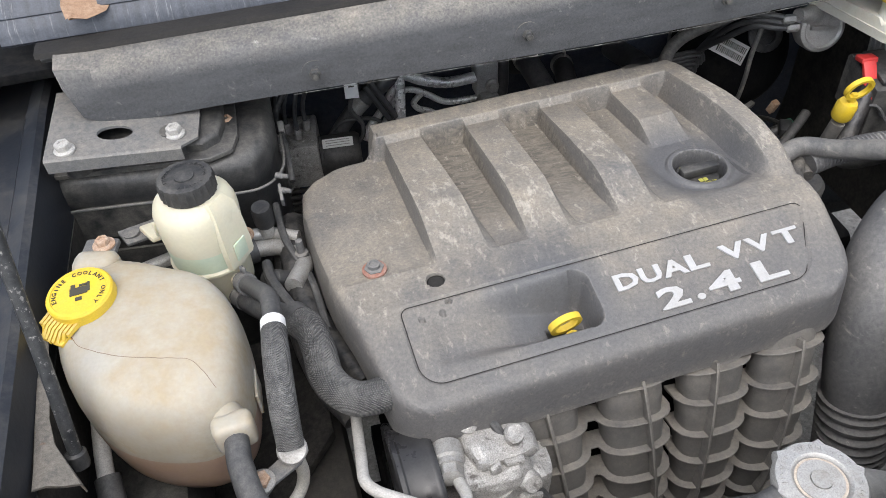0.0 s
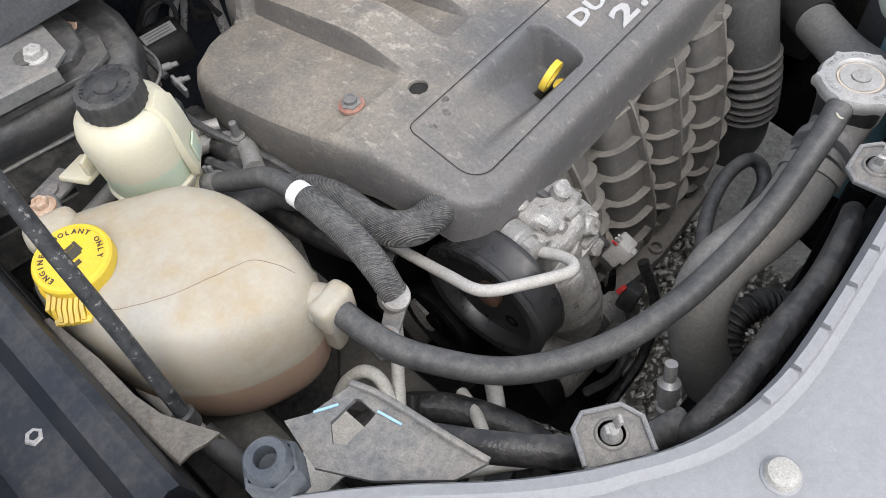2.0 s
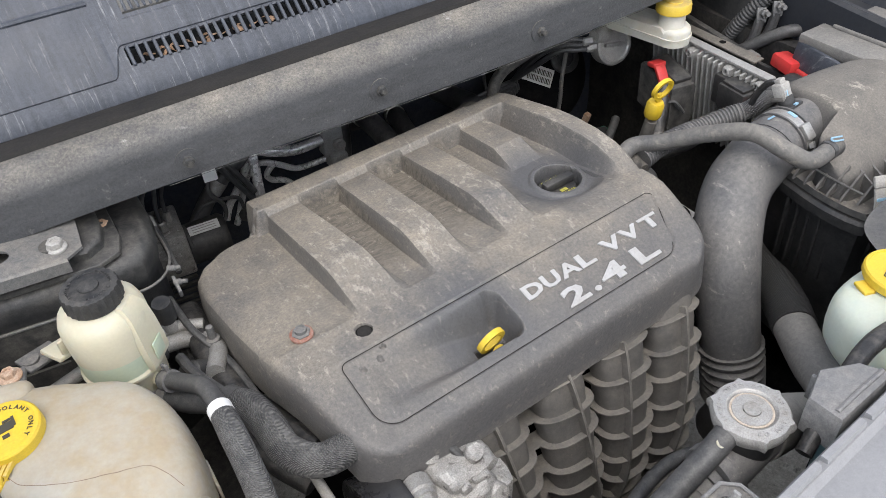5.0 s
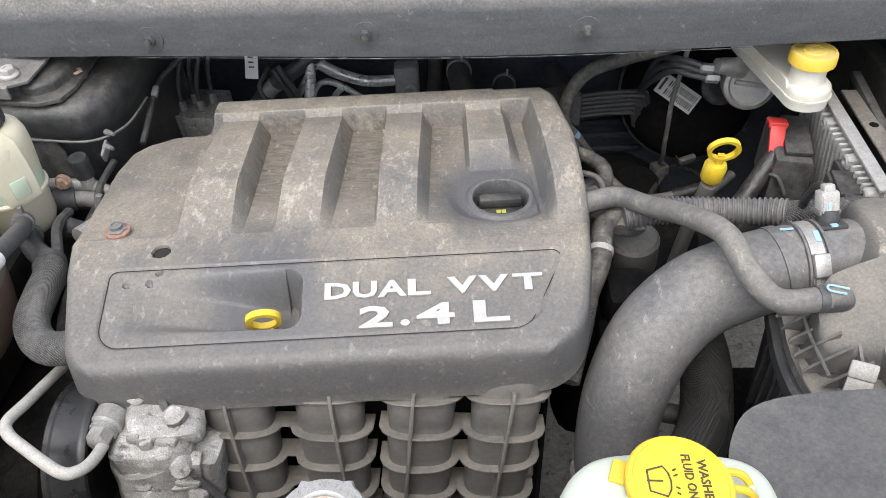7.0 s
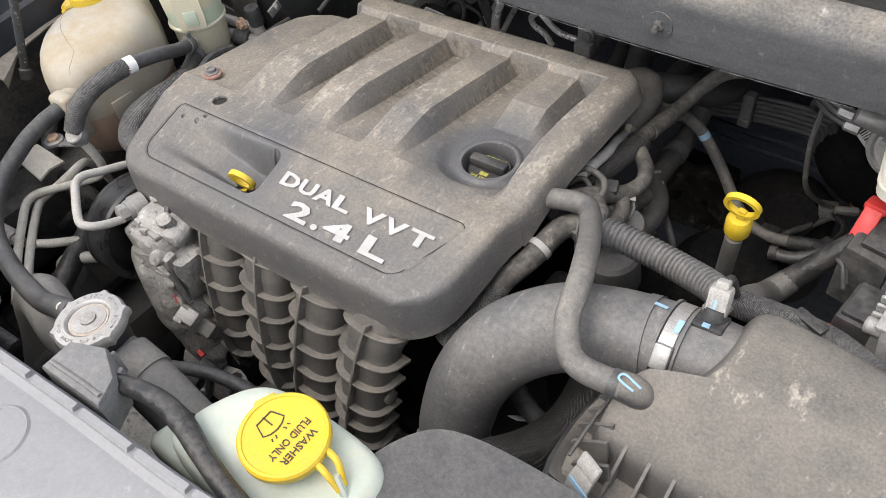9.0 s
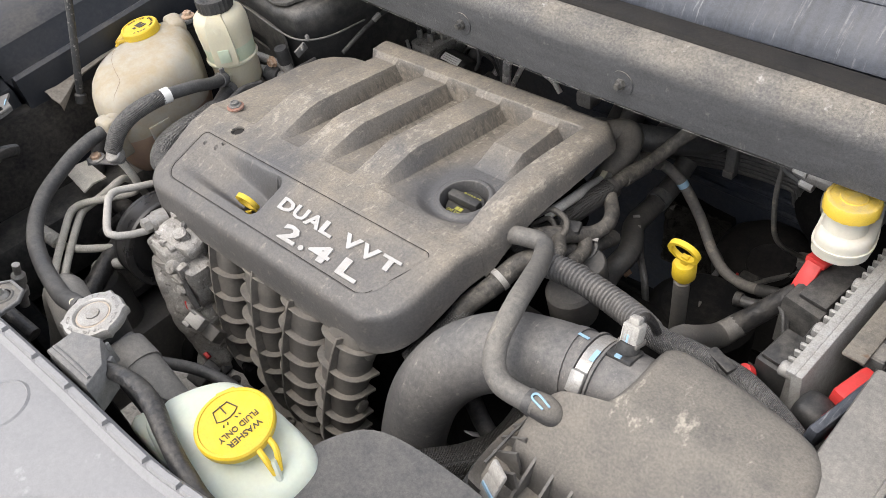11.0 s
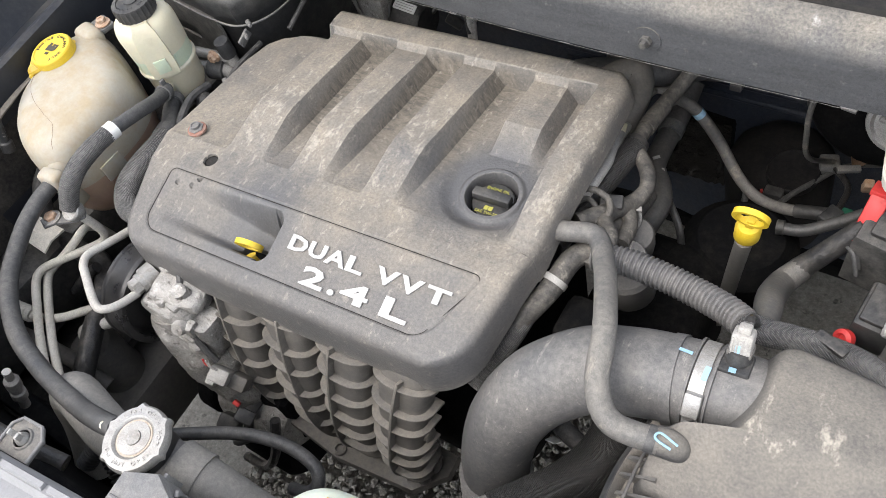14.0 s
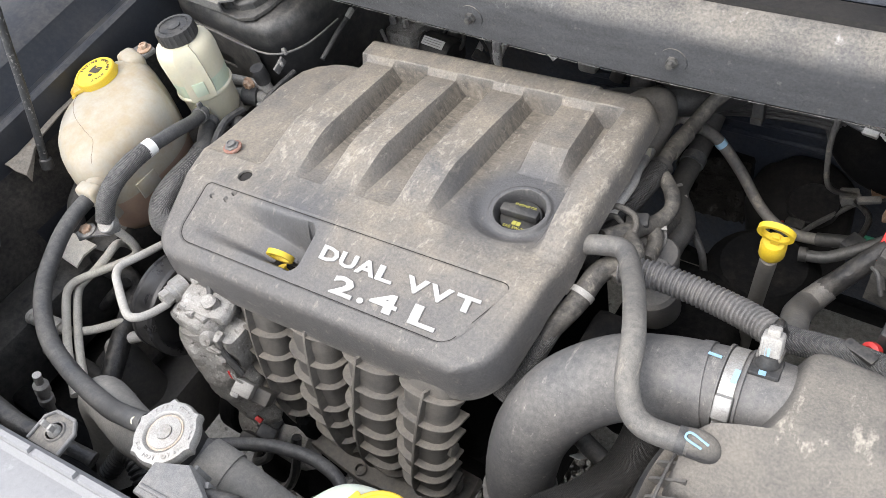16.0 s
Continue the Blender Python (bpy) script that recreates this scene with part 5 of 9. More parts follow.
for k in range(3):
    part("lead", tube([(-0.140 + 0.005 * k, -0.166, 0.772), (-0.136 + 0.005 * k, -0.168, 0.764), (-0.132 + 0.005 * k, -0.166, 0.757)], 0.0014, 6), (M_red, M_clip, M_clip)[k], plug)

comp = thing("air_compressor", (-0.17, -0.13, 0.52), "grimy aluminium compressor low in the engine bay", "compressor")
part("compressor_body", lathe([(0.05, 0), (0.055, 0.01), (0.055, 0.12), (0.048, 0.13), (0, 0.13)], (-0.22, -0.13, 0.56), (1, 0, 0), 28), M_alu, comp)
part("compressor_clutch", lathe([(0.055, 0), (0.058, 0.003), (0.058, 0.028), (0.05, 0.03), (0.0, 0.03)], (-0.225, -0.13, 0.56), (-1, 0, 0), 36), M_dark, comp)
part("compressor_plug", block((-0.15, -0.16, 0.61), (0.03, 0.03, 0.03), 0.004, (20, 30, 0)), M_black, comp)
part("red_lock", block((-0.125, -0.178, 0.675), (0.010, 0.006, 0.010), 0.001, (20, 30, 0)), M_red, comp)

# Near-black volumes added to fill the shaded gap and hide the ground.
low = thing("alternator", (-0.16, -0.12, 0.40), "near-black alternator shape and fillers for the dark gap before the engine", "alternator")
part("stator", lathe([(0.055, 0), (0.062, 0.006), (0.062, 0.09), (0.055, 0.10), (0, 0.10)], (-0.21, -0.14, 0.46), (1, 0, 0), 28), M_dark, low)
part("stay", rough(block((-0.13, -0.12, 0.58), (0.10, 0.06, 0.12), 0.012), 0.008, 40), M_dark, low)
part("gap_filler", block((-0.18, -0.03, 0.42), (0.32, 0.14, 0.30), 0.02), M_dark, low)
part("lower_plug", block((-0.165, -0.195, 0.60), (0.03, 0.022, 0.035), 0.004, (20, 20, 10)), M_black, low)
part("lower_plug", block((-0.115, -0.185, 0.655), (0.026, 0.020, 0.030), 0.004, (10, 30, 10)), M_black, low)
part("low_wire", tube([(-0.115, -0.185, 0.64), (-0.125, -0.20, 0.60), (-0.16, -0.21, 0.565), (-0.19, -0.19, 0.53)], 0.006, 8), M_rubber, low)
part("low_wire", tube([(-0.07, -0.17, 0.66), (-0.075, -0.20, 0.60), (-0.11, -0.215, 0.54), (-0.17, -0.215, 0.50)], 0.007, 8), M_tape, low)


# ---- left side: tanks, tower, rod ----
def coolant_tank():
    t = thing("coolant_tank", (-0.48, 0.03, 0.80), "yellowed white plastic coolant tank, brown coolant low in it", "coolant tank")
    plan = [(-0.567, 0.10), (-0.563, 0.035), (-0.545, -0.015), (-0.512, -0.052), (-0.470, -0.073), (-0.432, -0.077), (-0.404, -0.056), (-0.394, -0.01), (-0.398, 0.045), (-0.418, 0.085), (-0.455, 0.108), (-0.49, 0.128), (-0.535, 0.140)]
    cx, cy = -0.482, 0.030

    def ring(z, k, lift=0.0):
        pts = spline([(cx + (x - cx) * k, cy + (y - cy) * k, 0) for x, y in plan], 5, True)
        out = []
        for p in pts:
            back = max(0.0, min(1.0, (p.y + 0.08) / 0.2))
            out.append(Vector((p.x, p.y, z + lift * back)))
        return out

    body = part("tank_body", skin([ring(0.860, 1.001), ring(0.872, 1.004), ring(0.890, 1.004), ring(0.905, 0.992, 0.002), ring(0.917, 0.965, 0.005), ring(0.927, 0.915, 0.008), ring(0.934, 0.84, 0.011), ring(0.938, 0.72, 0.013), ring(0.941, 0.55, 0.014), ring(0.943, 0.3, 0.014), ring(0.9435, 0.1, 0.014)]), M_tank, t)
    part("coolant_level", skin([ring(0.776, 0.55), ring(0.780, 0.72), ring(0.790, 0.84), ring(0.808, 0.925), ring(0.826, 0.965), ring(0.842, 0.985), ring(0.852, 0.995), ring(0.860, 1.0009)]), M_fluid, t, "brown coolant showing through the tank bottom")
    # neck, shoulder ear and outlet
    c = Vector((-0.528, 0.066, 0.938))
    ax = Vector((-0.05, -0.08, 1)).normalized()
    part("neck", lathe([(0.034, -0.012), (0.031, 0.004), (0.029, 0.012)], c, ax, 28), M_tank, t)
    part("ear", block((-0.524, 0.120, 0.941), (0.044, 0.030, 0.026), 0.010, (0, 2, -12), 3), M_tank, t)
    part("ear_tongue", block((-0.522, 0.142, 0.942), (0.034, 0.030, 0.008), 0.003, (0, 2, -12)), M_bracket, t, "grey steel tab under the bolt")
    part("outlet", both(tube([(-0.428, -0.045, 0.897), (-0.413, -0.076, 0.899)], 0.0165, 20), block((-0.411, -0.082, 0.899), (0.036, 0.022, 0.034), 0.007, (0, 0, 8), 3)), M_tank, t)
    part("outlet_foot", block((-0.416, -0.073, 0.868), (0.016, 0.024, 0.056), 0.005, (0, 0, 8)), M_tank, t)
    tree = BVHTree.FromPolygons([v.co.copy() for v in body.data.vertices], [tuple(q.vertices) for q in body.data.polygons])
    crack = []
    for p in spline([(-0.541, 0.030, 0), (-0.529, 0.011, 0), (-0.496, -0.010, 0), (-0.460, -0.022, 0), (-0.436, -0.030, 0), (-0.426, -0.042, 0), (-0.418, -0.056, 0)], 6):
        hit = tree.ray_cast(Vector((p.x, p.y, 1.2)), Vector((0, 0, -1)))[0]
        if hit:
            crack.append(hit + Vector((0, 0.0010 * noise.noise(p * 90), 0.0001)))
    part("crack", tube(crack, 0.00028, 5, straight=True), M_crack, t, "fine brown crack across the tank")
    part("level_patch", block((-0.3935, -0.015, 0.862), (0.003, 0.035, 0.028), 0.001), M_tank, t)
    # yellow cap
    cap = part("tank_cap", lathe([(0.029, 0.004), (0.0335, 0.006), (0.0335, 0.010), (0.030, 0.0115), (0.0305, 0.013), (0.0305, 0.024), (0.029, 0.026), (0.026, 0.0265), (0.0255, 0.0255), (0, 0.0255)], c, ax, 44), M_yellow, t, "yellow cap with black print")
    m = Matrix.Translation(c + ax * 0.0256) @ ax.to_track_quat("Z", "Y").to_matrix().to_4x4() @ Matrix.Rotation(radians(35), 4, "Z")
    d = Vector((-0.62, -0.72, 0)).normalized()
    tip = c + ax * 0.010 + d * 0.036
    w = Vector((-d.y, d.x, 0))
    for k in range(9):
        q = tip + w * (0.0042 * (k - 4))
        part("tab_rib", skin([[q + d * u + ax * h + w * e for e in (-0.0015, 0.0015)] + [q + d * u + ax * (h - 0.004) + w * e for e in (0.0015, -0.0015)] for u, h in ((-0.012, 0.006), (0.002, 0.003), (0.012 - 0.0006 * (k - 4) ** 2, -0.004))]), M_yellow_dirty, cap)
    part("cap_tab", skin([[tip + d * u + w * a + ax * h for u, a, h in ((-0.014, -0.019, 0.003), (-0.014, 0.019, 0.003), (-0.014, 0.019, -0.004), (-0.014, -0.019, -0.004))],
                          [tip + d * u + w * a + ax * h for u, a, h in ((0.011, -0.013, -0.006), (0.011, 0.013, -0.006), (0.011, 0.013, -0.009), (0.011, -0.013, -0.009))]]), M_yellow_dirty, cap)
    part("cap_loop", tube([c + ax * 0.008 - d * 0.030 + Vector((-0.010, 0.008, 0)), c + ax * 0.010 - d * 0.044, c + ax * 0.008 - d * 0.030 + Vector((0.010, -0.008, 0))], 0.003, 8), M_yellow, cap)
    ring_text = arc_words("ENGINE COOLANT ONLY", m, 0.0205, 0.0042, 195, -13.5)
    part("print", ring_text, M_ink, cap, "black print round the cap")
    mark = both(moved(block((0, 0.001, 0.0003), (0.016, 0.009, 0.0006), 0), m), moved(block((-0.005, 0.0075, 0.0003), (0.004, 0.005, 0.0006), 0), m), moved(block((0.004, 0.0075, 0.0003), (0.007, 0.0025, 0.0006), 0), m),
                moved(block((0.009, 0.004, 0.0003), (0.0025, 0.011, 0.0006), 0), m), moved(block((0, -0.0085, 0.0003), (0.006, 0.004, 0.0006), 0), m))
    part("symbol", mark, M_ink, cap, "black warning symbol")


coolant_tank()


def steering_reservoir():
    c = Vector((-0.4215, 0.153, 0.0))
    t = thing("power_steering_reservoir", (c.x, c.y, 0.845), "yellowish translucent power steering reservoir, pale green fluid inside", "fluid reservoir")
    part("bottle", lathe([(0.0412, 0.9285), (0.0420, 0.945), (0.0425, 0.957), (0.0420, 0.967), (0.0390, 0.976), (0.0320, 0.982), (0.025, 0.984), (0.024, 0.988)], c, seg=40), M_psres, t)
    part("fluid_part", lathe([(0.0400, 0.9055), (0.0402, 0.915), (0.0412, 0.9285)], c, seg=40), M_psfluid, t, "pale green fluid behind the plastic")
    part("lower_cup", lathe([(0.020, 0.846), (0.033, 0.850), (0.0375, 0.862), (0.0385, 0.896), (0.0400, 0.899), (0.0425, 0.9005), (0.0425, 0.9035), (0.0400, 0.9055)], c, seg=40), M_psres, t)
    cap = part("reservoir_cap", lathe([(0.0265, 0.984), (0.0285, 0.986), (0.0285, 1.000), (0.0275, 1.0035), (0.021, 1.0045), (0.0205, 1.0035), (0.010, 1.0035), (0.0095, 1.0050), (0, 1.0050)], c, seg=48, knurl=0.0012), M_black, t, "black knurled cap")
    m = Matrix.Translation((c.x, c.y, 1.0045))
    part("cap_text", arc_words("POWER STEERING FLUID", m, 0.0185, 0.0035, 200, -16, depth=0.0005), M_black, cap)
    # flat strap with a window on the engine side
    s0 = c + Vector((0.030, -0.026, 0))
    side = Vector((0.62, 0.78, 0)).normalized()
    out = Vector((0.78, -0.62, 0)).normalized()
    rows = []
    for z, w, o in ((0.985, 0.011, -0.007), (0.974, 0.016, 0.001), (0.950, 0.0180, 0.0035), (0.925, 0.0190, 0.005), (0.910, 0.0185, 0.006), (0.905, 0.017, 0.005)):
        p = s0 + out * o
        rows.append([Vector((p.x, p.y, z)) + side * a * w + out * b for a, b in ((-1, 0), (1, 0), (1, -0.007), (-1, -0.007))])
    part("strap", skin(rows), M_psres, t)
    p = s0 + out * 0.0065
    part("strap_window", moved(block((0, 0, 0), (0.018, 0.002, 0.022), 0.0008), Matrix.Translation((p.x, p.y, 0.9235)) @ Matrix.Rotation(math.atan2(side.y, side.x), 4, "Z")), M_psfluid, t, "pale green window in the strap")
    part("mount_tab", both(block((-0.468, 0.180, 0.923), (0.035, 0.030, 0.006), 0.002, (0, 12, 30)), block((-0.458, 0.172, 0.935), (0.030, 0.005, 0.020), 0.002, (0, 0, 30))), M_psres, t)
    part("outlet", lathe([(0.0075, 0), (0.0075, 0.022)], (-0.402, 0.125, 0.884), (0.45, -0.75, 0.1), 16), M_psres, t)


steering_reservoir()


def clamp_at(name, at, axis, r, material=M_steel, group="hose clamps"):
    t = thing(name, at, "springy steel hose clamp round a rubber hose", "hose clamp", group)
    part("band", lathe([(r, -0.005), (r + 0.0015, -0.005), (r + 0.0015, 0.005), (r, 0.005)], at, axis, 24), material, t)
    a = Vector(axis).normalized()
    s = a.cross(Vector((0.2, 0.1, 1))).normalized().cross(a).normalized()
    for e in (-0.003, 0.003):
        p = Vector(at) + s * (r + 0.004) + a * e
        part("ear", block(p, (0.004, 0.004, 0.010), 0.001), material, t)
    return t


def steering_hose():
    t = thing("power_steering_hose", (-0.365, 0.0, 0.89), "black rubber hose with a grey braided sleeve and white collar", "hose")
    part("rubber_end", tube([(-0.396, 0.115, 0.886), (-0.380, 0.085, 0.898), (-0.366, 0.050, 0.916), (-0.364, 0.010, 0.926), (-0.364, -0.006, 0.928)], 0.0095, 16), M_rubber, t)
    part("collar", tube([(-0.364, 0.008, 0.9265), (-0.364, -0.006, 0.928)], 0.0118, 18), M_label, t, "white collar")
    part("sleeve", tube([(-0.364, -0.004, 0.928), (-0.3645, -0.030, 0.929), (-0.365, -0.060, 0.925), (-0.366, -0.085, 0.912), (-0.367, -0.104, 0.888)], [0.0118, 0.0125, 0.0125, 0.0125, 0.0118], 20), M_braid, t, "grey braided sleeve")
    clamp_at("hose_clamp", (-0.391, 0.106, 0.889), (0.4, -0.8, 0.3), 0.0105, M_bracket)
    t = thing("steering_suction_hose", (-0.38, 0.10, 0.86), "short black rubber hose below the reservoir", "hose")
    part("rubber", tube([(-0.405, 0.125, 0.862), (-0.385, 0.095, 0.862), (-0.36, 0.07, 0.868), (-0.345, 0.05, 0.874)], 0.012, 16), M_rubber, t)
    clamp_at("hose_clamp", (-0.398, 0.115, 0.862), (0.5, -0.75, 0), 0.0128, M_bracket)
    t = thing("heater_hose", (-0.31, -0.04, 0.88), "thick hose in a grey braided sleeve entering below the cover", "hose")
    part("sleeve", tube([(-0.345, 0.052, 0.874), (-0.334, 0.030, 0.880), (-0.329, -0.002, 0.884), (-0.325, -0.038, 0.880), (-0.302, -0.063, 0.876), (-0.265, -0.066, 0.882), (-0.235, -0.055, 0.885)], 0.0165, 22), M_braid, t)
    part("hose_end", tube([(-0.349, 0.060, 0.872), (-0.342, 0.046, 0.876)], 0.0172, 18), M_rubber, t)


steering_hose()


def hose_bracket():
    t = thing("hose_bracket", (-0.39, -0.11, 0.868), "zinc steel bracket with a rusty bolt holding the hose end", "bracket")
    part("plate", prism([(-0.412, -0.132), (-0.396, -0.138), (-0.386, -0.126), (-0.362, -0.112), (-0.354, -0.100), (-0.362, -0.092), (-0.374, -0.098), (-0.394, -0.112), (-0.410, -0.116)], 0.870, 0.873, 0.001), M_bracket, t)
    part("bolt_washer", lathe([(0.0125, 0), (0.0125, 0.002), (0.010, 0.003)], (-0.397, -0.122, 0.873), seg=24), M_steel, t)
    part("bolt_head", lathe([(0.0085, 0.002), (0.0085, 0.007), (0.007, 0.008), (0, 0.0075)], (-0.397, -0.122, 0.873), seg=6), M_rust, t, "rusty hexagon head")
    part("banjo", lathe([(0.012, -0.008), (0.0135, -0.004), (0.0135, 0.004), (0.012, 0.006)], (-0.367, -0.103, 0.882), (0.1, -0.5, 0.8), 20), M_steel, t)


hose_bracket()


def steel_pipes():
    t = thing("steering_pressure_pipe", (-0.29, -0.15, 0.84), "bare grey steel pressure pipe bent round to the pump", "pipe")
    part("pipe", tube([(-0.232, -0.146, 0.837), (-0.230, -0.170, 0.849), (-0.235, -0.185, 0.857), (-0.249, -0.187, 0.861), (-0.290, -0.163, 0.865), (-0.305, -0.152, 0.866), (-0.312, -0.138, 0.864), (-0.311, -0.11, 0.853), (-0.309, -0.06, 0.834), (-0.307, -0.02, 0.819)], 0.0054, 12), M_pipe, t)
    t = thing("air_conditioning_pipe", (-0.43, -0.18, 0.74), "bare grey metal pipe low beside the fan shroud", "pipe", "pipes beside the shroud")
    part("pipe", tube([(-0.366, -0.104, 0.880), (-0.3655, -0.0975, 0.855), (-0.366, -0.0935, 0.825), (-0.372, -0.098, 0.808), (-0.385, -0.110, 0.801), (-0.41, -0.137, 0.797), (-0.433, -0.162, 0.794), (-0.441, -0.176, 0.791), (-0.437, -0.190, 0.788), (-0.415, -0.214, 0.780), (-0.365, -0.253, 0.775), (-0.31, -0.290, 0.768)], 0.0060, 12), M_lowpipe, t)
    t = thing("air_conditioning_pipe", (-0.41, -0.17, 0.73), "bare grey metal pipe with a sharp bend beside the shroud", "pipe", "pipes beside the shroud")
    part("pipe", tube([(-0.440, -0.070, 0.740), (-0.428, -0.080, 0.780), (-0.416, -0.094, 0.806), (-0.410, -0.107, 0.812), (-0.411, -0.122, 0.808), (-0.422, -0.143, 0.796), (-0.435, -0.160, 0.785), (-0.438, -0.174, 0.778), (-0.420, -0.196, 0.771), (-0.366, -0.240, 0.765), (-0.307, -0.280, 0.758)], 0.0060, 12), M_lowpipe, t)
    t = thing("charging_valve", (-0.47, -0.23, 0.76), "pale crimped metal fitting on a low pipe", "fitting")
    part("fitting", tube([(-0.490, -0.235, 0.760), (-0.455, -0.230, 0.760), (-0.428, -0.227, 0.760)], 0.0105, 16, wave=(0.009, 0.0012)), M_lowpipe, t)
    part("lower_pipe", tube([(-0.430, -0.2275, 0.760), (-0.406, -0.222, 0.760), (-0.380, -0.207, 0.760), (-0.362, -0.180, 0.752), (-0.350, -0.15, 0.735)], 0.0062, 12), M_lowpipe, t)
    t = thing("low_cooler_pipe", (-0.44, -0.25, 0.70), "grey pipe running low beside the shroud", "pipe")
    part("pipe", tube([(-0.54, -0.256, 0.70), (-0.461, -0.250, 0.70), (-0.412, -0.246, 0.70), (-0.369, -0.245, 0.69), (-0.33, -0.245, 0.66)], 0.0110, 14), M_rail, t)
    t = thing("shroud_bracket", (-0.46, -0.15, 0.80), "small folded steel bracket with a hole", "bracket")
    part("tongue", skin([[Vector((x, y, z + h)) for y, z, h in ((-0.150 - 0.06 * (x + 0.50), 0.802, 0), (-0.135, 0.812 - 0.10 * abs(x + 0.485), 0), (-0.112, 0.806, 0), (-0.112, 0.803, 0), (-0.135, 0.809 - 0.10 * abs(x + 0.485), 0), (-0.150 - 0.06 * (x + 0.50), 0.799, 0))] for x in (-0.520, -0.505, -0.490, -0.475, -0.460, -0.448)]), M_lowpipe, t)
    t = thing("receiver_drier", (-0.37, -0.20, 0.62), "dull grey cylindrical drier low beside the radiator", "drier")
    part("can", lathe([(0.0, 0), (0.034, 0.002), (0.036, 0.01), (0.036, 0.11), (0.03, 0.12), (0.018, 0.124), (0.016, 0.132), (0, 0.132)], (-0.375, -0.215, 0.575), (0, 0, 1), 28), M_rail, t)
    part("drier_pipe", tube([(-0.375, -0.215, 0.70), (-0.36, -0.205, 0.735), (-0.335, -0.18, 0.735), (-0.31, -0.15, 0.72)], 0.0085, 12), M_pipe, t)
    t = thing("shroud_harness", (-0.30, -0.21, 0.66), "dark taped harness running down beside the pump", "wiring")
    part("loom", tube([(-0.54, -0.105, 0.745), (-0.468, -0.114, 0.745), (-0.430, -0.112, 0.744), (-0.400, -0.122, 0.742), (-0.372, -0.154, 0.742), (-0.347, -0.202, 0.735), (-0.333, -0.247, 0.715), (-0.33, -0.28, 0.69)], 0.0150, 16), M_tape, t)
    part("branch_conduit", tube([(-0.390, -0.128, 0.768), (-0.404, -0.138, 0.757), (-0.420, -0.152, 0.742), (-0.435, -0.165, 0.725)], 0.0075, 12), M_tape, t)


steel_pipes()


def overflow_hose():
    t = thing("overflow_hose", (-0.25, -0.27, 0.87), "long thin black rubber hose from filler neck to coolant tank", "hose")
    part("rubber", tube([(-0.410, -0.092, 0.899), (-0.408, -0.120, 0.897), (-0.396, -0.160, 0.892), (-0.357, -0.219, 0.886), (-0.293, -0.261, 0.885), (-0.217, -0.281, 0.887), (-0.13, -0.290, 0.903), (-0.066, -0.290, 0.934), (-0.030, -0.287, 0.949)], 0.0108, 16, 10), M_rubber, t)
    part("paint_dab", lathe([(0.004, 0), (0.004, 0.0005), (0, 0.0006)], (-0.043, -0.292, 0.953), (0.1, -0.4, 0.9), 10), M_psres, t, "dab of cream paint")


overflow_hose()


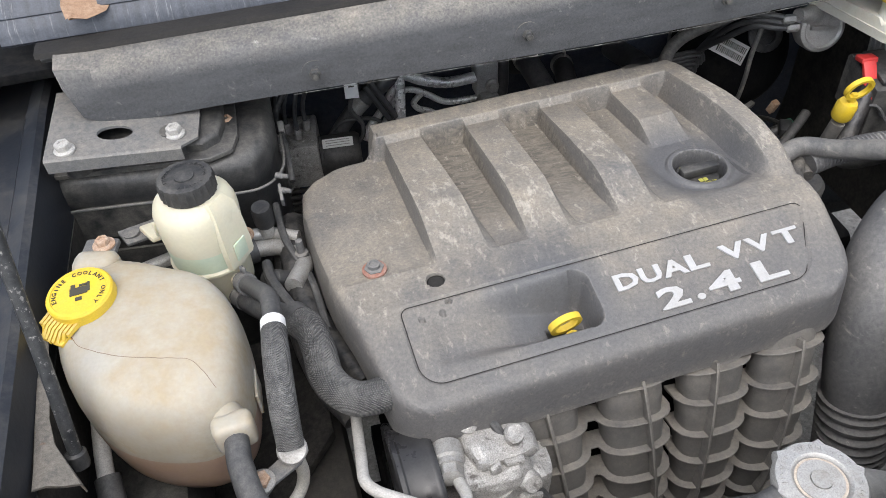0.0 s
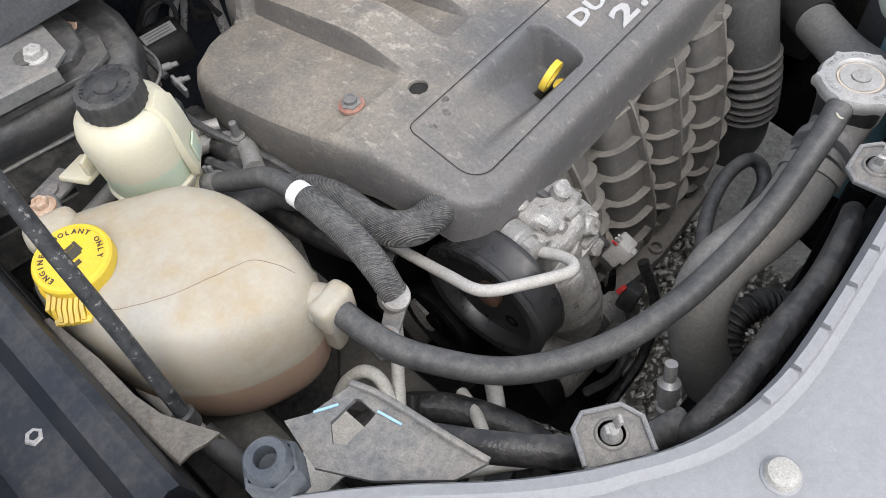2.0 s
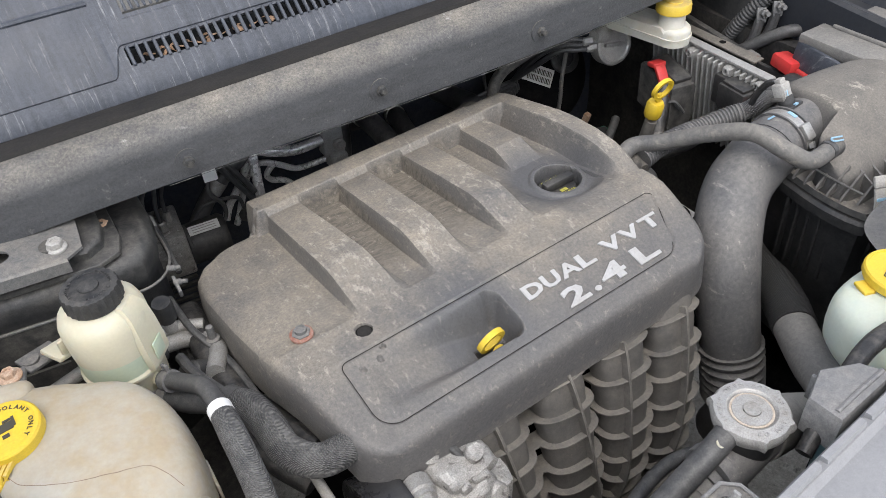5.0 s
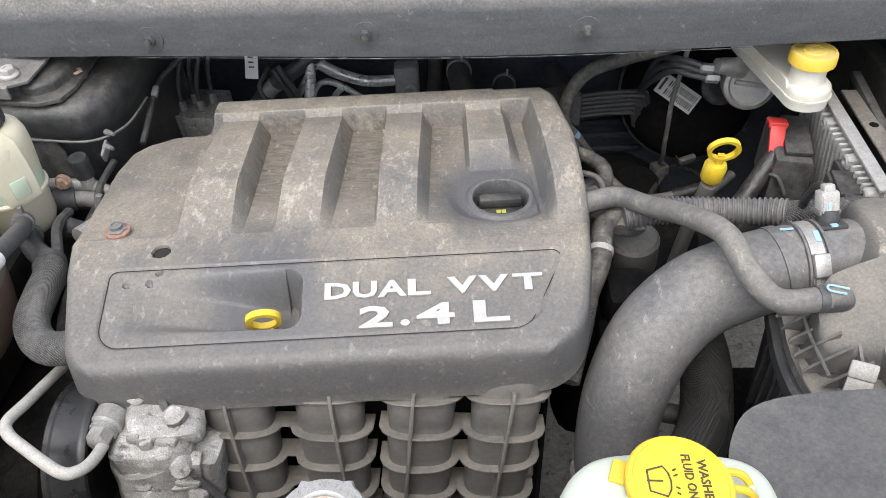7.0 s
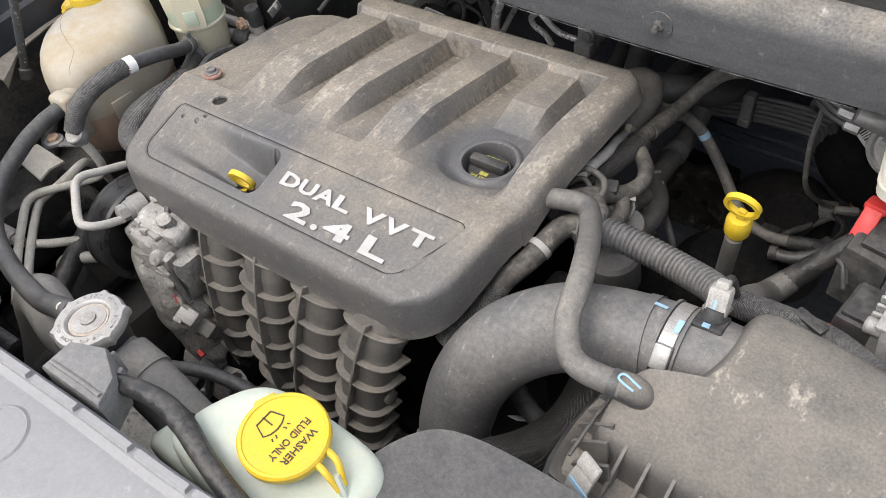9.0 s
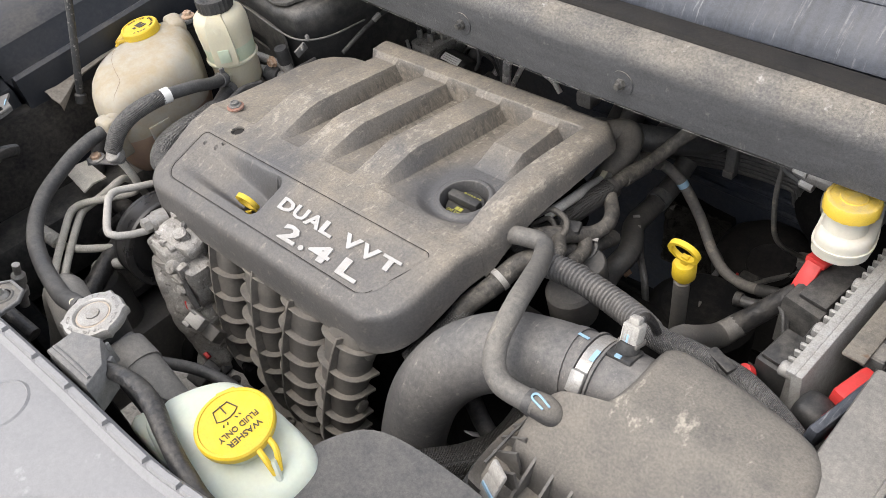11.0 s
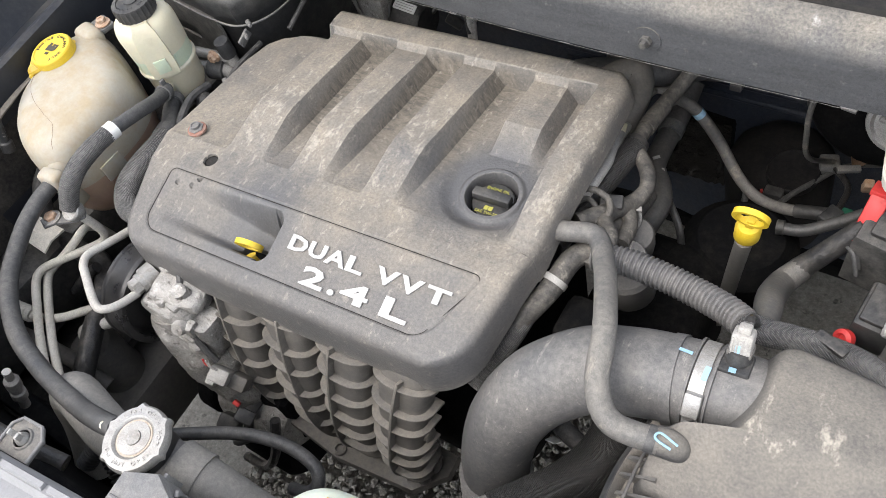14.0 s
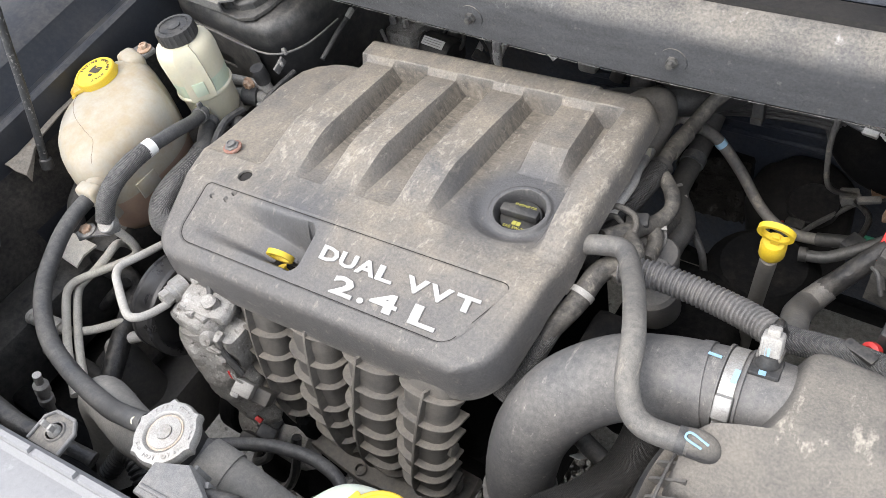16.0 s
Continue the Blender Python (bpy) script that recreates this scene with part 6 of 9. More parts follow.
def strut_tower():
    plan = [(-0.61, 0.272), (-0.50, 0.257), (-0.40, 0.243), (-0.365, 0.250), (-0.345, 0.275), (-0.335, 0.32), (-0.335, 0.52), (-0.61, 0.52)]
    rings = []
    for g, z in ((-0.004, 0.55), (-0.004, 0.895), (0.0, 0.905), (0.004, 0.918), (0.0045, 0.930), (0.002, 0.940), (-0.004, 0.9465), (-0.010, 0.949), (-0.05, 0.951)):
        rings.append([Vector((x, y, z)) for x, y in swell(plan, g)])
    setting("strut_tower", skin(rings), M_tower, "black painted steel strut tower with rounded edges", "strut tower")
    fold = [(-0.605, 0.268), (-0.50, 0.254), (-0.405, 0.242), (-0.380, 0.252), (-0.372, 0.28), (-0.372, 0.46), (-0.605, 0.46)]
    setting("tower_fold", prism(fold, 0.9525, 0.9580, 0.0015), M_tower, "folded steel flange along the front of the tower", "strut tower")
    setting("tower_step", prism([(-0.60, 0.282), (-0.50, 0.270), (-0.410, 0.258), (-0.392, 0.270), (-0.385, 0.30), (-0.385, 0.45), (-0.60, 0.45)], 0.9575, 0.972, 0.006, 3), M_tower, "raised step on the strut tower", "strut tower")
    # plate in front of the tower, its upper corner rounded, with a long slot
    outline = [(-0.612, 0.80), (-0.612, 0.885), (-0.608, 0.896), (-0.598, 0.904), (-0.560, 0.9085), (-0.44, 0.9085), (-0.405, 0.905), (-0.395, 0.890), (-0.395, 0.80)]
    slot = []
    for x, z in outline:
        slot.append((max(-0.565, min(-0.475, x)), 0.852 + (0.012 if z > 0.86 else -0.010)))
    bm = bmesh.new()
    lay = [[bm.verts.new((x, 0.247 - 0.13 * (x + 0.46) + d, z)) for x, z in ring] for d in (0.0, 0.004) for ring in (outline, slot)]
    k = len(outline)
    for j in range(k):
        n = (j + 1) % k
        for a, b in ((0, 1), (2, 3), (0, 2), (1, 3)):
            try:
                bm.faces.new((lay[a][j], lay[a][n], lay[b][n], lay[b][j]))
            except ValueError:
                pass
    bmesh.ops.remove_doubles(bm, verts=bm.verts, dist=1e-5)
    setting("tower_front", bm, M_tower, "folded black steel plate with a slot in front of the strut tower", "strut tower")
    setting("tower_seam", tube([(-0.610, 0.2655, 0.888), (-0.603, 0.264, 0.9025), (-0.585, 0.2615, 0.9085), (-0.50, 0.251, 0.9092), (-0.41, 0.239, 0.9075), (-0.358, 0.245, 0.902), (-0.331, 0.285, 0.897), (-0.328, 0.36, 0.892)], 0.0017, 8), M_bracket, "pale worn edge of the tower plate", "strut tower")
    t = thing("tower_bracket", (-0.49, 0.27, 0.97), "dusty grey steel bracket with a round hole, bolted on the tower", "bracket")
    out = [(-0.566, 0.236), (-0.43, 0.241), (-0.412, 0.255), (-0.408, 0.30), (-0.408, 0.36), (-0.562, 0.36)]
    bm = bmesh.new()
    rim = [Vector((x, y, 0)) for x, y in out]
    hole = [Vector((-0.4975 + 0.0185 * math.cos(a), 0.2745 + 0.0125 * math.sin(a), 0)) for a in (2 * math.pi * j / 24 for j in range(24))]

    def z_of(p):
        return 0.9905 - 0.13 * (p.x + 0.49) + 0.05 * (p.y - 0.27)

    dense = []
    for i in range(len(rim)):
        a, b = rim[i], rim[(i + 1) % len(rim)]
        for k in range(4):
            dense.append(a.lerp(b, k / 4))
    centre = Vector((-0.4975, 0.2745, 0))
    dense.sort(key=lambda q: math.atan2(q.y - centre.y, q.x - centre.x))
    hole.sort(key=lambda q: math.atan2(q.y - centre.y, q.x - centre.x))
    vo = [bm.verts.new((p.x, p.y, z_of(p))) for p in dense]
    vi = [bm.verts.new((p.x, p.y, z_of(p))) for p in hole]
    for j in range(24):
        bm.faces.new((vo[j], vo[(j + 1) % 24], vi[(j + 1) % 24], vi[j]))
    ext = bmesh.ops.extrude_face_region(bm, geom=list(bm.faces))
    for v in ext["geom"]:
        if isinstance(v, bmesh.types.BMVert):
            v.co.z -= 0.003
    part("plate", bm, M_bracket, t)
    part("front_flange", skin([[Vector((x, y, z_of(Vector((x, y, 0))) - d)) + Vector((0, o, 0)) for o, d in ((0, 0.0), (-0.003, 0.002), (-0.003, 0.016), (0, 0.016))] for x, y in ((-0.566, 0.236), (-0.50, 0.2385), (-0.43, 0.241))]), M_bracket, t)
    for p in ((-0.546, 0.250, 0.996), (-0.435, 0.263, 0.983)):
        hex_bolt("tower_bolt", p, (0, -0.05, 1), 0.0085, M_clip, 1.3, "tower bolts", "pale zinc flange bolt with a rusty socket on the tower bracket")
    for x, y in ((-0.545, 0.243), (-0.44, 0.247)):
        s = thing("bracket_spacer", (x, y, 0.955), "black steel spacer below the tower bracket", "spacer", "bracket spacers")
        part("spacer", lathe([(0.014, 0), (0.014, 0.010), (0.012, 0.028)], (x, y + 0.022, 0.958), seg=18), M_tower, s)
    hex_bolt("tower_stud", (-0.385, 0.315, 0.948), (0, 0, 1), 0.009, M_rust, 1.4, "", "rusty strut mounting nut beside the cowl beam")


strut_tower()


def tower_side():
    """Pipes, clip and rusty bolt in front of the tower."""
    t = thing("brake_line_clip", (-0.345, 0.205, 0.905), "pale clip holding small lines on the strut tower", "clip")
    for k, z in enumerate((0.900, 0.911)):
        part("stud", lathe([(0.0038, 0), (0.0038, 0.008), (0.0026, 0.009), (0.0026, 0.015), (0, 0.016)], (-0.340, 0.236 + 0.014 * k, z), (0.8, -0.5, 0.1), 12), M_bracket, t)
    part("strip", block((-0.339, 0.232, 0.896), (0.004, 0.024, 0.014), 0.0015, (20, 0, 0)), M_bracket, t)
    hex_bolt("panel_bolt", (-0.388, 0.203, 0.873), (0.1, -1, 0.1), 0.0075, M_rust, 1.3, "", "rusty bolt in the folded panel")
    t = thing("valve_cap", (-0.364, 0.219, 0.868), "black service cap on an aluminium pipe", "valve cap")
    part("cap", lathe([(0.011, 0), (0.012, 0.003), (0.012, 0.024), (0.0105, 0.028), (0.004, 0.0285), (0, 0.027)], (-0.364, 0.212, 0.875), (0, -0.1, 1), 20, knurl=0.0006), M_black, t)
    part("valve_neck", lathe([(0.007, 0), (0.009, 0.004), (0.008, 0.02)], (-0.364, 0.213, 0.856), (0, -0.1, 1), 14), M_clip, t)
    t = thing("coolant_metal_pipe", (-0.40, 0.19, 0.84), "bright metal coolant pipe with a rubber joint", "pipe")
    part("pipe", tube([(-0.50, 0.160, 0.858), (-0.44, 0.185, 0.852), (-0.38, 0.205, 0.845), (-0.345, 0.195, 0.845), (-0.33, 0.16, 0.85), (-0.345, 0.12, 0.856)], 0.0105, 16), M_steel, t)
    part("upper_pipe", tube([(-0.52, 0.170, 0.876), (-0.44, 0.200, 0.870), (-0.37, 0.215, 0.858), (-0.33, 0.20, 0.855)], 0.0075, 14), M_steel, t)
    part("rubber_joint", tube([(-0.405, 0.197, 0.848), (-0.382, 0.204, 0.846)], 0.0155, 18), M_rubber, t)
    t = thing("reservoir_stay", (-0.49, 0.19, 0.91), "small black steel stay with a hole", "bracket")
    part("stay", both(block((-0.493, 0.195, 0.912), (0.04, 0.028, 0.004), 0.001, (0, 8, 25)), lathe([(0.005, 0), (0.009, 0), (0.009, 0.005), (0.005, 0.005)], (-0.502, 0.192, 0.913), seg=18)), M_bracket, t)
    hex_bolt("tank_bolt", (-0.517, 0.144, 0.9462), (0, 0, 1), 0.007, M_rust, 1.6, "", "rusty bolt on the coolant tank ear")


tower_side()


def prop_rod():
    t = thing("hood_prop_rod", (-0.545, -0.062, 0.895), "worn black steel hood prop rod standing in its socket", "prop rod")
    part("rod", tube([(-0.5455, -0.066, 0.895), (-0.541, -0.035, 0.985), (-0.537, 0.000, 1.090), (-0.520, 0.10, 1.40), (-0.50, 0.20, 1.70)], 0.0058, 12, 4), M_rod, t)
    part("clip", lathe([(0.009, 0), (0.009, 0.014), (0.007, 0.016)], (-0.546, -0.068, 0.885), (0.03, 0.3, 1), 14), M_black, t)
    t = thing("rail_flange", (-0.555, -0.08, 0.88), "dusty folded steel flange at the end of the inner rail", "bracket")
    rows = []
    for y, x0, x1, z, roll in ((0.06, -0.574, -0.569, 0.930, 0.0), (0.0, -0.573, -0.562, 0.927, 0.0), (-0.04, -0.572, -0.561, 0.922, 0.001), (-0.065, -0.571, -0.556, 0.919, 0.003), (-0.085, -0.570, -0.546, 0.917, 0.007), (-0.106, -0.568, -0.536, 0.919, 0.013)):
        top = [Vector((x0, y, z)), Vector((x0 + (x1 - x0) * 0.35, y, z + 0.001)), Vector((x0 + (x1 - x0) * 0.7, y, z - roll * 0.35)), Vector((x1, y + roll * 0.4, z - roll * 1.1)), Vector((x1 + roll * 0.1, y + roll * 0.4, z - roll * 2.0))]
        rows.append(top + [q + Vector((-0.0015, 0, -0.0025)) for q in reversed(top)])
    part("flange", skin(rows), M_flange, t)
    hex_bolt("fender_bolt", (-0.625, -0.022, 0.926), (0, 0, 1), 0.0075, M_steel, 1.5, "", "shiny flange bolt on the blue fender rail")
    t = thing("headlamp_hose", (-0.54, -0.06, 0.78), "dark rubber hose end below the coolant tank", "hose")
    part("pipe", tube([(-0.552, 0.02, 0.84), (-0.548, -0.02, 0.835), (-0.545, -0.05, 0.825)], 0.008, 12), M_pipe, t)
    part("rubber", tube([(-0.545, -0.045, 0.826), (-0.54, -0.075, 0.81), (-0.535, -0.10, 0.77)], 0.012, 12), M_rubber, t)


prop_rod()


# ---- front: radiator neck, hoses, washer bottle ----
def radiator_cap():
    c = Vector((-0.001, -0.286, 0.0))
    n = thing("filler_neck", (c.x, c.y, 0.90), "black radiator filler neck under a weathered aluminium pressure cap", "filler neck")
    t = part("pressure_cap", lathe([(0.029, 0.946), (0.0315, 0.947), (0.0325, 0.951), (0.0325, 0.955), (0.0305, 0.9585), (0.021, 0.9600), (0.0195, 0.9590), (0.0185, 0.9570), (0.0165, 0.9568), (0.016, 0.9585), (0.0075, 0.9590), (0.007, 0.9575), (0, 0.9575)], c, seg=96, lobes=6), M_cap, n, "weathered aluminium cap")
    part("rust_ring", lathe([(0.0168, 0.9572), (0.0180, 0.9573), (0.0180, 0.9578), (0.0168, 0.9578)], c, seg=40), M_rustpale, t, "faintly rusty ring")
    part("center_disc", lathe([(0.0072, 0.957), (0.0072, 0.9604), (0, 0.9606)], c, seg=24), M_steel, t)
    m = Matrix.Translation((c.x, c.y, 0.9593))
    part("lettering", both(arc_words("NEVER OPEN HOT", m, 0.0235, 0.0042, 165, -11.5, depth=0.0006), arc_words("DO NOT OPEN", m, 0.0275, 0.0042, 235, 11.5, True, depth=0.0006)), M_cap, t, "raised lettering round the rim")
    part("neck", lathe([(0.022, 0.893), (0.024, 0.905), (0.026, 0.93), (0.028, 0.940), (0.028, 0.946)], c, seg=32), M_black, n)
    part("crosspiece", tube([(-0.050, -0.292, 0.900), (0.0, -0.288, 0.912), (0.040, -0.283, 0.905)], 0.0235, 24), M_duct, n)
    part("nipple", tube([(-0.005, -0.286, 0.938), (-0.035, -0.288, 0.947)], 0.0062, 12), M_black, n)
    for p, a in (((0.030, -0.284, 0.906), (1, 0.05, -0.30)), ((-0.040, -0.291, 0.909), (-1, -0.05, -0.1))):
        part("collar", lathe([(0.0235, -0.006), (0.0258, -0.005), (0.0258, 0.005), (0.0235, 0.006)], p, a, 30), M_duct, n)


radiator_cap()


def radiator_hoses():
    t = thing("upper_radiator_hose", (0.16, -0.18, 0.76), "thick grey rubber hose, the far length in a black woven sleeve", "hose")
    part("rubber", tube([(0.022, -0.2845, 0.9085), (0.055, -0.2835, 0.895), (0.095, -0.2835, 0.868), (0.140, -0.281, 0.833), (0.182, -0.274, 0.803), (0.217, -0.258, 0.784), (0.243, -0.212, 0.774), (0.272, -0.165, 0.772), (0.292, -0.138, 0.770)], 0.0250, 26, wave=(0.004, 0.00006)), M_hose, t)
    part("woven_sleeve", tube([(0.277, -0.158, 0.772), (0.302, -0.126, 0.768), (0.326, -0.090, 0.761), (0.342, -0.045, 0.757), (0.346, 0.000, 0.776), (0.335, 0.05, 0.80)], [0.0268, 0.0272, 0.0272, 0.0268, 0.0265, 0.0265], 26), M_braid_dark, t, "black woven sleeve")
    part("tag_hose", tube([(0.2258, 0.0040, 0.7320), (0.2858, -0.0260, 0.7240), (0.3558, -0.0460, 0.7270)], 0.011, 14), M_rubber, t)
    tag = Matrix.Translation((0.284, -0.036, 0.716)) @ Matrix.Rotation(radians(-12), 4, "Y") @ Matrix.Rotation(radians(38), 4, "X")
    label = part("paper_tag", moved(block((0, 0, 0), (0.0135, 0.0012, 0.042), 0), tag), M_label, t, "white printed tag round a thin hose")
    for k in range(6):
        part("print", moved(block((0.001 * (k % 2), -0.0009, -0.016 + 0.0062 * k), (0.008 - 0.002 * (k % 3), 0.0008, 0.0028), 0), tag), M_ink, label)
    part("hose_end", tube([(0.020, -0.2845, 0.909), (0.048, -0.283, 0.899)], 0.0268, 26), M_hose, t)
    t = thing("lower_coolant_hose", (-0.03, -0.22, 0.73), "thin dark rubber hose looping below the filler neck", "hose")
    part("rubber", tube([(-0.155, -0.275, 0.745), (-0.120, -0.256, 0.750), (-0.046, -0.217, 0.752), (0.014, -0.200, 0.750), (0.058, -0.202, 0.745), (0.071, -0.215, 0.735), (0.060, -0.229, 0.722), (0.030, -0.232, 0.70)], 0.0080, 14), M_rubber, t)
    t = thing("radiator_inlet_hose", (-0.10, -0.28, 0.70), "thick ribbed black rubber hose curving down to the radiator", "hose")
    path = [(-0.024, -0.290, 0.902), (-0.042, -0.291, 0.893), (-0.087, -0.294, 0.879), (-0.125, -0.289, 0.873), (-0.162, -0.282, 0.871), (-0.183, -0.282, 0.861), (-0.195, -0.286, 0.842), (-0.200, -0.297, 0.802), (-0.199, -0.314, 0.765), (-0.197, -0.335, 0.73)]
    part("rubber", tube(path, 0.0243, 26, wave=(0.004, 0.00006)), M_hose, t)
    part("hose_end", tube([(-0.030, -0.290, 0.899), (-0.056, -0.2925, 0.888)], 0.0266, 26), M_hose, t)


radiator_hoses()


def washer_bottle():
    t = thing("washer_bottle", (0.23, -0.26, 0.62), "milky green translucent washer fluid bottle", "washer bottle")
    plan = [(0.152, -0.318), (0.146, -0.290), (0.160, -0.252), (0.180, -0.232), (0.215, -0.224), (0.275, -0.222), (0.302, -0.230), (0.312, -0.252), (0.312, -0.300), (0.298, -0.322), (0.22, -0.326)]
    cx, cy = 0.23, -0.275

    def ring(z, k):
        return [Vector((cx + (p.x - cx) * k, cy + (p.y - cy) * k, z - 0.10 * (p.x - 0.20) * (1 if z > 0.9 else 0))) for p in spline([(x, y, 0) for x, y in plan], 5, True)]

    part("bottle_shelf", prism([(0.108, -0.318), (0.112, -0.298), (0.140, -0.284), (0.175, -0.282), (0.18, -0.325), (0.115, -0.326)], 0.886, 0.917, 0.008, 3), M_washer, t)
    part("bottle_body", skin([ring(0.880, 0.55), ring(0.884, 0.78), ring(0.890, 0.90), ring(0.8995, 0.975), ring(0.9105, 1.0), ring(0.925, 1.0), ring(0.935, 0.985), ring(0.943, 0.94), ring(0.948, 0.86), ring(0.951, 0.7), ring(0.952, 0.3)]), M_washer, t)
    part("lower_tank", lathe([(0.030, 0.56), (0.034, 0.60), (0.034, 0.84), (0.031, 0.872), (0.027, 0.890)], (0.272, -0.272, 0), seg=28), M_teal, t, "lower tank darkened by blue fluid")
    c = Vector((0.233, -0.263, 0.948))
    ax = Vector((0.08, -0.02, 1)).normalized()
    part("filler", lathe([(0.030, -0.008), (0.029, 0.008)], c, ax, 28), M_washer, t)
    cap = part("washer_cap", lathe([(0.030, 0.006), (0.0345, 0.007), (0.036, 0.010), (0.036, 0.016), (0.0345, 0.018), (0.032, 0.0182), (0.0315, 0.0172), (0, 0.0172)], c, ax, 44), M_yellow, t, "yellow snap cap")
    m = Matrix.Translation(c + ax * 0.0173) @ Vector((0, 0, 1)).rotation_difference(ax).to_matrix().to_4x4() @ Matrix.Rotation(radians(-90), 4, "Z")
    part("print", both(words("WASHER", m @ Matrix.Translation((0.0, 0.0135, 0)), 0.0062), words("FLUID ONLY", m @ Matrix.Translation((0.0, 0.0035, 0)), 0.0062, squeeze=0.85)), M_ink, cap, "dark printed words")
    def line(*pts):
        return moved(tube([(x, y, 0.0004) for x, y in pts], 0.0006, 6, straight=True), m)

    part("screen_mark", both(line((-0.0075, -0.0215), (-0.011, -0.0105), (-0.006, -0.0075), (0.0, -0.0065), (0.006, -0.0075), (0.011, -0.0105), (0.0075, -0.0215), (-0.0075, -0.0215)), line((0.0, -0.0225), (0.0, -0.012))), M_ink, cap, "dark windscreen symbol")
    for dx in (-0.004, 0.004):
        part("spray_mark", both(line((dx, -0.004), (dx * 1.3, -0.0015)), line((dx * 2.0, -0.004), (dx * 2.3, -0.002))), M_ink, cap)
    part("finger_tab", moved(block((0.0, 0.038, 0.008), (0.018, 0.012, 0.004), 0.0015), Matrix.Translation(c) @ Matrix.Rotation(radians(70), 4, "Z")), M_yellow, cap)
    for w in (-0.006, 0.006):
        part("strap", tube([c + Vector((0.030, 0.006 + w, 0.010)), c + Vector((0.046, 0.004 + w, 0.008)), c + Vector((0.056, 0.000 + w * 0.4, -0.006))], 0.0028, 8), M_yellow, cap)
    part("strap_stub", tube([c + Vector((0.050, 0.002, 0.004)), c + Vector((0.060, -0.002, -0.012)), c + Vector((0.064, -0.004, -0.024))], 0.0035, 8), M_washer, t)


washer_bottle()


def front_things():
    t = thing("front_harness", (-0.3, -0.34, 0.93), "taped black wiring harness along the radiator panel", "wiring")
    part("loom", tube([(-0.455, -0.205, 0.915), (-0.444, -0.225, 0.926), (-0.424, -0.258, 0.930), (-0.394, -0.297, 0.930), (-0.363, -0.325, 0.926), (-0.321, -0.340, 0.916)], 0.0115, 12, flat=0.8), M_tape, t)
    part("riser_loom", tube([(-0.335, -0.342, 0.905), (-0.316, -0.352, 0.930), (-0.267, -0.354, 0.934), (-0.215, -0.354, 0.934), (-0.172, -0.354, 0.932), (-0.12, -0.347, 0.925), (-0.085, -0.340, 0.91)], [0.009, 0.0115, 0.011, 0.011, 0.0105, 0.010, 0.009], 14), M_tape, t)
    t = thing("side_harness", (0.17, -0.31, 0.95), "wrapped black wiring harness lying over the washer bottle", "wiring")
    part("loom", tube([(0.015, -0.330, 0.935), (0.057, -0.318, 0.955), (0.117, -0.303, 0.966), (0.160, -0.303, 0.968), (0.20, -0.312, 0.968), (0.245, -0.320, 0.966), (0.30, -0.322, 0.962), (0.42, -0.30, 0.95)], [0.0072, 0.0080, 0.0085, 0.0098, 0.0085, 0.0085, 0.0085, 0.0085], 12), M_tape, t)
    part("tape_end", tube([(0.155, -0.303, 0.960), (0.15, -0.294, 0.945), (0.152, -0.292, 0.925)], [0.008, 0.006, 0.003], 10), M_tape, t)
    for p, turn in (((-0.092, -0.340, 0.970), 5), ((-0.378, -0.318, 0.966), -35)):
        t = thing("panel_clip", p, "grey plastic tab with a metal push clip on the panel edge", "clip", "panel clips")
        m = pose(*p, 0, 0, turn)
        part("tab", moved(prism([(-0.022, -0.017), (0.022, -0.017), (0.022, 0.006), (0.012, 0.017), (-0.014, 0.017), (-0.022, 0.008)], -0.003, 0.0, 0.001), m), M_bracket, t)
        part("tab_rim", moved(tube([(-0.0215, -0.016, 0.001), (-0.0215, 0.008, 0.001), (-0.0135, 0.0165, 0.001), (0.0115, 0.0165, 0.001), (0.0215, 0.006, 0.001), (0.0215, -0.016, 0.001)], 0.0018, 8, straight=True), m), M_wedge, t)
        part("boss", lathe([(0.011, 0), (0.010, 0.0015), (0.0085, 0.002), (0.0085, 0)], Vector(p), seg=20), M_bracket, t)
        part("stem", lathe([(0.007, 0), (0.0055, 0.005), (0.004, 0.008)], Vector(p), seg=14), M_steel, t)
        for e in (-1, 1):
            part("prong", block(Vector(p) + Vector((0.004 * e, 0, 0.009)), (0.003, 0.006, 0.014), 0.001, (0, 14 * e, turn)), M_steel, t)
    t = thing("panel_wedge", (0.055, -0.325, 0.975), "pale grey plastic block at the panel edge behind the cap", "panel block")
    part("wedge", prism([(0.030, -0.342), (0.105, -0.336), (0.092, -0.312), (0.060, -0.298), (0.028, -0.312)], 0.94, 0.980, 0.004), M_wedge, t)
    part("top_ridge", tube([(0.034, -0.334, 0.9800), (0.068, -0.331, 0.9803), (0.098, -0.329, 0.9800)], 0.0022, 8), M_wedge, t)
    part("side_rib", block((0.060, -0.2975, 0.955), (0.004, 0.006, 0.028), 0.001, (0, 0, 5)), M_wedge, t)
    part("side_rib", block((0.080, -0.3035, 0.955), (0.004, 0.006, 0.028), 0.001, (0, 0, 30)), M_wedge, t)
    t = thing("panel_rivet", (-0.342, -0.404, 0.981), "white plastic push rivet in the radiator panel", "rivet")
    part("rivet_head", lathe([(0.0100, 0), (0.0100, 0.004), (0.0085, 0.007), (0.005, 0.008), (0, 0.008)], (-0.342, -0.404, 0.980), seg=24), M_rivet, t)
    part("rivet_base", lathe([(0.0115, 0), (0.0115, 0.003), (0.0100, 0.004)], (-0.342, -0.404, 0.979), seg=24), M_support, t)
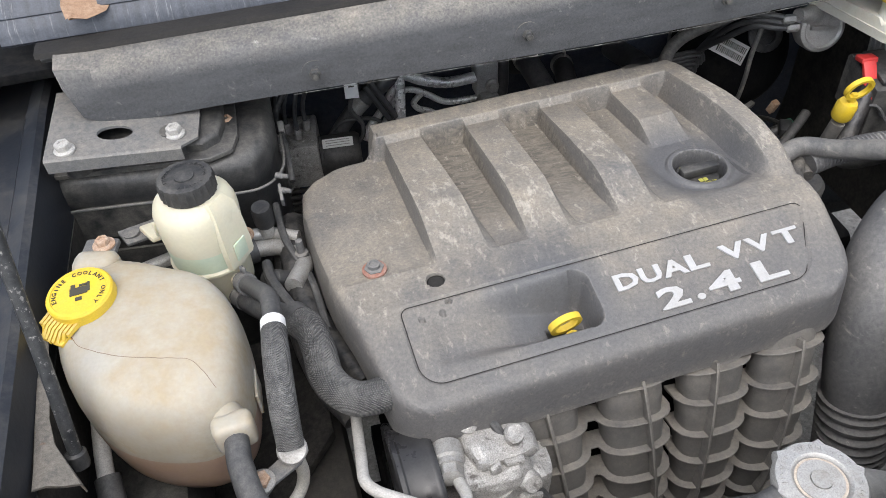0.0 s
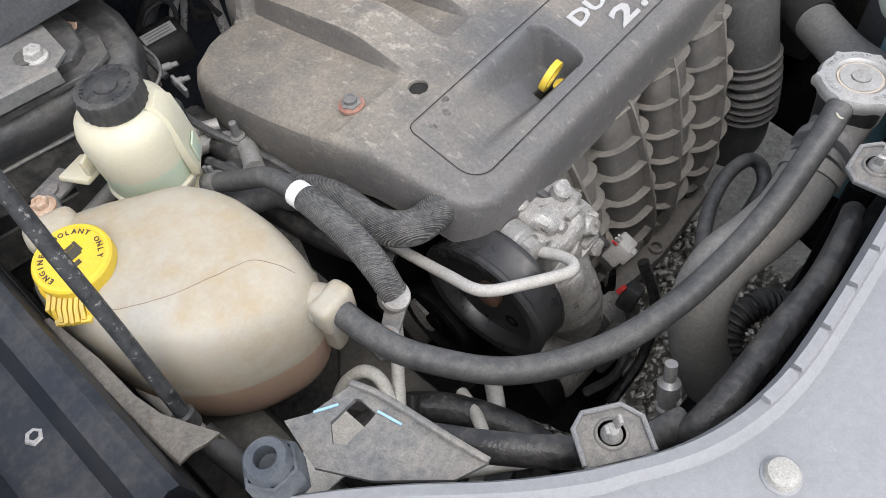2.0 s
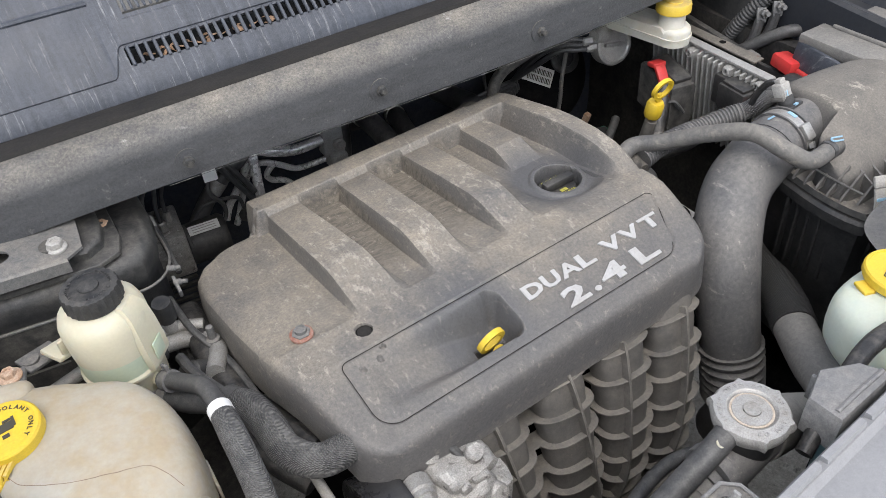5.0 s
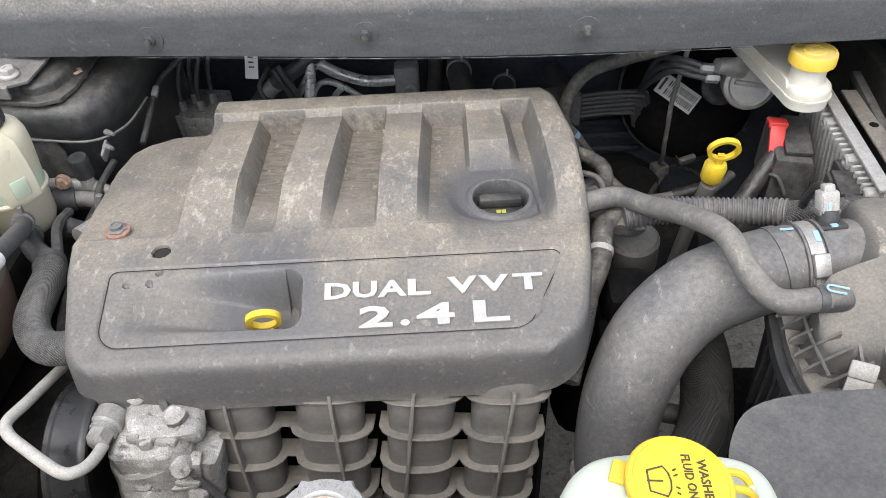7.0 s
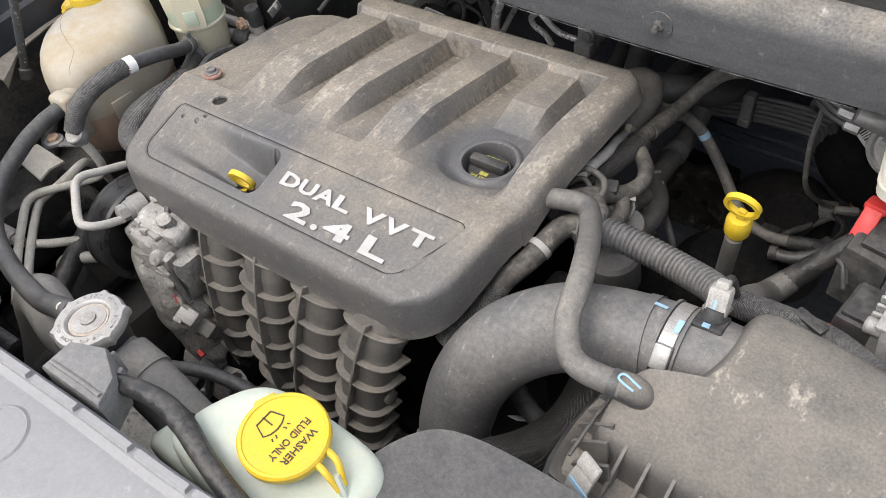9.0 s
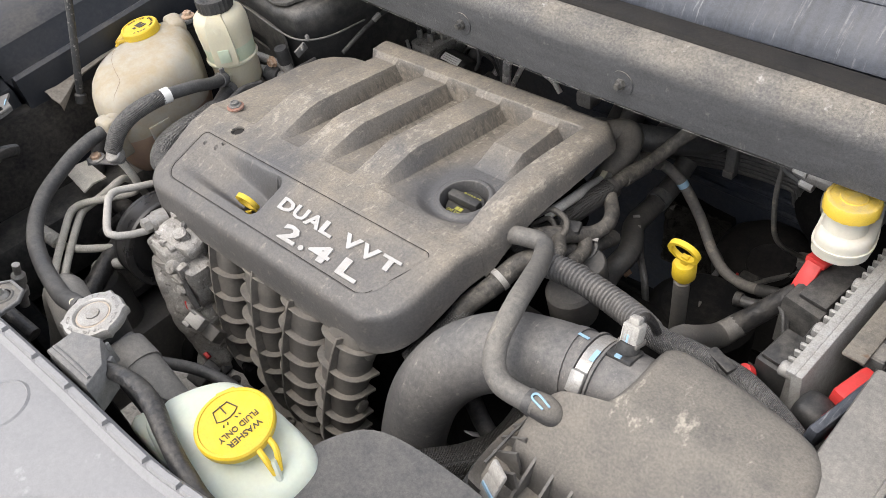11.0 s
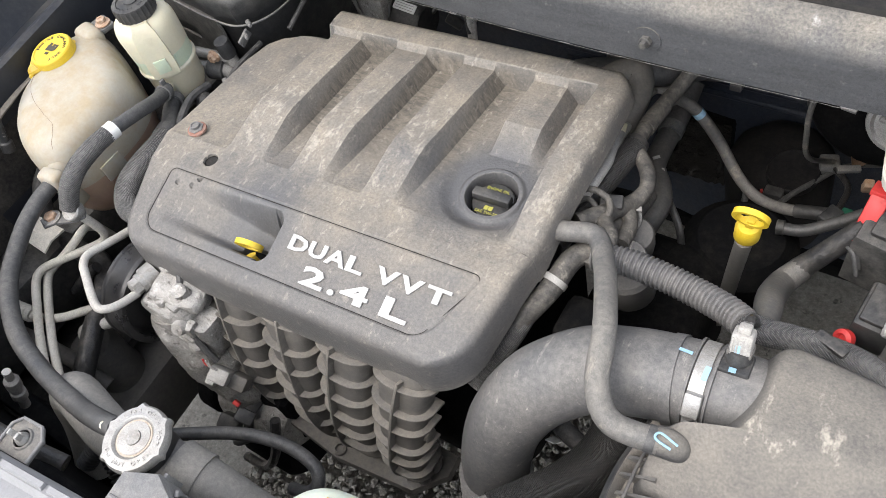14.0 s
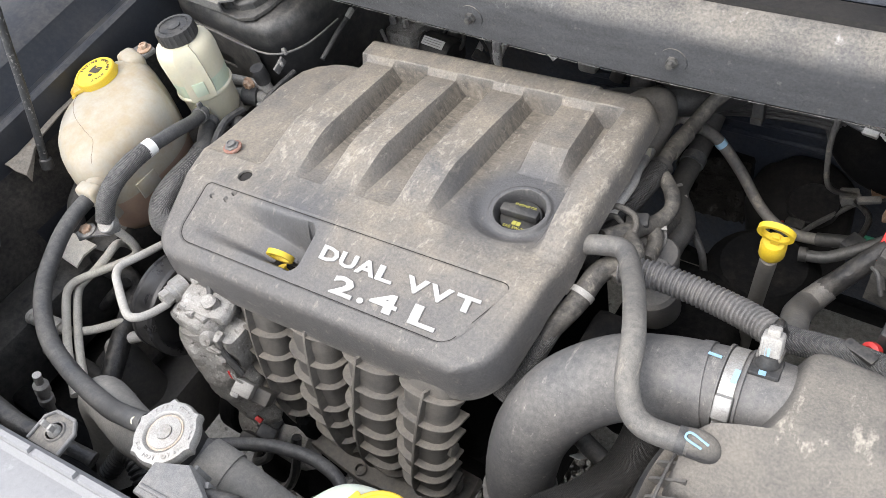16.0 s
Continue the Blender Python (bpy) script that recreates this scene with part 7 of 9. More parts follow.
    # headlamp bracket with a shaped hole and the hexagonal grommet
    t = thing("headlamp_bracket", (-0.475, -0.20, 0.955), "grey stamped bracket with a shaped hole beside the panel", "bracket")
    out = [(-0.506, -0.163), (-0.492, -0.172), (-0.461, -0.177), (-0.455, -0.190), (-0.444, -0.250), (-0.441, -0.276), (-0.462, -0.268), (-0.495, -0.232), (-0.522, -0.184)]
    bm = bmesh.new()
    c = Vector((-0.480, -0.195))
    dense = []
    for i in range(len(out)):
        a, b = Vector(out[i]), Vector(out[(i + 1) % len(out)])
        dense += [a.lerp(b, k / 3) for k in range(3)]
    dense.sort(key=lambda q: math.atan2(q.y - c.y, q.x - c.x))
    ins = []
    for j in range(24):
        a = math.atan2(dense[j].y - c.y, dense[j].x - c.x)
        ca, sa = math.cos(a), math.sin(a)
        r = 0.0125 / max(abs(ca) / 1.25, abs(sa) / 0.72)
        ins.append(c + Vector((min(r, 0.0185) * ca, min(r, 0.0185) * sa)))
    vo = [bm.verts.new((p.x, p.y, 0.971)) for p in dense]
    vi = [bm.verts.new((p.x, p.y, 0.971)) for p in ins]
    for j in range(24):
        bm.faces.new((vo[j], vo[(j + 1) % 24], vi[(j + 1) % 24], vi[j]))
    ext = bmesh.ops.extrude_face_region(bm, geom=list(bm.faces))
    for v in ext["geom"]:
        if isinstance(v, bmesh.types.BMVert):
            v.co.z -= 0.004
    part("plate", bm, M_bracket, t)
    part("raised_edge", tube([(-0.461, -0.177, 0.973), (-0.454, -0.20, 0.974), (-0.446, -0.25, 0.974), (-0.441, -0.276, 0.973)], 0.0025, 8), M_bracket, t)
    part("blue_mark", block((-0.483, -0.1775, 0.9722), (0.0016, 0.016, 0.001), 0, (0, 0, 60)), M_blue, t)
    part("blue_mark", block((-0.461, -0.212, 0.9722), (0.0016, 0.018, 0.001), 0, (0, 0, 12)), M_blue, t)
    t = thing("hex_grommet", (-0.531, -0.192, 0.975), "blue-grey plastic hexagonal grommet with a dark hole", "grommet")
    part("hexagon", lathe([(0.0185, 0.972), (0.0185, 0.998), (0.017, 1.001), (0.0150, 1.0015), (0.0148, 0.998)], (-0.531, -0.192, 0), seg=6), M_grommet, t)
    part("collar", lathe([(0.0140, 0.999), (0.0138, 1.008), (0.012, 1.011), (0.0068, 1.011), (0.0064, 0.975), (0, 0.975)], (-0.531, -0.192, 0), seg=28), M_grommet, t)
    # near-black disc as the shade at the bottom of the hole
    part("bore", lathe([(0.0063, 0.978), (0, 0.978)], (-0.531, -0.192, 0), seg=20), M_dark, t)
    t = thing("pipe_coupling", (-0.30, -0.325, 0.83), "grey metal quick coupling on a pipe behind the panel", "coupling")
    part("coupling", lathe([(0.006, 0), (0.006, 0.02), (0.009, 0.022), (0.009, 0.034), (0.007, 0.036), (0.007, 0.044), (0.009, 0.046), (0.009, 0.06), (0.005, 0.064), (0.005, 0.08)], (-0.288, -0.322, 0.80), (0.25, 0.25, 1), 18), M_steel, t)
    t = thing("fan_shroud", (-0.25, -0.30, 0.55), "dark plastic fan shroud behind the radiator", "fan shroud")
    part("shroud_wing", block((-0.30, -0.325, 0.60), (0.24, 0.03, 0.30), 0.01), M_dark, t)
    part("shroud_wing", block((0.20, -0.32, 0.62), (0.30, 0.03, 0.34), 0.01), M_dark, t)
    part("motor", lathe([(0.05, 0), (0.05, 0.04), (0.04, 0.05), (0, 0.05)], (0.10, -0.345, 0.52), (0, 1, 0), 28), M_black, t)
    t = thing("corrugated_conduit", (-0.16, -0.30, 0.78), "black corrugated conduit below the inlet hose", "conduit")
    part("conduit", tube([(-0.19, -0.335, 0.76), (-0.165, -0.31, 0.79), (-0.13, -0.315, 0.80), (-0.10, -0.335, 0.78)], 0.012, 14, wave=(0.006, 0.0012)), M_black, t)


front_things()


# ---- right side: duct, air box, electrics ----
DUCT = [(0.478, 0.015, 0.902), (0.440, 0.013, 0.900), (0.400, 0.010, 0.896), (0.360, 0.004, 0.889), (0.315, -0.010, 0.877), (0.274, -0.038, 0.852), (0.249, -0.068, 0.810), (0.240, -0.090, 0.757), (0.240, -0.104, 0.715)]


def intake_duct():
    t = thing("intake_duct", (0.30, -0.04, 0.66), "smooth grey rubber intake elbow with scuffs and a mould line", "intake duct")
    part("elbow", tube(DUCT, [0.040, 0.041, 0.041, 0.0415, 0.042, 0.042, 0.0405, 0.039, 0.037], 32, 10), M_duct, t)
    part("bellows", tube([(0.240, -0.102, 0.720), (0.242, -0.112, 0.68), (0.25, -0.116, 0.63)], 0.0385, 28, wave=(0.013, 0.0035)), M_duct, t, "corrugated lower end")
    part("lower_pipe", tube([(0.25, -0.116, 0.635), (0.26, -0.116, 0.57), (0.27, -0.10, 0.52)], 0.035, 24), M_duct, t)
    part("step_ring", tube([DUCT[2], tuple(Vector(DUCT[2]).lerp(Vector(DUCT[3]), 0.25))], 0.0428, 32, straight=True), M_duct, t)
    c = Vector((0.419, 0.0115, 0.898))
    ax = Vector((0.99, 0.06, 0.08)).normalized()
    cl = thing("duct_clamp", (c.x, c.y, c.z - 0.045), "steel worm-drive hose clamp with blue inspection paint", "hose clamp")
    part("band", lathe([(0.0412, -0.0065), (0.0428, -0.0065), (0.0428, 0.0065), (0.0412, 0.0065)], c, ax, 44), M_steel, cl)
    part("worm_housing", block(c + Vector((0.000, -0.032, 0.0295)), (0.015, 0.022, 0.010), 0.002, (47, -4, 3)), M_steel, cl)
    part("worm_screw", lathe([(0.0045, 0), (0.0045, 0.008), (0.003, 0.009)], c + Vector((0.000, -0.041, 0.019)), (0, -0.6, -0.8), 6), M_steel, cl)
    part("paint_mark", block(c + Vector((0.001, -0.006, 0.0426)), (0.005, 0.013, 0.0008), 0, (8, -4, 0)), M_blue, cl)
    part("paint_dab", block(c + Vector((-0.022, 0.008, 0.0398)), (0.012, 0.003, 0.0008), 0, (-12, -4, 0)), M_blue, cl)
    part("edge_ring", lathe([(0.041, -0.0015), (0.0442, -0.0012), (0.0442, 0.0012), (0.041, 0.0015)], c + ax * -0.009, ax, 44), M_duct, cl)
    part("edge_ring", lathe([(0.041, -0.0015), (0.0442, -0.0012), (0.0442, 0.0012), (0.041, 0.0015)], c + ax * 0.010, ax, 44), M_duct, cl)


intake_duct()


def air_box():
    t = thing("air_filter_box", (0.51, -0.04, 0.66), "large black air filter box, its lid thick with tan dust", "air filter box")
    # outline at the top edge and at the base; the same corners in the same order
    corners = [((0.406, -0.090), (0.386, -0.132)), ((0.430, -0.099), (0.402, -0.142)), ((0.52, -0.099), (0.51, -0.136)), ((0.605, -0.097), (0.615, -0.130)), ((0.625, -0.080), (0.640, -0.110)), ((0.632, -0.03), (0.648, -0.03)),
               ((0.626, 0.022), (0.640, 0.03)), ((0.606, 0.044), (0.615, 0.055)), ((0.560, 0.054), (0.565, 0.066)), ((0.500, 0.060), (0.495, 0.070)), ((0.477, 0.060), (0.452, 0.070)), ((0.466, 0.050), (0.430, 0.064)),
               ((0.465, 0.030), (0.412, 0.040)), ((0.466, 0.000), (0.398, 0.006)), ((0.460, -0.026), (0.390, -0.030)), ((0.436, -0.038), (0.386, -0.055)), ((0.414, -0.042), (0.383, -0.075)), ((0.405, -0.060), (0.382, -0.100))]
    n = 3
    tops = spline([(a[0], a[1], 0) for a, b in corners], n, True)
    lows = spline([(b[0], b[1], 0) for a, b in corners], n, True)

    def ring(z, k, inset=0.0):
        pts = [(a.x * (1 - k) + b.x * k, a.y * (1 - k) + b.y * k) for a, b in zip(tops, lows)]
        if inset:
            pts = [(0.525 + (x - 0.525) * (1 - inset / 0.09), -0.02 + (y + 0.02) * (1 - inset / 0.07)) for x, y in pts]
        out = []
        for x, y in pts:
            lift = 0.011 - 0.56 * max(0.0, -0.022 - y) - 0.10 * max(0.0, y - 0.01)
            out.append(Vector((x, y, z + (lift + 0.004 * math.sin(max(0.0, min(1.0, (x - 0.41) / 0.22)) * math.pi)) * max(0.0, 1 - k))))
        return out

    part("lid", skin([ring(0.874, 1.02), ring(0.883, 1.0), ring(0.8835, 0.38), ring(0.890, 0.30), ring(0.912, 0.16), ring(0.924, 0.07), ring(0.9295, 0.02), ring(0.9335, 0.0, 0.003), ring(0.9357, 0.0, 0.008), ring(0.9368, 0.0, 0.016), ring(0.9372, 0.0, 0.030), ring(0.9375, 0.0, 0.050), ring(0.9376, 0.0, 0.066)]), M_airbox, t, "lid covered in tan dust")
    base = [(p.x, p.y) for p in lows]
    part("rim", skin([[Vector((x, y, z)) for x, y in swell(base, g)] for z, g in ((0.852, 0.003), (0.855, 0.007), (0.868, 0.007), (0.872, 0.003))]), M_black, t)
    cx, cy = 0.52, -0.035
    part("lower_box", skin([[Vector((cx + (x - cx) * k, cy + (y - cy) * k, z)) for x, y in base] for z, k in ((0.60, 0.84), (0.66, 0.88), (0.852, 0.97))]), M_black, t)
    for i in range(9):
        x = 0.432 + 0.0215 * i
        part("fin", skin([[Vector((x + e, -0.0865, 0.910)), Vector((x + e, -0.1290, 0.8865)), Vector((x + e, -0.1340, 0.8800)), Vector((x + e, -0.100, 0.878))] for e in (-0.0014, 0.0014)]), M_boxside, t)
        part("box_rib", block((x, -0.134, 0.80), (0.004, 0.012, 0.10), 0.001), M_black, t)
    for i in range(6):
        y = -0.122 + 0.0165 * i
        xb = 0.3835 + 0.02 * max(0.0, (-y - 0.10) / 0.03)
        part("side_fin", skin([[Vector((xb + 0.033, y + e, 0.914)), Vector((xb + 0.002, y + e, 0.886)), Vector((xb, y + e, 0.881)), Vector((xb + 0.036, y + e, 0.881))] for e in (-0.0014, 0.0014)]), M_boxside, t)
        part("box_rib", block((xb + 0.008, y, 0.80), (0.012, 0.004, 0.10), 0.001), M_black, t)
    part("side_ridge", tube([(0.398, -0.125, 0.899), (0.397, -0.08, 0.899), (0.400, -0.045, 0.899)], 0.0016, 6), M_boxside, t)
    part("front_strip", block((0.53, -0.146, 0.872), (0.22, 0.012, 0.012), 0.003, (0, 0, 1)), M_black, t)
    for p, rz in (((0.4165, -0.1385, 0.884), -22), ((0.575, -0.146, 0.884), 0)):
        place = Matrix.Translation(p) @ Matrix.Rotation(radians(rz), 4, "Z")
        rings = []
        for y, z, w in ((-0.002, -0.040, 0.0085), (-0.007, -0.026, 0.0100), (-0.0085, -0.008, 0.0108), (-0.005, 0.006, 0.0108), (0.000, 0.0165, 0.0104), (0.004, 0.0215, 0.0098)):
            rings.append([place @ Vector((-w, y, z)), place @ Vector((w, y, z)), place @ Vector((w, y + 0.0025, z - 0.0012)), place @ Vector((-w, y + 0.0025, z - 0.0012))])
        c = part("lid_clip", skin(rings), M_clip, t, "pale grey spring clip")
        part("clip_head", moved(block((0, 0.0085, 0.0285), (0.0215, 0.0050, 0.0150), 0.002, (-28, 0, 0)), place), M_clip, c)
        part("clip_paint", moved(block((0.003, -0.0035, 0.0105), (0.024, 0.0016, 0.0035), 0, (-22, 0, 0)), place), M_blue, c)
    part("inlet_stub", tube([(0.405, -0.0632, 0.9285), (0.414, -0.0615, 0.9278), (0.422, -0.0600, 0.9240), (0.428, -0.059, 0.916)], [0.0124, 0.0130, 0.0125, 0.0100], 20), M_airbox, t)
    part("blue_mark", tube([(0.424, -0.064, 0.9410), (0.408, -0.0605, 0.9425), (0.406, -0.0665, 0.9422), (0.420, -0.069, 0.9400)], 0.0011, 6), M_blue, t)
    part("duct_socket", tube([(0.428, 0.0125, 0.899), (0.490, 0.016, 0.903)], 0.0400, 32), M_airbox, t)


air_box()


def breather_hose():
    t = thing("breather_hose", (0.32, 0.0, 0.91), "grey rubber breather hose in a loose S bend", "hose")
    part("rubber", tube([(0.205, 0.108, 0.893), (0.235, 0.114, 0.901), (0.262, 0.120, 0.900), (0.284, 0.092, 0.910), (0.309, 0.046, 0.935), (0.331, -0.003, 0.953), (0.344, -0.045, 0.943), (0.366, -0.066, 0.930), (0.409, -0.064, 0.929)], 0.0112, 16, 10), M_breather, t)
    part("hose_end", tube([(0.398, -0.0645, 0.9292), (0.406, -0.0638, 0.9288)], 0.0122, 18), M_rubber, t)
    part("hose_end", tube([(0.208, 0.109, 0.894), (0.222, 0.112, 0.898)], 0.0122, 18), M_rubber, t)


breather_hose()


def looms():
    t = thing("corrugated_loom", (0.34, 0.11, 0.86), "grey corrugated wiring conduit along the gearbox side", "conduit")
    part("conduit", tube([(0.265, 0.108, 0.882), (0.300, 0.112, 0.886), (0.340, 0.110, 0.888), (0.375, 0.105, 0.890), (0.408, 0.095, 0.897), (0.428, 0.085, 0.903)], 0.0142, 18, wave=(0.0052, 0.0011)), M_duct, t)
    part("taped_end", tube([(0.420, 0.088, 0.900), (0.445, 0.083, 0.905), (0.470, 0.088, 0.903), (0.505, 0.092, 0.900), (0.535, 0.089, 0.898), (0.585, 0.070, 0.893), (0.615, 0.040, 0.885), (0.635, 0.0, 0.86)], 0.0130, 14), M_braid, t)
    part("band", block((0.500, 0.092, 0.912), (0.030, 0.012, 0.006), 0.002, (0, 0, -20)), M_tape, t)
    part("pale_branch", tube([(0.444, 0.095, 0.892), (0.438, 0.135, 0.855), (0.432, 0.185, 0.800), (0.434, 0.228, 0.765), (0.448, 0.2500, 0.776)], [0.011, 0.014, 0.0155, 0.0155, 0.0140], 16), M_breather, t, "dusty grey sleeve")
    part("black_branch", tube([(0.444, 0.247, 0.773), (0.458, 0.2585, 0.790), (0.4814, 0.2775, 0.821), (0.492, 0.285, 0.836)], [0.0135, 0.0125, 0.0118, 0.0105], 14), M_tape, t)
    for w in (-0.005, 0.004):
        part("branch_wire", tube([(0.478, 0.274 + w, 0.816), (0.490, 0.262 + w, 0.818), (0.500, 0.250 + w, 0.800)], 0.0025, 8), M_rubber, t)
    t = thing("injector_harness", (0.23, 0.13, 0.86), "wrapped engine harness and tubes beside the cover", "wiring")
    part("braid_tube", tube([(0.215, 0.02, 0.84), (0.235, 0.06, 0.862), (0.243, 0.10, 0.872), (0.262, 0.122, 0.875)], 0.0125, 14), M_loom, t)
    part("front_tube", tube([(0.195, -0.05, 0.80), (0.212, 0.0, 0.825), (0.222, 0.035, 0.848), (0.231, 0.055, 0.858)], 0.0122, 14), M_braid, t)
    part("pale_band", tube([(0.2365, 0.068, 0.8645), (0.2378, 0.0745, 0.8665)], 0.0140, 18), M_clip, t)
    part("knot", tube([(0.262, 0.10, 0.87), (0.27, 0.135, 0.876), (0.25, 0.165, 0.866), (0.255, 0.20, 0.85), (0.27, 0.185, 0.842), (0.275, 0.15, 0.85)], 0.009, 12), M_loom, t)
    part("joint", lathe([(0.016, 0), (0.018, 0.004), (0.018, 0.018), (0.014, 0.022), (0, 0.022)], (0.282, 0.150, 0.822), (0.3, 0.1, 1), 18), M_duct, t)
    part("second_tube", tube([(0.26, 0.26, 0.80), (0.262, 0.215, 0.822), (0.255, 0.18, 0.835), (0.238, 0.14, 0.845)], 0.0105, 12), M_loom, t)
    part("black_plug", block((0.246, 0.190, 0.862), (0.026, 0.018, 0.014), 0.003, (10, 0, 20)), M_black, t)
    part("wire_loop", tube([(0.205, 0.165, 0.862), (0.222, 0.178, 0.874), (0.238, 0.170, 0.868), (0.235, 0.150, 0.858), (0.215, 0.148, 0.856)], 0.0032, 10), M_loom, t)
    part("tape_tab", block((0.268, 0.205, 0.846), (0.014, 0.006, 0.002), 0.0006, (10, 20, 30)), M_clip, t)
    part("taped_loop", tube([(0.2225, 0.303, 0.832), (0.243, 0.276, 0.846), (0.262, 0.252, 0.848), (0.2675, 0.232, 0.846), (0.261, 0.210, 0.846), (0.251, 0.188, 0.856), (0.240, 0.166, 0.866), (0.226, 0.146, 0.870)], [0.0080, 0.0088, 0.0095, 0.0092, 0.0100, 0.0105, 0.0110, 0.0110], 12), M_loom, t)
    part("ring_clamp", lathe([(0.0165, 0), (0.0190, 0.001), (0.0190, 0.008), (0.0165, 0.009), (0.013, 0.006), (0.012, 0.012), (0.006, 0.014), (0, 0.012)], (0.2585, 0.199, 0.828), (0.1, -0.45, 0.9), 24), M_bracket, t)
    part("back_hose", tube([(0.223, 0.50, 0.755), (0.220, 0.46, 0.725), (0.220, 0.41, 0.721), (0.226, 0.36, 0.728), (0.250, 0.32, 0.741), (0.262, 0.29, 0.745), (0.258, 0.265, 0.735), (0.25, 0.24, 0.70)], 0.0155, 18), M_boxside, t)
    part("hose_ring", tube([(0.2198, 0.440, 0.7235), (0.2198, 0.425, 0.7220)], 0.0175, 18), M_bracket, t)
    part("hose_tab", block((0.240, 0.340, 0.7460), (0.016, 0.006, 0.003), 0.0008, (20, -10, 30)), M_clip, t)
    part("paint_mark", block((0.2275, 0.362, 0.7445), (0.010, 0.004, 0.0012), 0, (15, 10, 50)), M_clip, t)
    part("side_drum", lathe([(0.021, -0.05), (0.0225, -0.03), (0.0225, -0.004), (0.020, 0.0), (0.012, 0.002), (0, 0.002)], (0.276, 0.185, 0.826), (0.1, -0.30, 1), 24), M_boxside, t)
    part("wire_coil", tube([(0.205, 0.172, 0.872), (0.222, 0.184, 0.884), (0.246, 0.182, 0.880), (0.252, 0.165, 0.872), (0.235, 0.152, 0.868), (0.214, 0.156, 0.868)], 0.0038, 10), M_loom, t)
    part("tape_tab", block((0.249, 0.306, 0.694), (0.022, 0.012, 0.004), 0.0008, (30, 10, -20)), M_leaf, t)
    t = thing("coolant_outlet", (0.31, 0.10, 0.80), "grimy cylindrical housing below the conduit", "housing")
    part("housing", lathe([(0.028, 0), (0.030, 0.004), (0.030, 0.045), (0.026, 0.05), (0, 0.05)], (0.290, 0.140, 0.782), (-0.05, -0.1, 1), 28), M_boxside, t)
    part("flange", block((0.27, 0.06, 0.80), (0.05, 0.06, 0.06), 0.012), M_dark, t)
    part("foot", block((0.255, 0.02, 0.77), (0.04, 0.05, 0.05), 0.01), M_dark, t)
    t = thing("vacuum_pipe", (0.21, 0.40, 0.76), "grey wrapped pipe running back under the cowl", "pipe")
    part("pipe", tube([(0.42, 0.40, 0.945), (0.37, 0.405, 0.926), (0.316, 0.423, 0.900), (0.271, 0.435, 0.875), (0.247, 0.429, 0.849), (0.233, 0.395, 0.833), (0.226, 0.345, 0.835), (0.228, 0.30, 0.845), (0.222, 0.26, 0.846)], 0.0098, 14, 8), M_loom, t)
    part("woven_sleeve", tube([(0.2295, 0.292, 0.8455), (0.226, 0.255, 0.848), (0.220, 0.215, 0.848), (0.214, 0.17, 0.850), (0.209, 0.12, 0.848)], 0.0138, 16), M_braid_dark, t, "black woven sleeve")
    part("tie", tube([(0.2298, 0.296, 0.8455), (0.2292, 0.289, 0.8458)], 0.0150, 14), M_tape, t)
    part("tie", tube([(0.2165, 0.192, 0.8495), (0.2155, 0.184, 0.8497)], 0.0150, 14), M_tape, t)
    part("sleeve", tube([(0.2305, 0.372, 0.832), (0.2275, 0.35, 0.834), (0.227, 0.325, 0.8385)], 0.0114, 14), M_loom, t)
    part("branch", tube([(0.229, 0.405, 0.812), (0.234, 0.42, 0.800), (0.256, 0.43, 0.774), (0.289, 0.43, 0.728), (0.322, 0.415, 0.692), (0.352, 0.402, 0.677), (0.382, 0.395, 0.677), (0.413, 0.389, 0.689)], 0.0078, 12), M_breather, t)
    part("dab", block((0.2035, 0.3135, 0.8425), (0.008, 0.012, 0.003), 0.001, (20, 0, 10)), M_psres, t, "dab of yellowish paint")
    part("paint_ring", tube([(0.2545, 0.4296, 0.776), (0.2595, 0.4302, 0.7690)], 0.0082, 12), M_blue, t, "worn blue paint ring")
    part("branch_end", tube([(0.408, 0.390, 0.687), (0.440, 0.389, 0.699), (0.462, 0.389, 0.7045)], 0.0090, 12), M_black, t)
    part("green_tip", block((0.466, 0.389, 0.706), (0.013, 0.020, 0.014), 0.002), M_green, t, "dark green locking tip")
    part("pale_tube", tube([(0.225, 0.43, 0.790), (0.205, 0.43, 0.799), (0.194, 0.418, 0.802), (0.196, 0.37, 0.816), (0.2026, 0.3134, 0.834), (0.210, 0.27, 0.853), (0.2178, 0.235, 0.866), (0.220, 0.18, 0.878)], 0.0066, 12), M_clip, t)


looms()


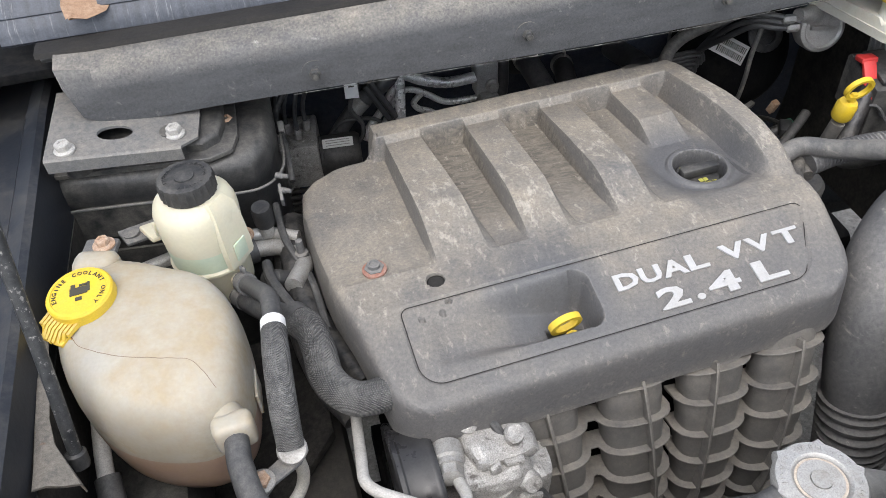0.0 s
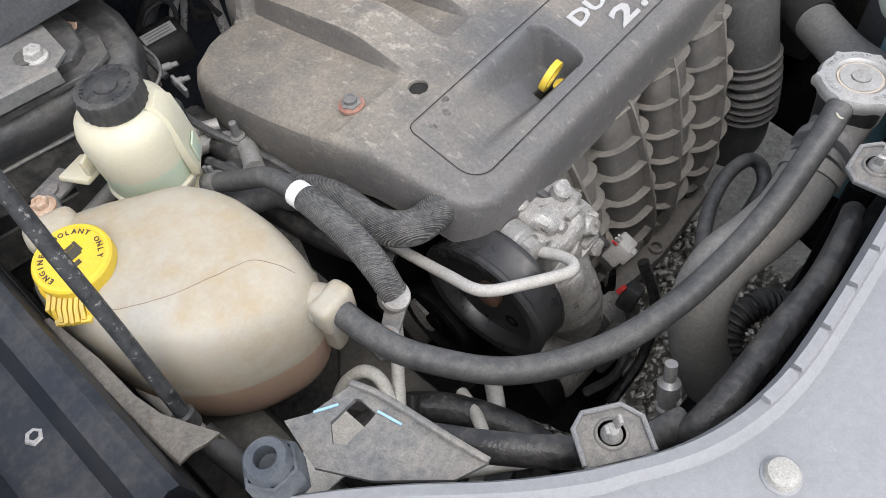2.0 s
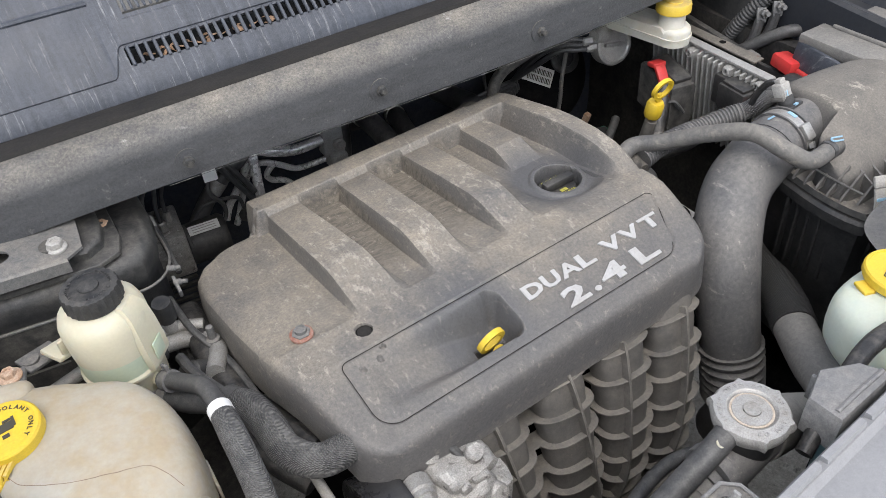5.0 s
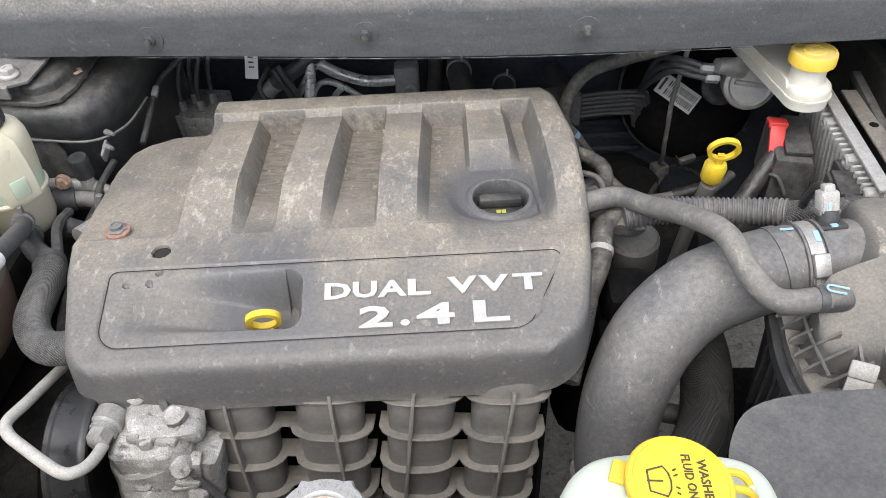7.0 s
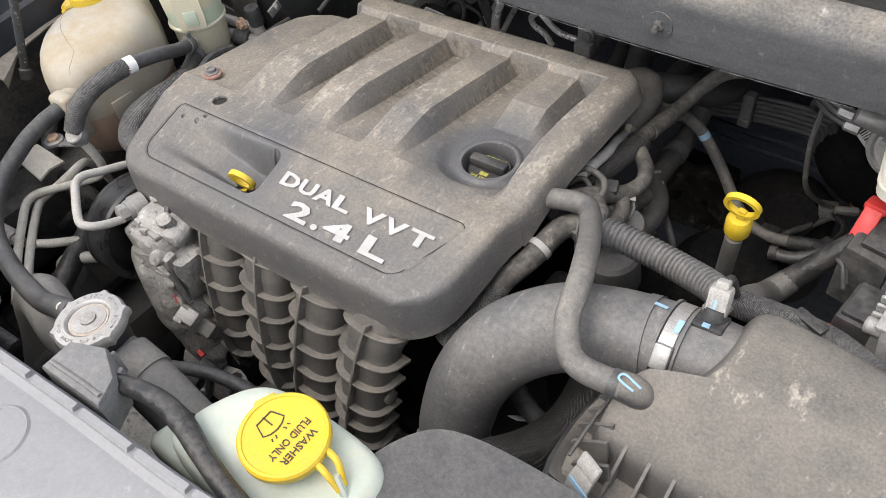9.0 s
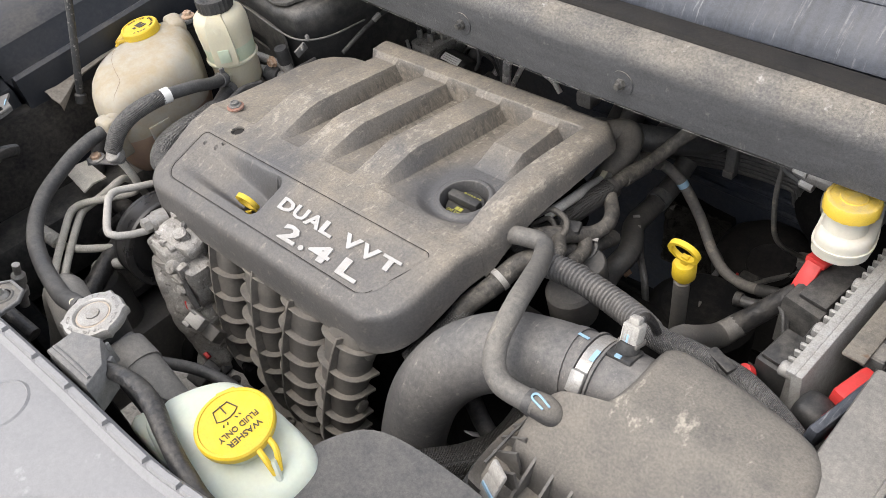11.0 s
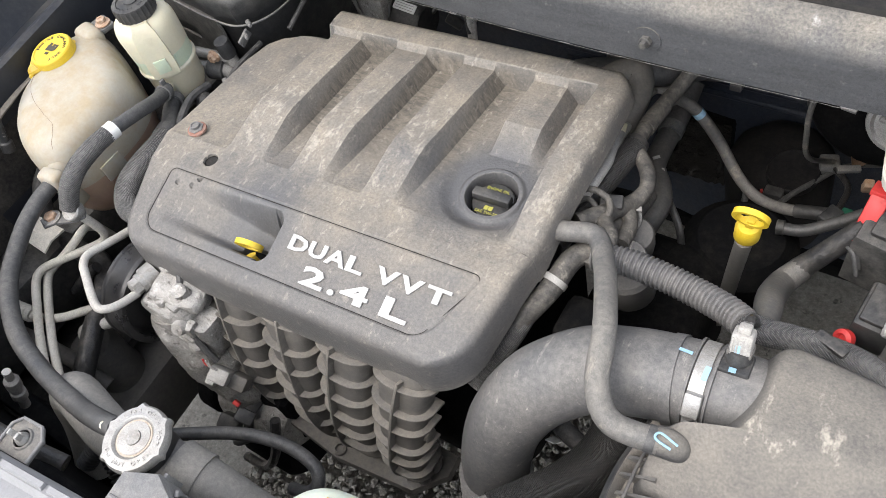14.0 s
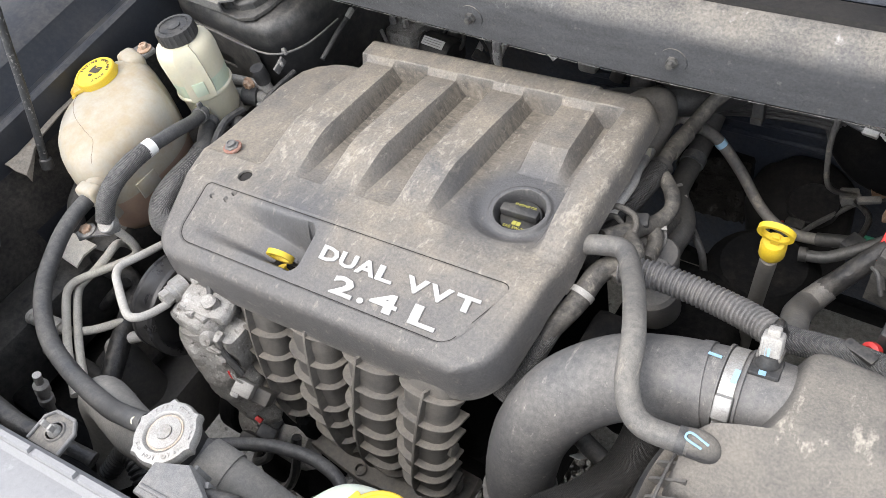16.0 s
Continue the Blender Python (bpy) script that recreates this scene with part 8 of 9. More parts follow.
def flow_sensor():
    t = thing("air_flow_sensor", (0.438, 0.03, 0.925), "pale grey air flow sensor plug with blue paint on the duct", "sensor")
    part("base", block((0.4385, 0.026, 0.938), (0.026, 0.026, 0.006), 0.002, (-18, -4, 4)), M_black, t)
    part("body", lathe([(0.010, 0), (0.011, 0.006), (0.009, 0.014)], (0.4385, 0.028, 0.936), (-0.05, 0.45, 1), 18), M_black, t)
    part("plug", block((0.437, 0.040, 0.954), (0.018, 0.017, 0.022), 0.003, (-26, -4, 4)), M_clip, t)
    part("plug_latch", block((0.436, 0.045, 0.966), (0.011, 0.010, 0.008), 0.002, (-26, -4, 4)), M_clip, t)
    for k in range(4):
        part("plug_rib", block((0.4305 + 0.0042 * k, 0.0318 + 0.0004 * k, 0.9560), (0.0016, 0.0025, 0.017), 0.0005, (-26, -4, 4)), M_clip, t)
    part("plug_skirt", block((0.4375, 0.0375, 0.9445), (0.021, 0.020, 0.006), 0.002, (-26, -4, 4)), M_mani, t)
    part("lock_tab", block((0.4365, 0.0500, 0.9600), (0.008, 0.004, 0.012), 0.001, (-26, -4, 4)), M_bracket, t)
    part("paint", block((0.436, 0.0300, 0.952), (0.004, 0.0012, 0.013), 0, (-26, -4, 4)), M_blue, t)
    part("base_paint", block((0.438, 0.016, 0.9445), (0.006, 0.004, 0.002), 0, (-18, -4, 4)), M_blue, t)
    part("wire", tube([(0.436, 0.050, 0.962), (0.436, 0.062, 0.955), (0.436, 0.074, 0.935), (0.438, 0.082, 0.912)], 0.0045, 10), M_tape, t)


flow_sensor()


def transmission_dipstick():
    t = thing("transmission_dipstick", (0.385, 0.215, 0.70), "yellow transmission dipstick handle on a pale metal tube", "dipstick")
    part("tube", tube([(0.370, 0.245, 0.60), (0.380, 0.228, 0.75), (0.388, 0.212, 0.845)], 0.0095, 14), M_mani, t)
    part("stopper", lathe([(0.0115, 0), (0.0135, 0.004), (0.0135, 0.022), (0.011, 0.027), (0.006, 0.028)], (0.389, 0.2125, 0.852), (0.05, -0.15, 1), 22), M_yellow, t)
    part("stem", block((0.3915, 0.206, 0.885), (0.008, 0.006, 0.016), 0.001, (8, 5, 0)), M_yellow, t)
    part("handle", ring_handle((0.392, 0.201, 0.902), (0.0, -0.96, -0.28), (0.0, -0.28, 0.96), 0.0188, 0.0045, 0.0032), M_yellow, t)


transmission_dipstick()


def jump_post():
    t = thing("jump_start_post", (0.50, 0.28, 0.77), "black junction box with a red lift cover", "junction box")
    part("box", prism([(0.484, 0.262), (0.530, 0.254), (0.540, 0.335), (0.494, 0.345)], 0.765, 0.842, 0.006, 2, slope=(0.0, 0.18)), M_black, t)
    part("red_cover", both(block((0.4915, 0.290, 0.8455), (0.019, 0.007, 0.048), 0.002, (-39, 0, -8)), block((0.495, 0.312, 0.864), (0.024, 0.020, 0.008), 0.002, (-10, 0, -8)), block((0.4885, 0.2735, 0.8270), (0.021, 0.010, 0.014), 0.003, (-39, 0, -8))), M_red, t, "bright red plastic cover")
    part("box_lid", block((0.518, 0.300, 0.852), (0.034, 0.070, 0.008), 0.003, (10, 0, -8)), M_black, t)
    t = thing("computer_connector", (0.526, 0.165, 0.82), "black connector block with a red lock", "connector")
    part("block", block((0.530, 0.172, 0.850), (0.035, 0.055, 0.040), 0.004, (0, 0, -6)), M_black, t)
    part("lid", block((0.530, 0.172, 0.872), (0.028, 0.045, 0.006), 0.002, (0, 0, -6)), M_black, t)
    part("red_lock", lathe([(0.009, 0), (0.010, 0.003), (0.010, 0.008), (0.006, 0.010), (0.004, 0.007), (0, 0.007)], (0.512, 0.138, 0.852), (-0.5, -0.6, 0.5), 18), M_red, t)
    part("socket", block((0.548, 0.21, 0.845), (0.03, 0.03, 0.05), 0.004), M_black, t)


jump_post()


def control_unit():
    t = thing("engine_computer", (0.57, 0.24, 0.72), "finned pale aluminium engine computer standing on edge", "control unit")
    m = Matrix.Translation((0.566, 0.258, 0.812)) @ Matrix.Rotation(radians(-2), 4, "Z") @ Matrix.Rotation(radians(-6), 4, "Y")
    part("case", moved(block((0.002, 0, 0), (0.012, 0.250, 0.160), 0.003), m), M_fin, t)
    for i in range(21):
        y = -0.112 + 0.0112 * i
        part("fin", moved(block((-0.0105, y, -0.002), (0.016, 0.0040, 0.150), 0.0012, seg=1), m), M_fin, t)
    part("top_flange", moved(block((-0.004, 0, 0.0785), (0.010, 0.250, 0.005), 0.0015), m), M_fin, t)
    for y in (-0.112, -0.05, 0.03, 0.112):
        part("corner_boss", moved(lathe([(0.008, -0.012), (0.008, 0.006), (0.006, 0.008), (0.004, 0.008), (0.0035, 0.003)], (-0.012, y, 0.066), (-1, 0, 0.1), 16), m), M_fin, t)
    t = thing("computer_tray", (0.59, 0.26, 0.80), "dusty tan steel bracket plate behind the computer", "bracket")
    part("tray_edge", block((0.602, 0.290, 0.884), (0.012, 0.17, 0.020), 0.003, (6, 0, -2)), M_tower, t)
    part("top_plate", block((0.587, 0.265, 0.889), (0.022, 0.160, 0.004), 0.0015, (0, 0, -2)), M_flange, t)
    # flat near-black disc on the plate, a hole's shade in colour only
    part("plate_hole_shade", lathe([(0.0055, 0), (0.0055, 0.0004), (0, 0.0004)], (0.588, 0.262, 0.8912), seg=16), M_dark, t)
    part("folded_end", block((0.598, 0.212, 0.886), (0.020, 0.020, 0.003), 0.001, (6, 0, -2)), M_bracket, t)
    part("folded_tab", block((0.598, 0.202, 0.876), (0.020, 0.003, 0.020), 0.001, (6, 0, -2)), M_bracket, t)
    part("tray_wall", block((0.606, 0.20, 0.80), (0.008, 0.30, 0.15), 0.002, (0, 0, -3)), M_black, t)
    part("end_moulding", block((0.580, 0.118, 0.855), (0.034, 0.036, 0.075), 0.012, (0, 8, -6), 3), M_black, t)
    t = thing("fuse_box_cables", (0.64, 0.26, 0.80), "black cables with two bolted lugs behind the computer", "wiring")
    for x, y, z in ((0.640, 0.238, 0.930), (0.655, 0.222, 0.942)):
        part("lug", block((x, y, z), (0.016, 0.006, 0.024), 0.002, (-20, 0, -30)), M_bracket, t)
        part("lug_nut", lathe([(0.007, 0), (0.007, 0.008), (0.004, 0.010), (0.004, 0.018)], (x, y - 0.003, z + 0.004), (-0.4, -0.8, 0.3), 6), M_bracket, t)
        part("cable", tube([(x, y, z - 0.006), (x - 0.005, y + 0.004, z - 0.04), (x - 0.012, y + 0.02, z - 0.08)], 0.008, 10), M_rubber, t)
    part("ribbed_conduit", tube([(0.640, 0.30, 0.86), (0.640, 0.275, 0.905), (0.650, 0.25, 0.945), (0.67, 0.22, 0.98)], 0.012, 12, wave=(0.006, 0.0012)), M_rubber, t)
    part("cable", tube([(0.62, 0.25, 0.87), (0.64, 0.215, 0.90), (0.66, 0.19, 0.915), (0.69, 0.175, 0.91)], 0.010, 12), M_rubber, t)
    part("back_box", block((0.70, 0.33, 0.88), (0.10, 0.16, 0.16), 0.012, (0, 0, -10)), M_black, t)


control_unit()


def brake_reservoir():
    c = Vector((0.511, 0.306, 0.0))
    t = thing("brake_fluid_reservoir", (0.51, 0.32, 0.90), "white brake fluid reservoir with a dirty yellow cap", "fluid reservoir")
    part("neck", lathe([(0.024, 0.926), (0.0205, 0.934), (0.0205, 0.956)], c, seg=30), M_white, t)
    outline = [(0.523, 0.277), (0.538, 0.290), (0.541, 0.312), (0.528, 0.360), (0.516, 0.410), (0.506, 0.452), (0.470, 0.452), (0.462, 0.436), (0.474, 0.370), (0.484, 0.315), (0.490, 0.286), (0.504, 0.276)]
    bowl = prism([(p.x, p.y) for p in spline([(x, y, 0) for x, y in outline], 4, True)], 0.902, 0.931, 0.009, 3)
    part("bowl", bowl, M_white, t)
    part("bowl_seam", prism([(p.x, p.y) for p in spline([(x, y, 0) for x, y in swell(outline, 0.002)], 4, True)], 0.913, 0.916, 0.0), M_white, t)
    cap = part("reservoir_cap", lathe([(0.0240, 0.952), (0.0275, 0.954), (0.0275, 0.966), (0.0260, 0.969), (0.0225, 0.9695), (0.0220, 0.9685), (0.0135, 0.9685), (0.013, 0.970), (0.006, 0.970), (0.0055, 0.9685), (0, 0.9685)], c, seg=44, knurl=0.0007), M_yellow_dirty, t, "yellow cap, its top dirty")
    part("hexagon_mark", lathe([(0.0125, 0.9698), (0.0135, 0.9706), (0.0105, 0.9706), (0.0105, 0.969)], c, seg=8), M_yellow_dirty, cap)
    t = thing("brake_booster", (0.50, 0.50, 0.72), "black brake booster drum against the firewall", "brake booster")
    nrm = Vector((-0.12, -0.85, 0.50)).normalized()
    centre = Vector((0.434, 0.5495, 0.767))
    part("drum", lathe([(0.100, 0), (0.106, 0.012), (0.106, 0.03), (0.096, 0.05), (0.075, 0.064), (0.06, 0.066), (0, 0.066)], centre + Vector((0.02, 0, 0.0)) - nrm * 0.0650, nrm, 48), M_dark, t)
    part("rim_band", lathe([(0.1062, 0.012), (0.1095, 0.014), (0.1095, 0.021), (0.1062, 0.023)], centre + Vector((0.02, 0, 0.0)) - nrm * 0.0650, nrm, 48), M_tower, t, "crimped steel rim")
    part("hub_step", lathe([(0.030, 0.066), (0.030, 0.070), (0.027, 0.072), (0.018, 0.072), (0.018, 0.066)], centre + Vector((0.065, 0.0, 0.012)) - nrm * 0.0650, nrm, 28), M_tower, t)
    lx = Vector((0.8075, -0.3796, -0.4515)).normalized()
    ly = nrm.cross(lx).normalized()
    tag_m = Matrix.Translation(centre) @ Matrix((lx, ly, nrm)).transposed().to_4x4()
    t2 = thing("barcode_label", centre, "white printed label with barcode stripes on the brake booster", "label")
    part("paper", moved(block((0, 0, 0.0004), (0.068, 0.034, 0.001), 0), tag_m), M_label, t2)
    for row in (-0.0075, 0.0065):
        for i in range(15):
            part("stripe", moved(block((-0.018 + 0.0034 * i, row, 0.0012), (0.0013 if i % 3 else 0.0022, 0.0105, 0.0006), 0), tag_m), M_ink, t2)
    part("print_bar", moved(block((-0.028, 0.0, 0.0012), (0.004, 0.022, 0.0006), 0), tag_m), M_ink, t2)
    t = thing("booster_valve", (0.49, 0.43, 0.84), "dull aluminium vacuum canister with hoses", "valve")
    part("canister", lathe([(0.030, -0.03), (0.035, -0.02), (0.036, 0.0), (0.034, 0.004), (0.029, 0.006), (0.026, 0.003), (0, 0.003)], (0.485, 0.405, 0.866), (-0.12, -0.95, 0.25), 36), M_cap, t, "dull aluminium cup")
    part("ridge", block((0.486, 0.402, 0.868), (0.046, 0.006, 0.007), 0.002, (0, 10, 0)), M_cap, t)
    part("stub", tube([(0.470, 0.412, 0.888), (0.448, 0.402, 0.896), (0.432, 0.398, 0.900)], [0.015, 0.012, 0.010], 14), M_cap, t)
    part("pipe_nut", lathe([(0.007, 0), (0.007, 0.016), (0.005, 0.018)], (0.440, 0.402, 0.878), (-1, 0.1, 0.05), 6), M_steel, t)
    part("pipe_nut", lathe([(0.007, 0), (0.007, 0.016), (0.005, 0.018)], (0.430, 0.402, 0.893), (-1, 0.1, 0.05), 6), M_steel, t)
    for k in range(3):
        part("hose", tube([(0.425, 0.404, 0.878 + 0.007 * k), (0.405, 0.41, 0.880 + 0.009 * k), (0.385, 0.43, 0.876 + 0.009 * k), (0.372, 0.47, 0.84 + 0.015 * k), (0.372, 0.54, 0.78)], 0.0048, 8), M_rubber, t)
    part("thin_wire", tube([(0.398, 0.42, 0.93), (0.394, 0.42, 0.885), (0.390, 0.425, 0.829), (0.392, 0.43, 0.785), (0.395, 0.44, 0.745), (0.402, 0.459, 0.712), (0.412, 0.50, 0.668), (0.430, 0.53, 0.640)], 0.0036, 8), M_breather, t)


brake_reservoir()


def battery():
    t = thing("battery", (0.70, 0.08, 0.70), "grey-topped car battery with a red terminal cover", "battery")
    part("case", block((0.705, 0.068, 0.82), (0.185, 0.155, 0.20), 0.006), M_black, t)
    part("top", block((0.705, 0.068, 0.931), (0.188, 0.158, 0.022), 0.005), M_hose, t)
    part("top_step", block((0.725, 0.068, 0.944), (0.130, 0.120, 0.006), 0.003), M_hose, t)
    part("side_cover", block((0.604, 0.105, 0.905), (0.010, 0.085, 0.050), 0.004, (0, 8, -12)), M_cowl, t, "blue-grey plastic side shield")
    part("terminal_cover", both(block((0.606, 0.150, 0.892), (0.030, 0.046, 0.022), 0.005, (0, 6, -14)), block((0.604, 0.116, 0.884), (0.022, 0.028, 0.018), 0.004, (0, 6, -14))), M_red, t, "red plastic terminal cover")
    part("cable", tube([(0.604, 0.106, 0.880), (0.602, 0.088, 0.872), (0.600, 0.070, 0.860), (0.606, 0.045, 0.846)], 0.009, 12), M_tape, t)
    part("red_sleeve", tube([(0.604, 0.112, 0.882), (0.603, 0.096, 0.876)], 0.0098, 12), M_red, t)


battery()


def snorkel():
    t = thing("headlamp_housing_cover", (0.36, -0.25, 0.80), "smooth black plastic cover in front of the air filter box", "cover")
    plan = [(0.304, -0.325), (0.302, -0.255), (0.310, -0.214), (0.332, -0.192), (0.40, -0.183), (0.46, -0.185), (0.485, -0.21), (0.49, -0.26), (0.485, -0.325), (0.40, -0.33)]

    def ring(z, g):
        return [Vector((p.x, p.y, z)) for p in spline([(x, y, 0) for x, y in swell(plan, g)], 5, True)]

    part("cover", skin([ring(0.74, 0.0), ring(0.895, 0.0), ring(0.912, -0.002), ring(0.921, -0.007), ring(0.926, -0.014), ring(0.928, -0.022)]), M_snorkel, t)
    part("edge_lip", skin([ring(0.8925, 0.0004), ring(0.8930, 0.0022), ring(0.8965, 0.0022), ring(0.8970, 0.0004)]), M_snorkel, t)


snorkel()


# ---- back: hydraulic unit, pipes, hoses under the cowl ----
def back_things():
    t = thing("brake_hydraulic_unit", (-0.295, 0.47, 0.72), "grey aluminium brake hydraulic block with black motor", "hydraulic unit")
    part("valve_block", block((-0.300, 0.465, 0.795), (0.075, 0.085, 0.075), 0.004, (0, 0, -6)), M_alu, t)
    part("motor", lathe([(0.030, 0), (0.032, 0.004), (0.032, 0.06), (0.028, 0.066), (0, 0.066)], (-0.268, 0.455, 0.785), (1, -0.1, 0), 28), M_black, t)
    part("label", block((-0.236, 0.440, 0.8155), (0.046, 0.015, 0.001), 0.0, (28, 0, -6)), M_label, t)
    for k in range(3):
        part("print", block((-0.236, 0.4395 + 0.0036 * (k - 1), 0.8163 + 0.0019 * (k - 1)), (0.036, 0.0008, 0.001), 0.0, (28, 0, -6)), M_clip, t)
    part("motor_strap", tube([(-0.262, 0.424, 0.800), (-0.262, 0.438, 0.8185), (-0.262, 0.456, 0.8195)], 0.0025, 8), M_rubber, t)
    for k in range(6):
        part("coil_rib", block((-0.300, 0.424, 0.752 - 0.012 * k), (0.060, 0.006, 0.005), 0.001, (0, 0, -6)), M_black, t)
    part("stay_plate", block((-0.318, 0.418, 0.800), (0.004, 0.006, 0.085), 0.001, (8, 0, -6)), M_steel, t)
    for k in range(2):
        part("stud", lathe([(0.005, 0), (0.005, 0.014), (0.003, 0.015), (0.003, 0.024)], (-0.352, 0.412, 0.792 - 0.02 * k), (-0.3, -1, 0.1), 10), M_steel, t)
    part("electronics", block((-0.350, 0.465, 0.785), (0.035, 0.095, 0.095), 0.004, (0, 0, -6)), M_black, t)
    for k in range(4):
        x = -0.318 + 0.014 * k
        part("brake_pipe", tube([(x, 0.445 + 0.02 * (k % 2), 0.83), (x, 0.447 + 0.02 * (k % 2), 0.87), (x + 0.01, 0.46, 0.91), (x + 0.02, 0.52, 0.95), (x + 0.03, 0.60, 0.96)], 0.0032, 8), M_rubber, t)
        part("pipe_nut", lathe([(0.006, 0), (0.006, 0.014), (0.004, 0.016)], (x, 0.445 + 0.02 * (k % 2), 0.832), seg=6), M_steel, t)
    t.matrix_basis = Matrix.Translation((-0.016, 0.036, -0.034)) @ t.matrix_basis
    t = thing("grounding_wires", (-0.37, 0.44, 0.84), "thin black wires with a pale clip near the tower", "wiring")
    part("wire", tube([(-0.325, 0.30, 0.86), (-0.325, 0.36, 0.88), (-0.33, 0.42, 0.885), (-0.30, 0.48, 0.90), (-0.26, 0.54, 0.93)], 0.004, 8), M_rubber, t)
    part("clip", block((-0.326, 0.385, 0.886), (0.008, 0.018, 0.008), 0.002, (20, 0, 0)), M_clip, t)
    setting("tower_side_panel", block((-0.36, 0.56, 0.80), (0.07, 0.10, 0.40), 0.02), M_tower, "dark painted panel between tower and firewall", "panel")
    t = thing("refrigerant_pipes", (-0.08, 0.53, 0.75), "bright aluminium refrigerant pipes at the firewall", "pipe")
    part("main_pipe", tube([(-0.150, 0.500, 0.69), (-0.149, 0.506, 0.74), (-0.1467, 0.512, 0.787), (-0.1407, 0.526, 0.833), (-0.137, 0.55, 0.90), (-0.135, 0.60, 0.96)], 0.0080, 16), M_acpipe, t)
    part("cross_pipe", tube([(-0.165, 0.560, 0.862), (-0.140, 0.556, 0.838), (-0.120, 0.555, 0.823), (-0.098, 0.555, 0.811), (-0.061, 0.555, 0.799), (-0.020, 0.555, 0.799), (-0.005, 0.555, 0.799)], 0.0088, 16), M_acpipe, t)
    part("riser", tube([(-0.098, 0.600, 0.95), (-0.098, 0.585, 0.88), (-0.096, 0.575, 0.83)], 0.0085, 14), M_acpipe, t)
    part("thin_pipe", tube([(-0.186, 0.56, 0.700), (-0.172, 0.562, 0.728), (-0.155, 0.565, 0.762), (-0.139, 0.565, 0.789), (-0.122, 0.565, 0.793), (-0.104, 0.565, 0.786), (-0.088, 0.565, 0.775), (-0.061, 0.565, 0.757), (-0.018, 0.565, 0.754), (-0.002, 0.562, 0.757)], 0.0052, 12), M_acpipe, t)
    part("fork", tube([(-0.099, 0.565, 0.783), (-0.112, 0.565, 0.772), (-0.115, 0.565, 0.764), (-0.107, 0.565, 0.753), (-0.089, 0.565, 0.745), (-0.072, 0.563, 0.728)], 0.0050, 12), M_acpipe, t)
    part("block_joint", both(block((0.004, 0.560, 0.795), (0.038, 0.030, 0.060), 0.005), block((0.004, 0.545, 0.76), (0.032, 0.034, 0.03), 0.006)), M_fin, t)
    part("block_bolt", lathe([(0.011, 0), (0.011, 0.006), (0.007, 0.007), (0.007, 0.012), (0, 0.012)], (0.010, 0.543, 0.786), (0, -1, 0.2), 14), M_steel, t)
    t = thing("hose_bundle", (-0.21, 0.52, 0.78), "black hoses and wires behind the engine", "hose")
    part("thick_hose", tube([(-0.275, 0.50, 0.715), (-0.256, 0.525, 0.748), (-0.231, 0.53, 0.780), (-0.202, 0.53, 0.810), (-0.163, 0.53, 0.836), (-0.120, 0.54, 0.865)], 0.0125, 16), M_rubber, t)
    part("hose_ferrule", tube([(-0.214, 0.53, 0.798), (-0.198, 0.53, 0.8125)], 0.0137, 16), M_steel, t)
    part("metal_line", tube([(-0.205, 0.535, 0.735), (-0.194, 0.54, 0.754), (-0.175, 0.54, 0.777), (-0.145, 0.54, 0.822), (-0.120, 0.55, 0.86)], 0.0062, 12), M_acpipe, t)
    part("wire_loop", tube([(-0.262, 0.515, 0.765), (-0.238, 0.512, 0.792), (-0.205, 0.51, 0.792), (-0.182, 0.512, 0.782), (-0.176, 0.52, 0.752)], 0.0030, 8), M_rubber, t)
    part("wire_loop", tube([(-0.245, 0.505, 0.745), (-0.215, 0.50, 0.762), (-0.208, 0.505, 0.785), (-0.222, 0.515, 0.812), (-0.205, 0.53, 0.842)], 0.0035, 8), M_rubber, t)
    part("wire", tube([(-0.196, 0.515, 0.845), (-0.176, 0.512, 0.805), (-0.160, 0.510, 0.770), (-0.150, 0.500, 0.735)], 0.0050, 8), M_rubber, t)
    part("wire", tube([(-0.188, 0.515, 0.850), (-0.168, 0.512, 0.812), (-0.155, 0.508, 0.785)], 0.0050, 8), M_rubber, t)
    part("wire_plug", block((-0.176, 0.500, 0.752), (0.030, 0.016, 0.014), 0.003, (20, 35, 10)), M_black, t)
    part("far_hose", tube([(0.03, 0.58, 0.70), (0.045, 0.60, 0.76), (0.05, 0.62, 0.83)], 0.012, 12), M_rubber, t)
    t = thing("paper_tag", (-0.222, 0.50, 0.87), "small white printed tag hanging on a wire", "tag")
    part("tag", block((-0.218, 0.490, 0.868), (0.020, 0.001, 0.042), 0, (-25, 0, -8)), M_label, t)
    for k in range(4):
        part("print", block((-0.218, 0.4885 + 0.0018 * (k - 1.5) , 0.868 + 0.007 * (k - 1.5)), (0.008, 0.0012, 0.002), 0, (-25, 0, -8)), M_ink, t)
    t = thing("firewall_hose", (0.09, 0.58, 0.76), "black heater hose with a spring clamp at the firewall", "hose")
    part("grommet", lathe([(0.045, 0), (0.045, 0.012), (0.036, 0.016), (0, 0.016)], (0.085, 0.638, 0.79), (0, -1, 0.1), 28), M_black, t)
    part("hose", tube([(0.085, 0.625, 0.79), (0.088, 0.58, 0.785), (0.10, 0.53, 0.76), (0.115, 0.48, 0.72)], 0.019, 18), M_rubber, t)
    clamp_at("spring_clamp", (0.0865, 0.600, 0.787), (0, -1, 0.05), 0.0195, M_clip)
    part("second_hose", tube([(0.165, 0.640, 0.742), (0.160, 0.610, 0.748), (0.150, 0.56, 0.745), (0.155, 0.50, 0.72)], 0.0175, 18), M_rubber, t)
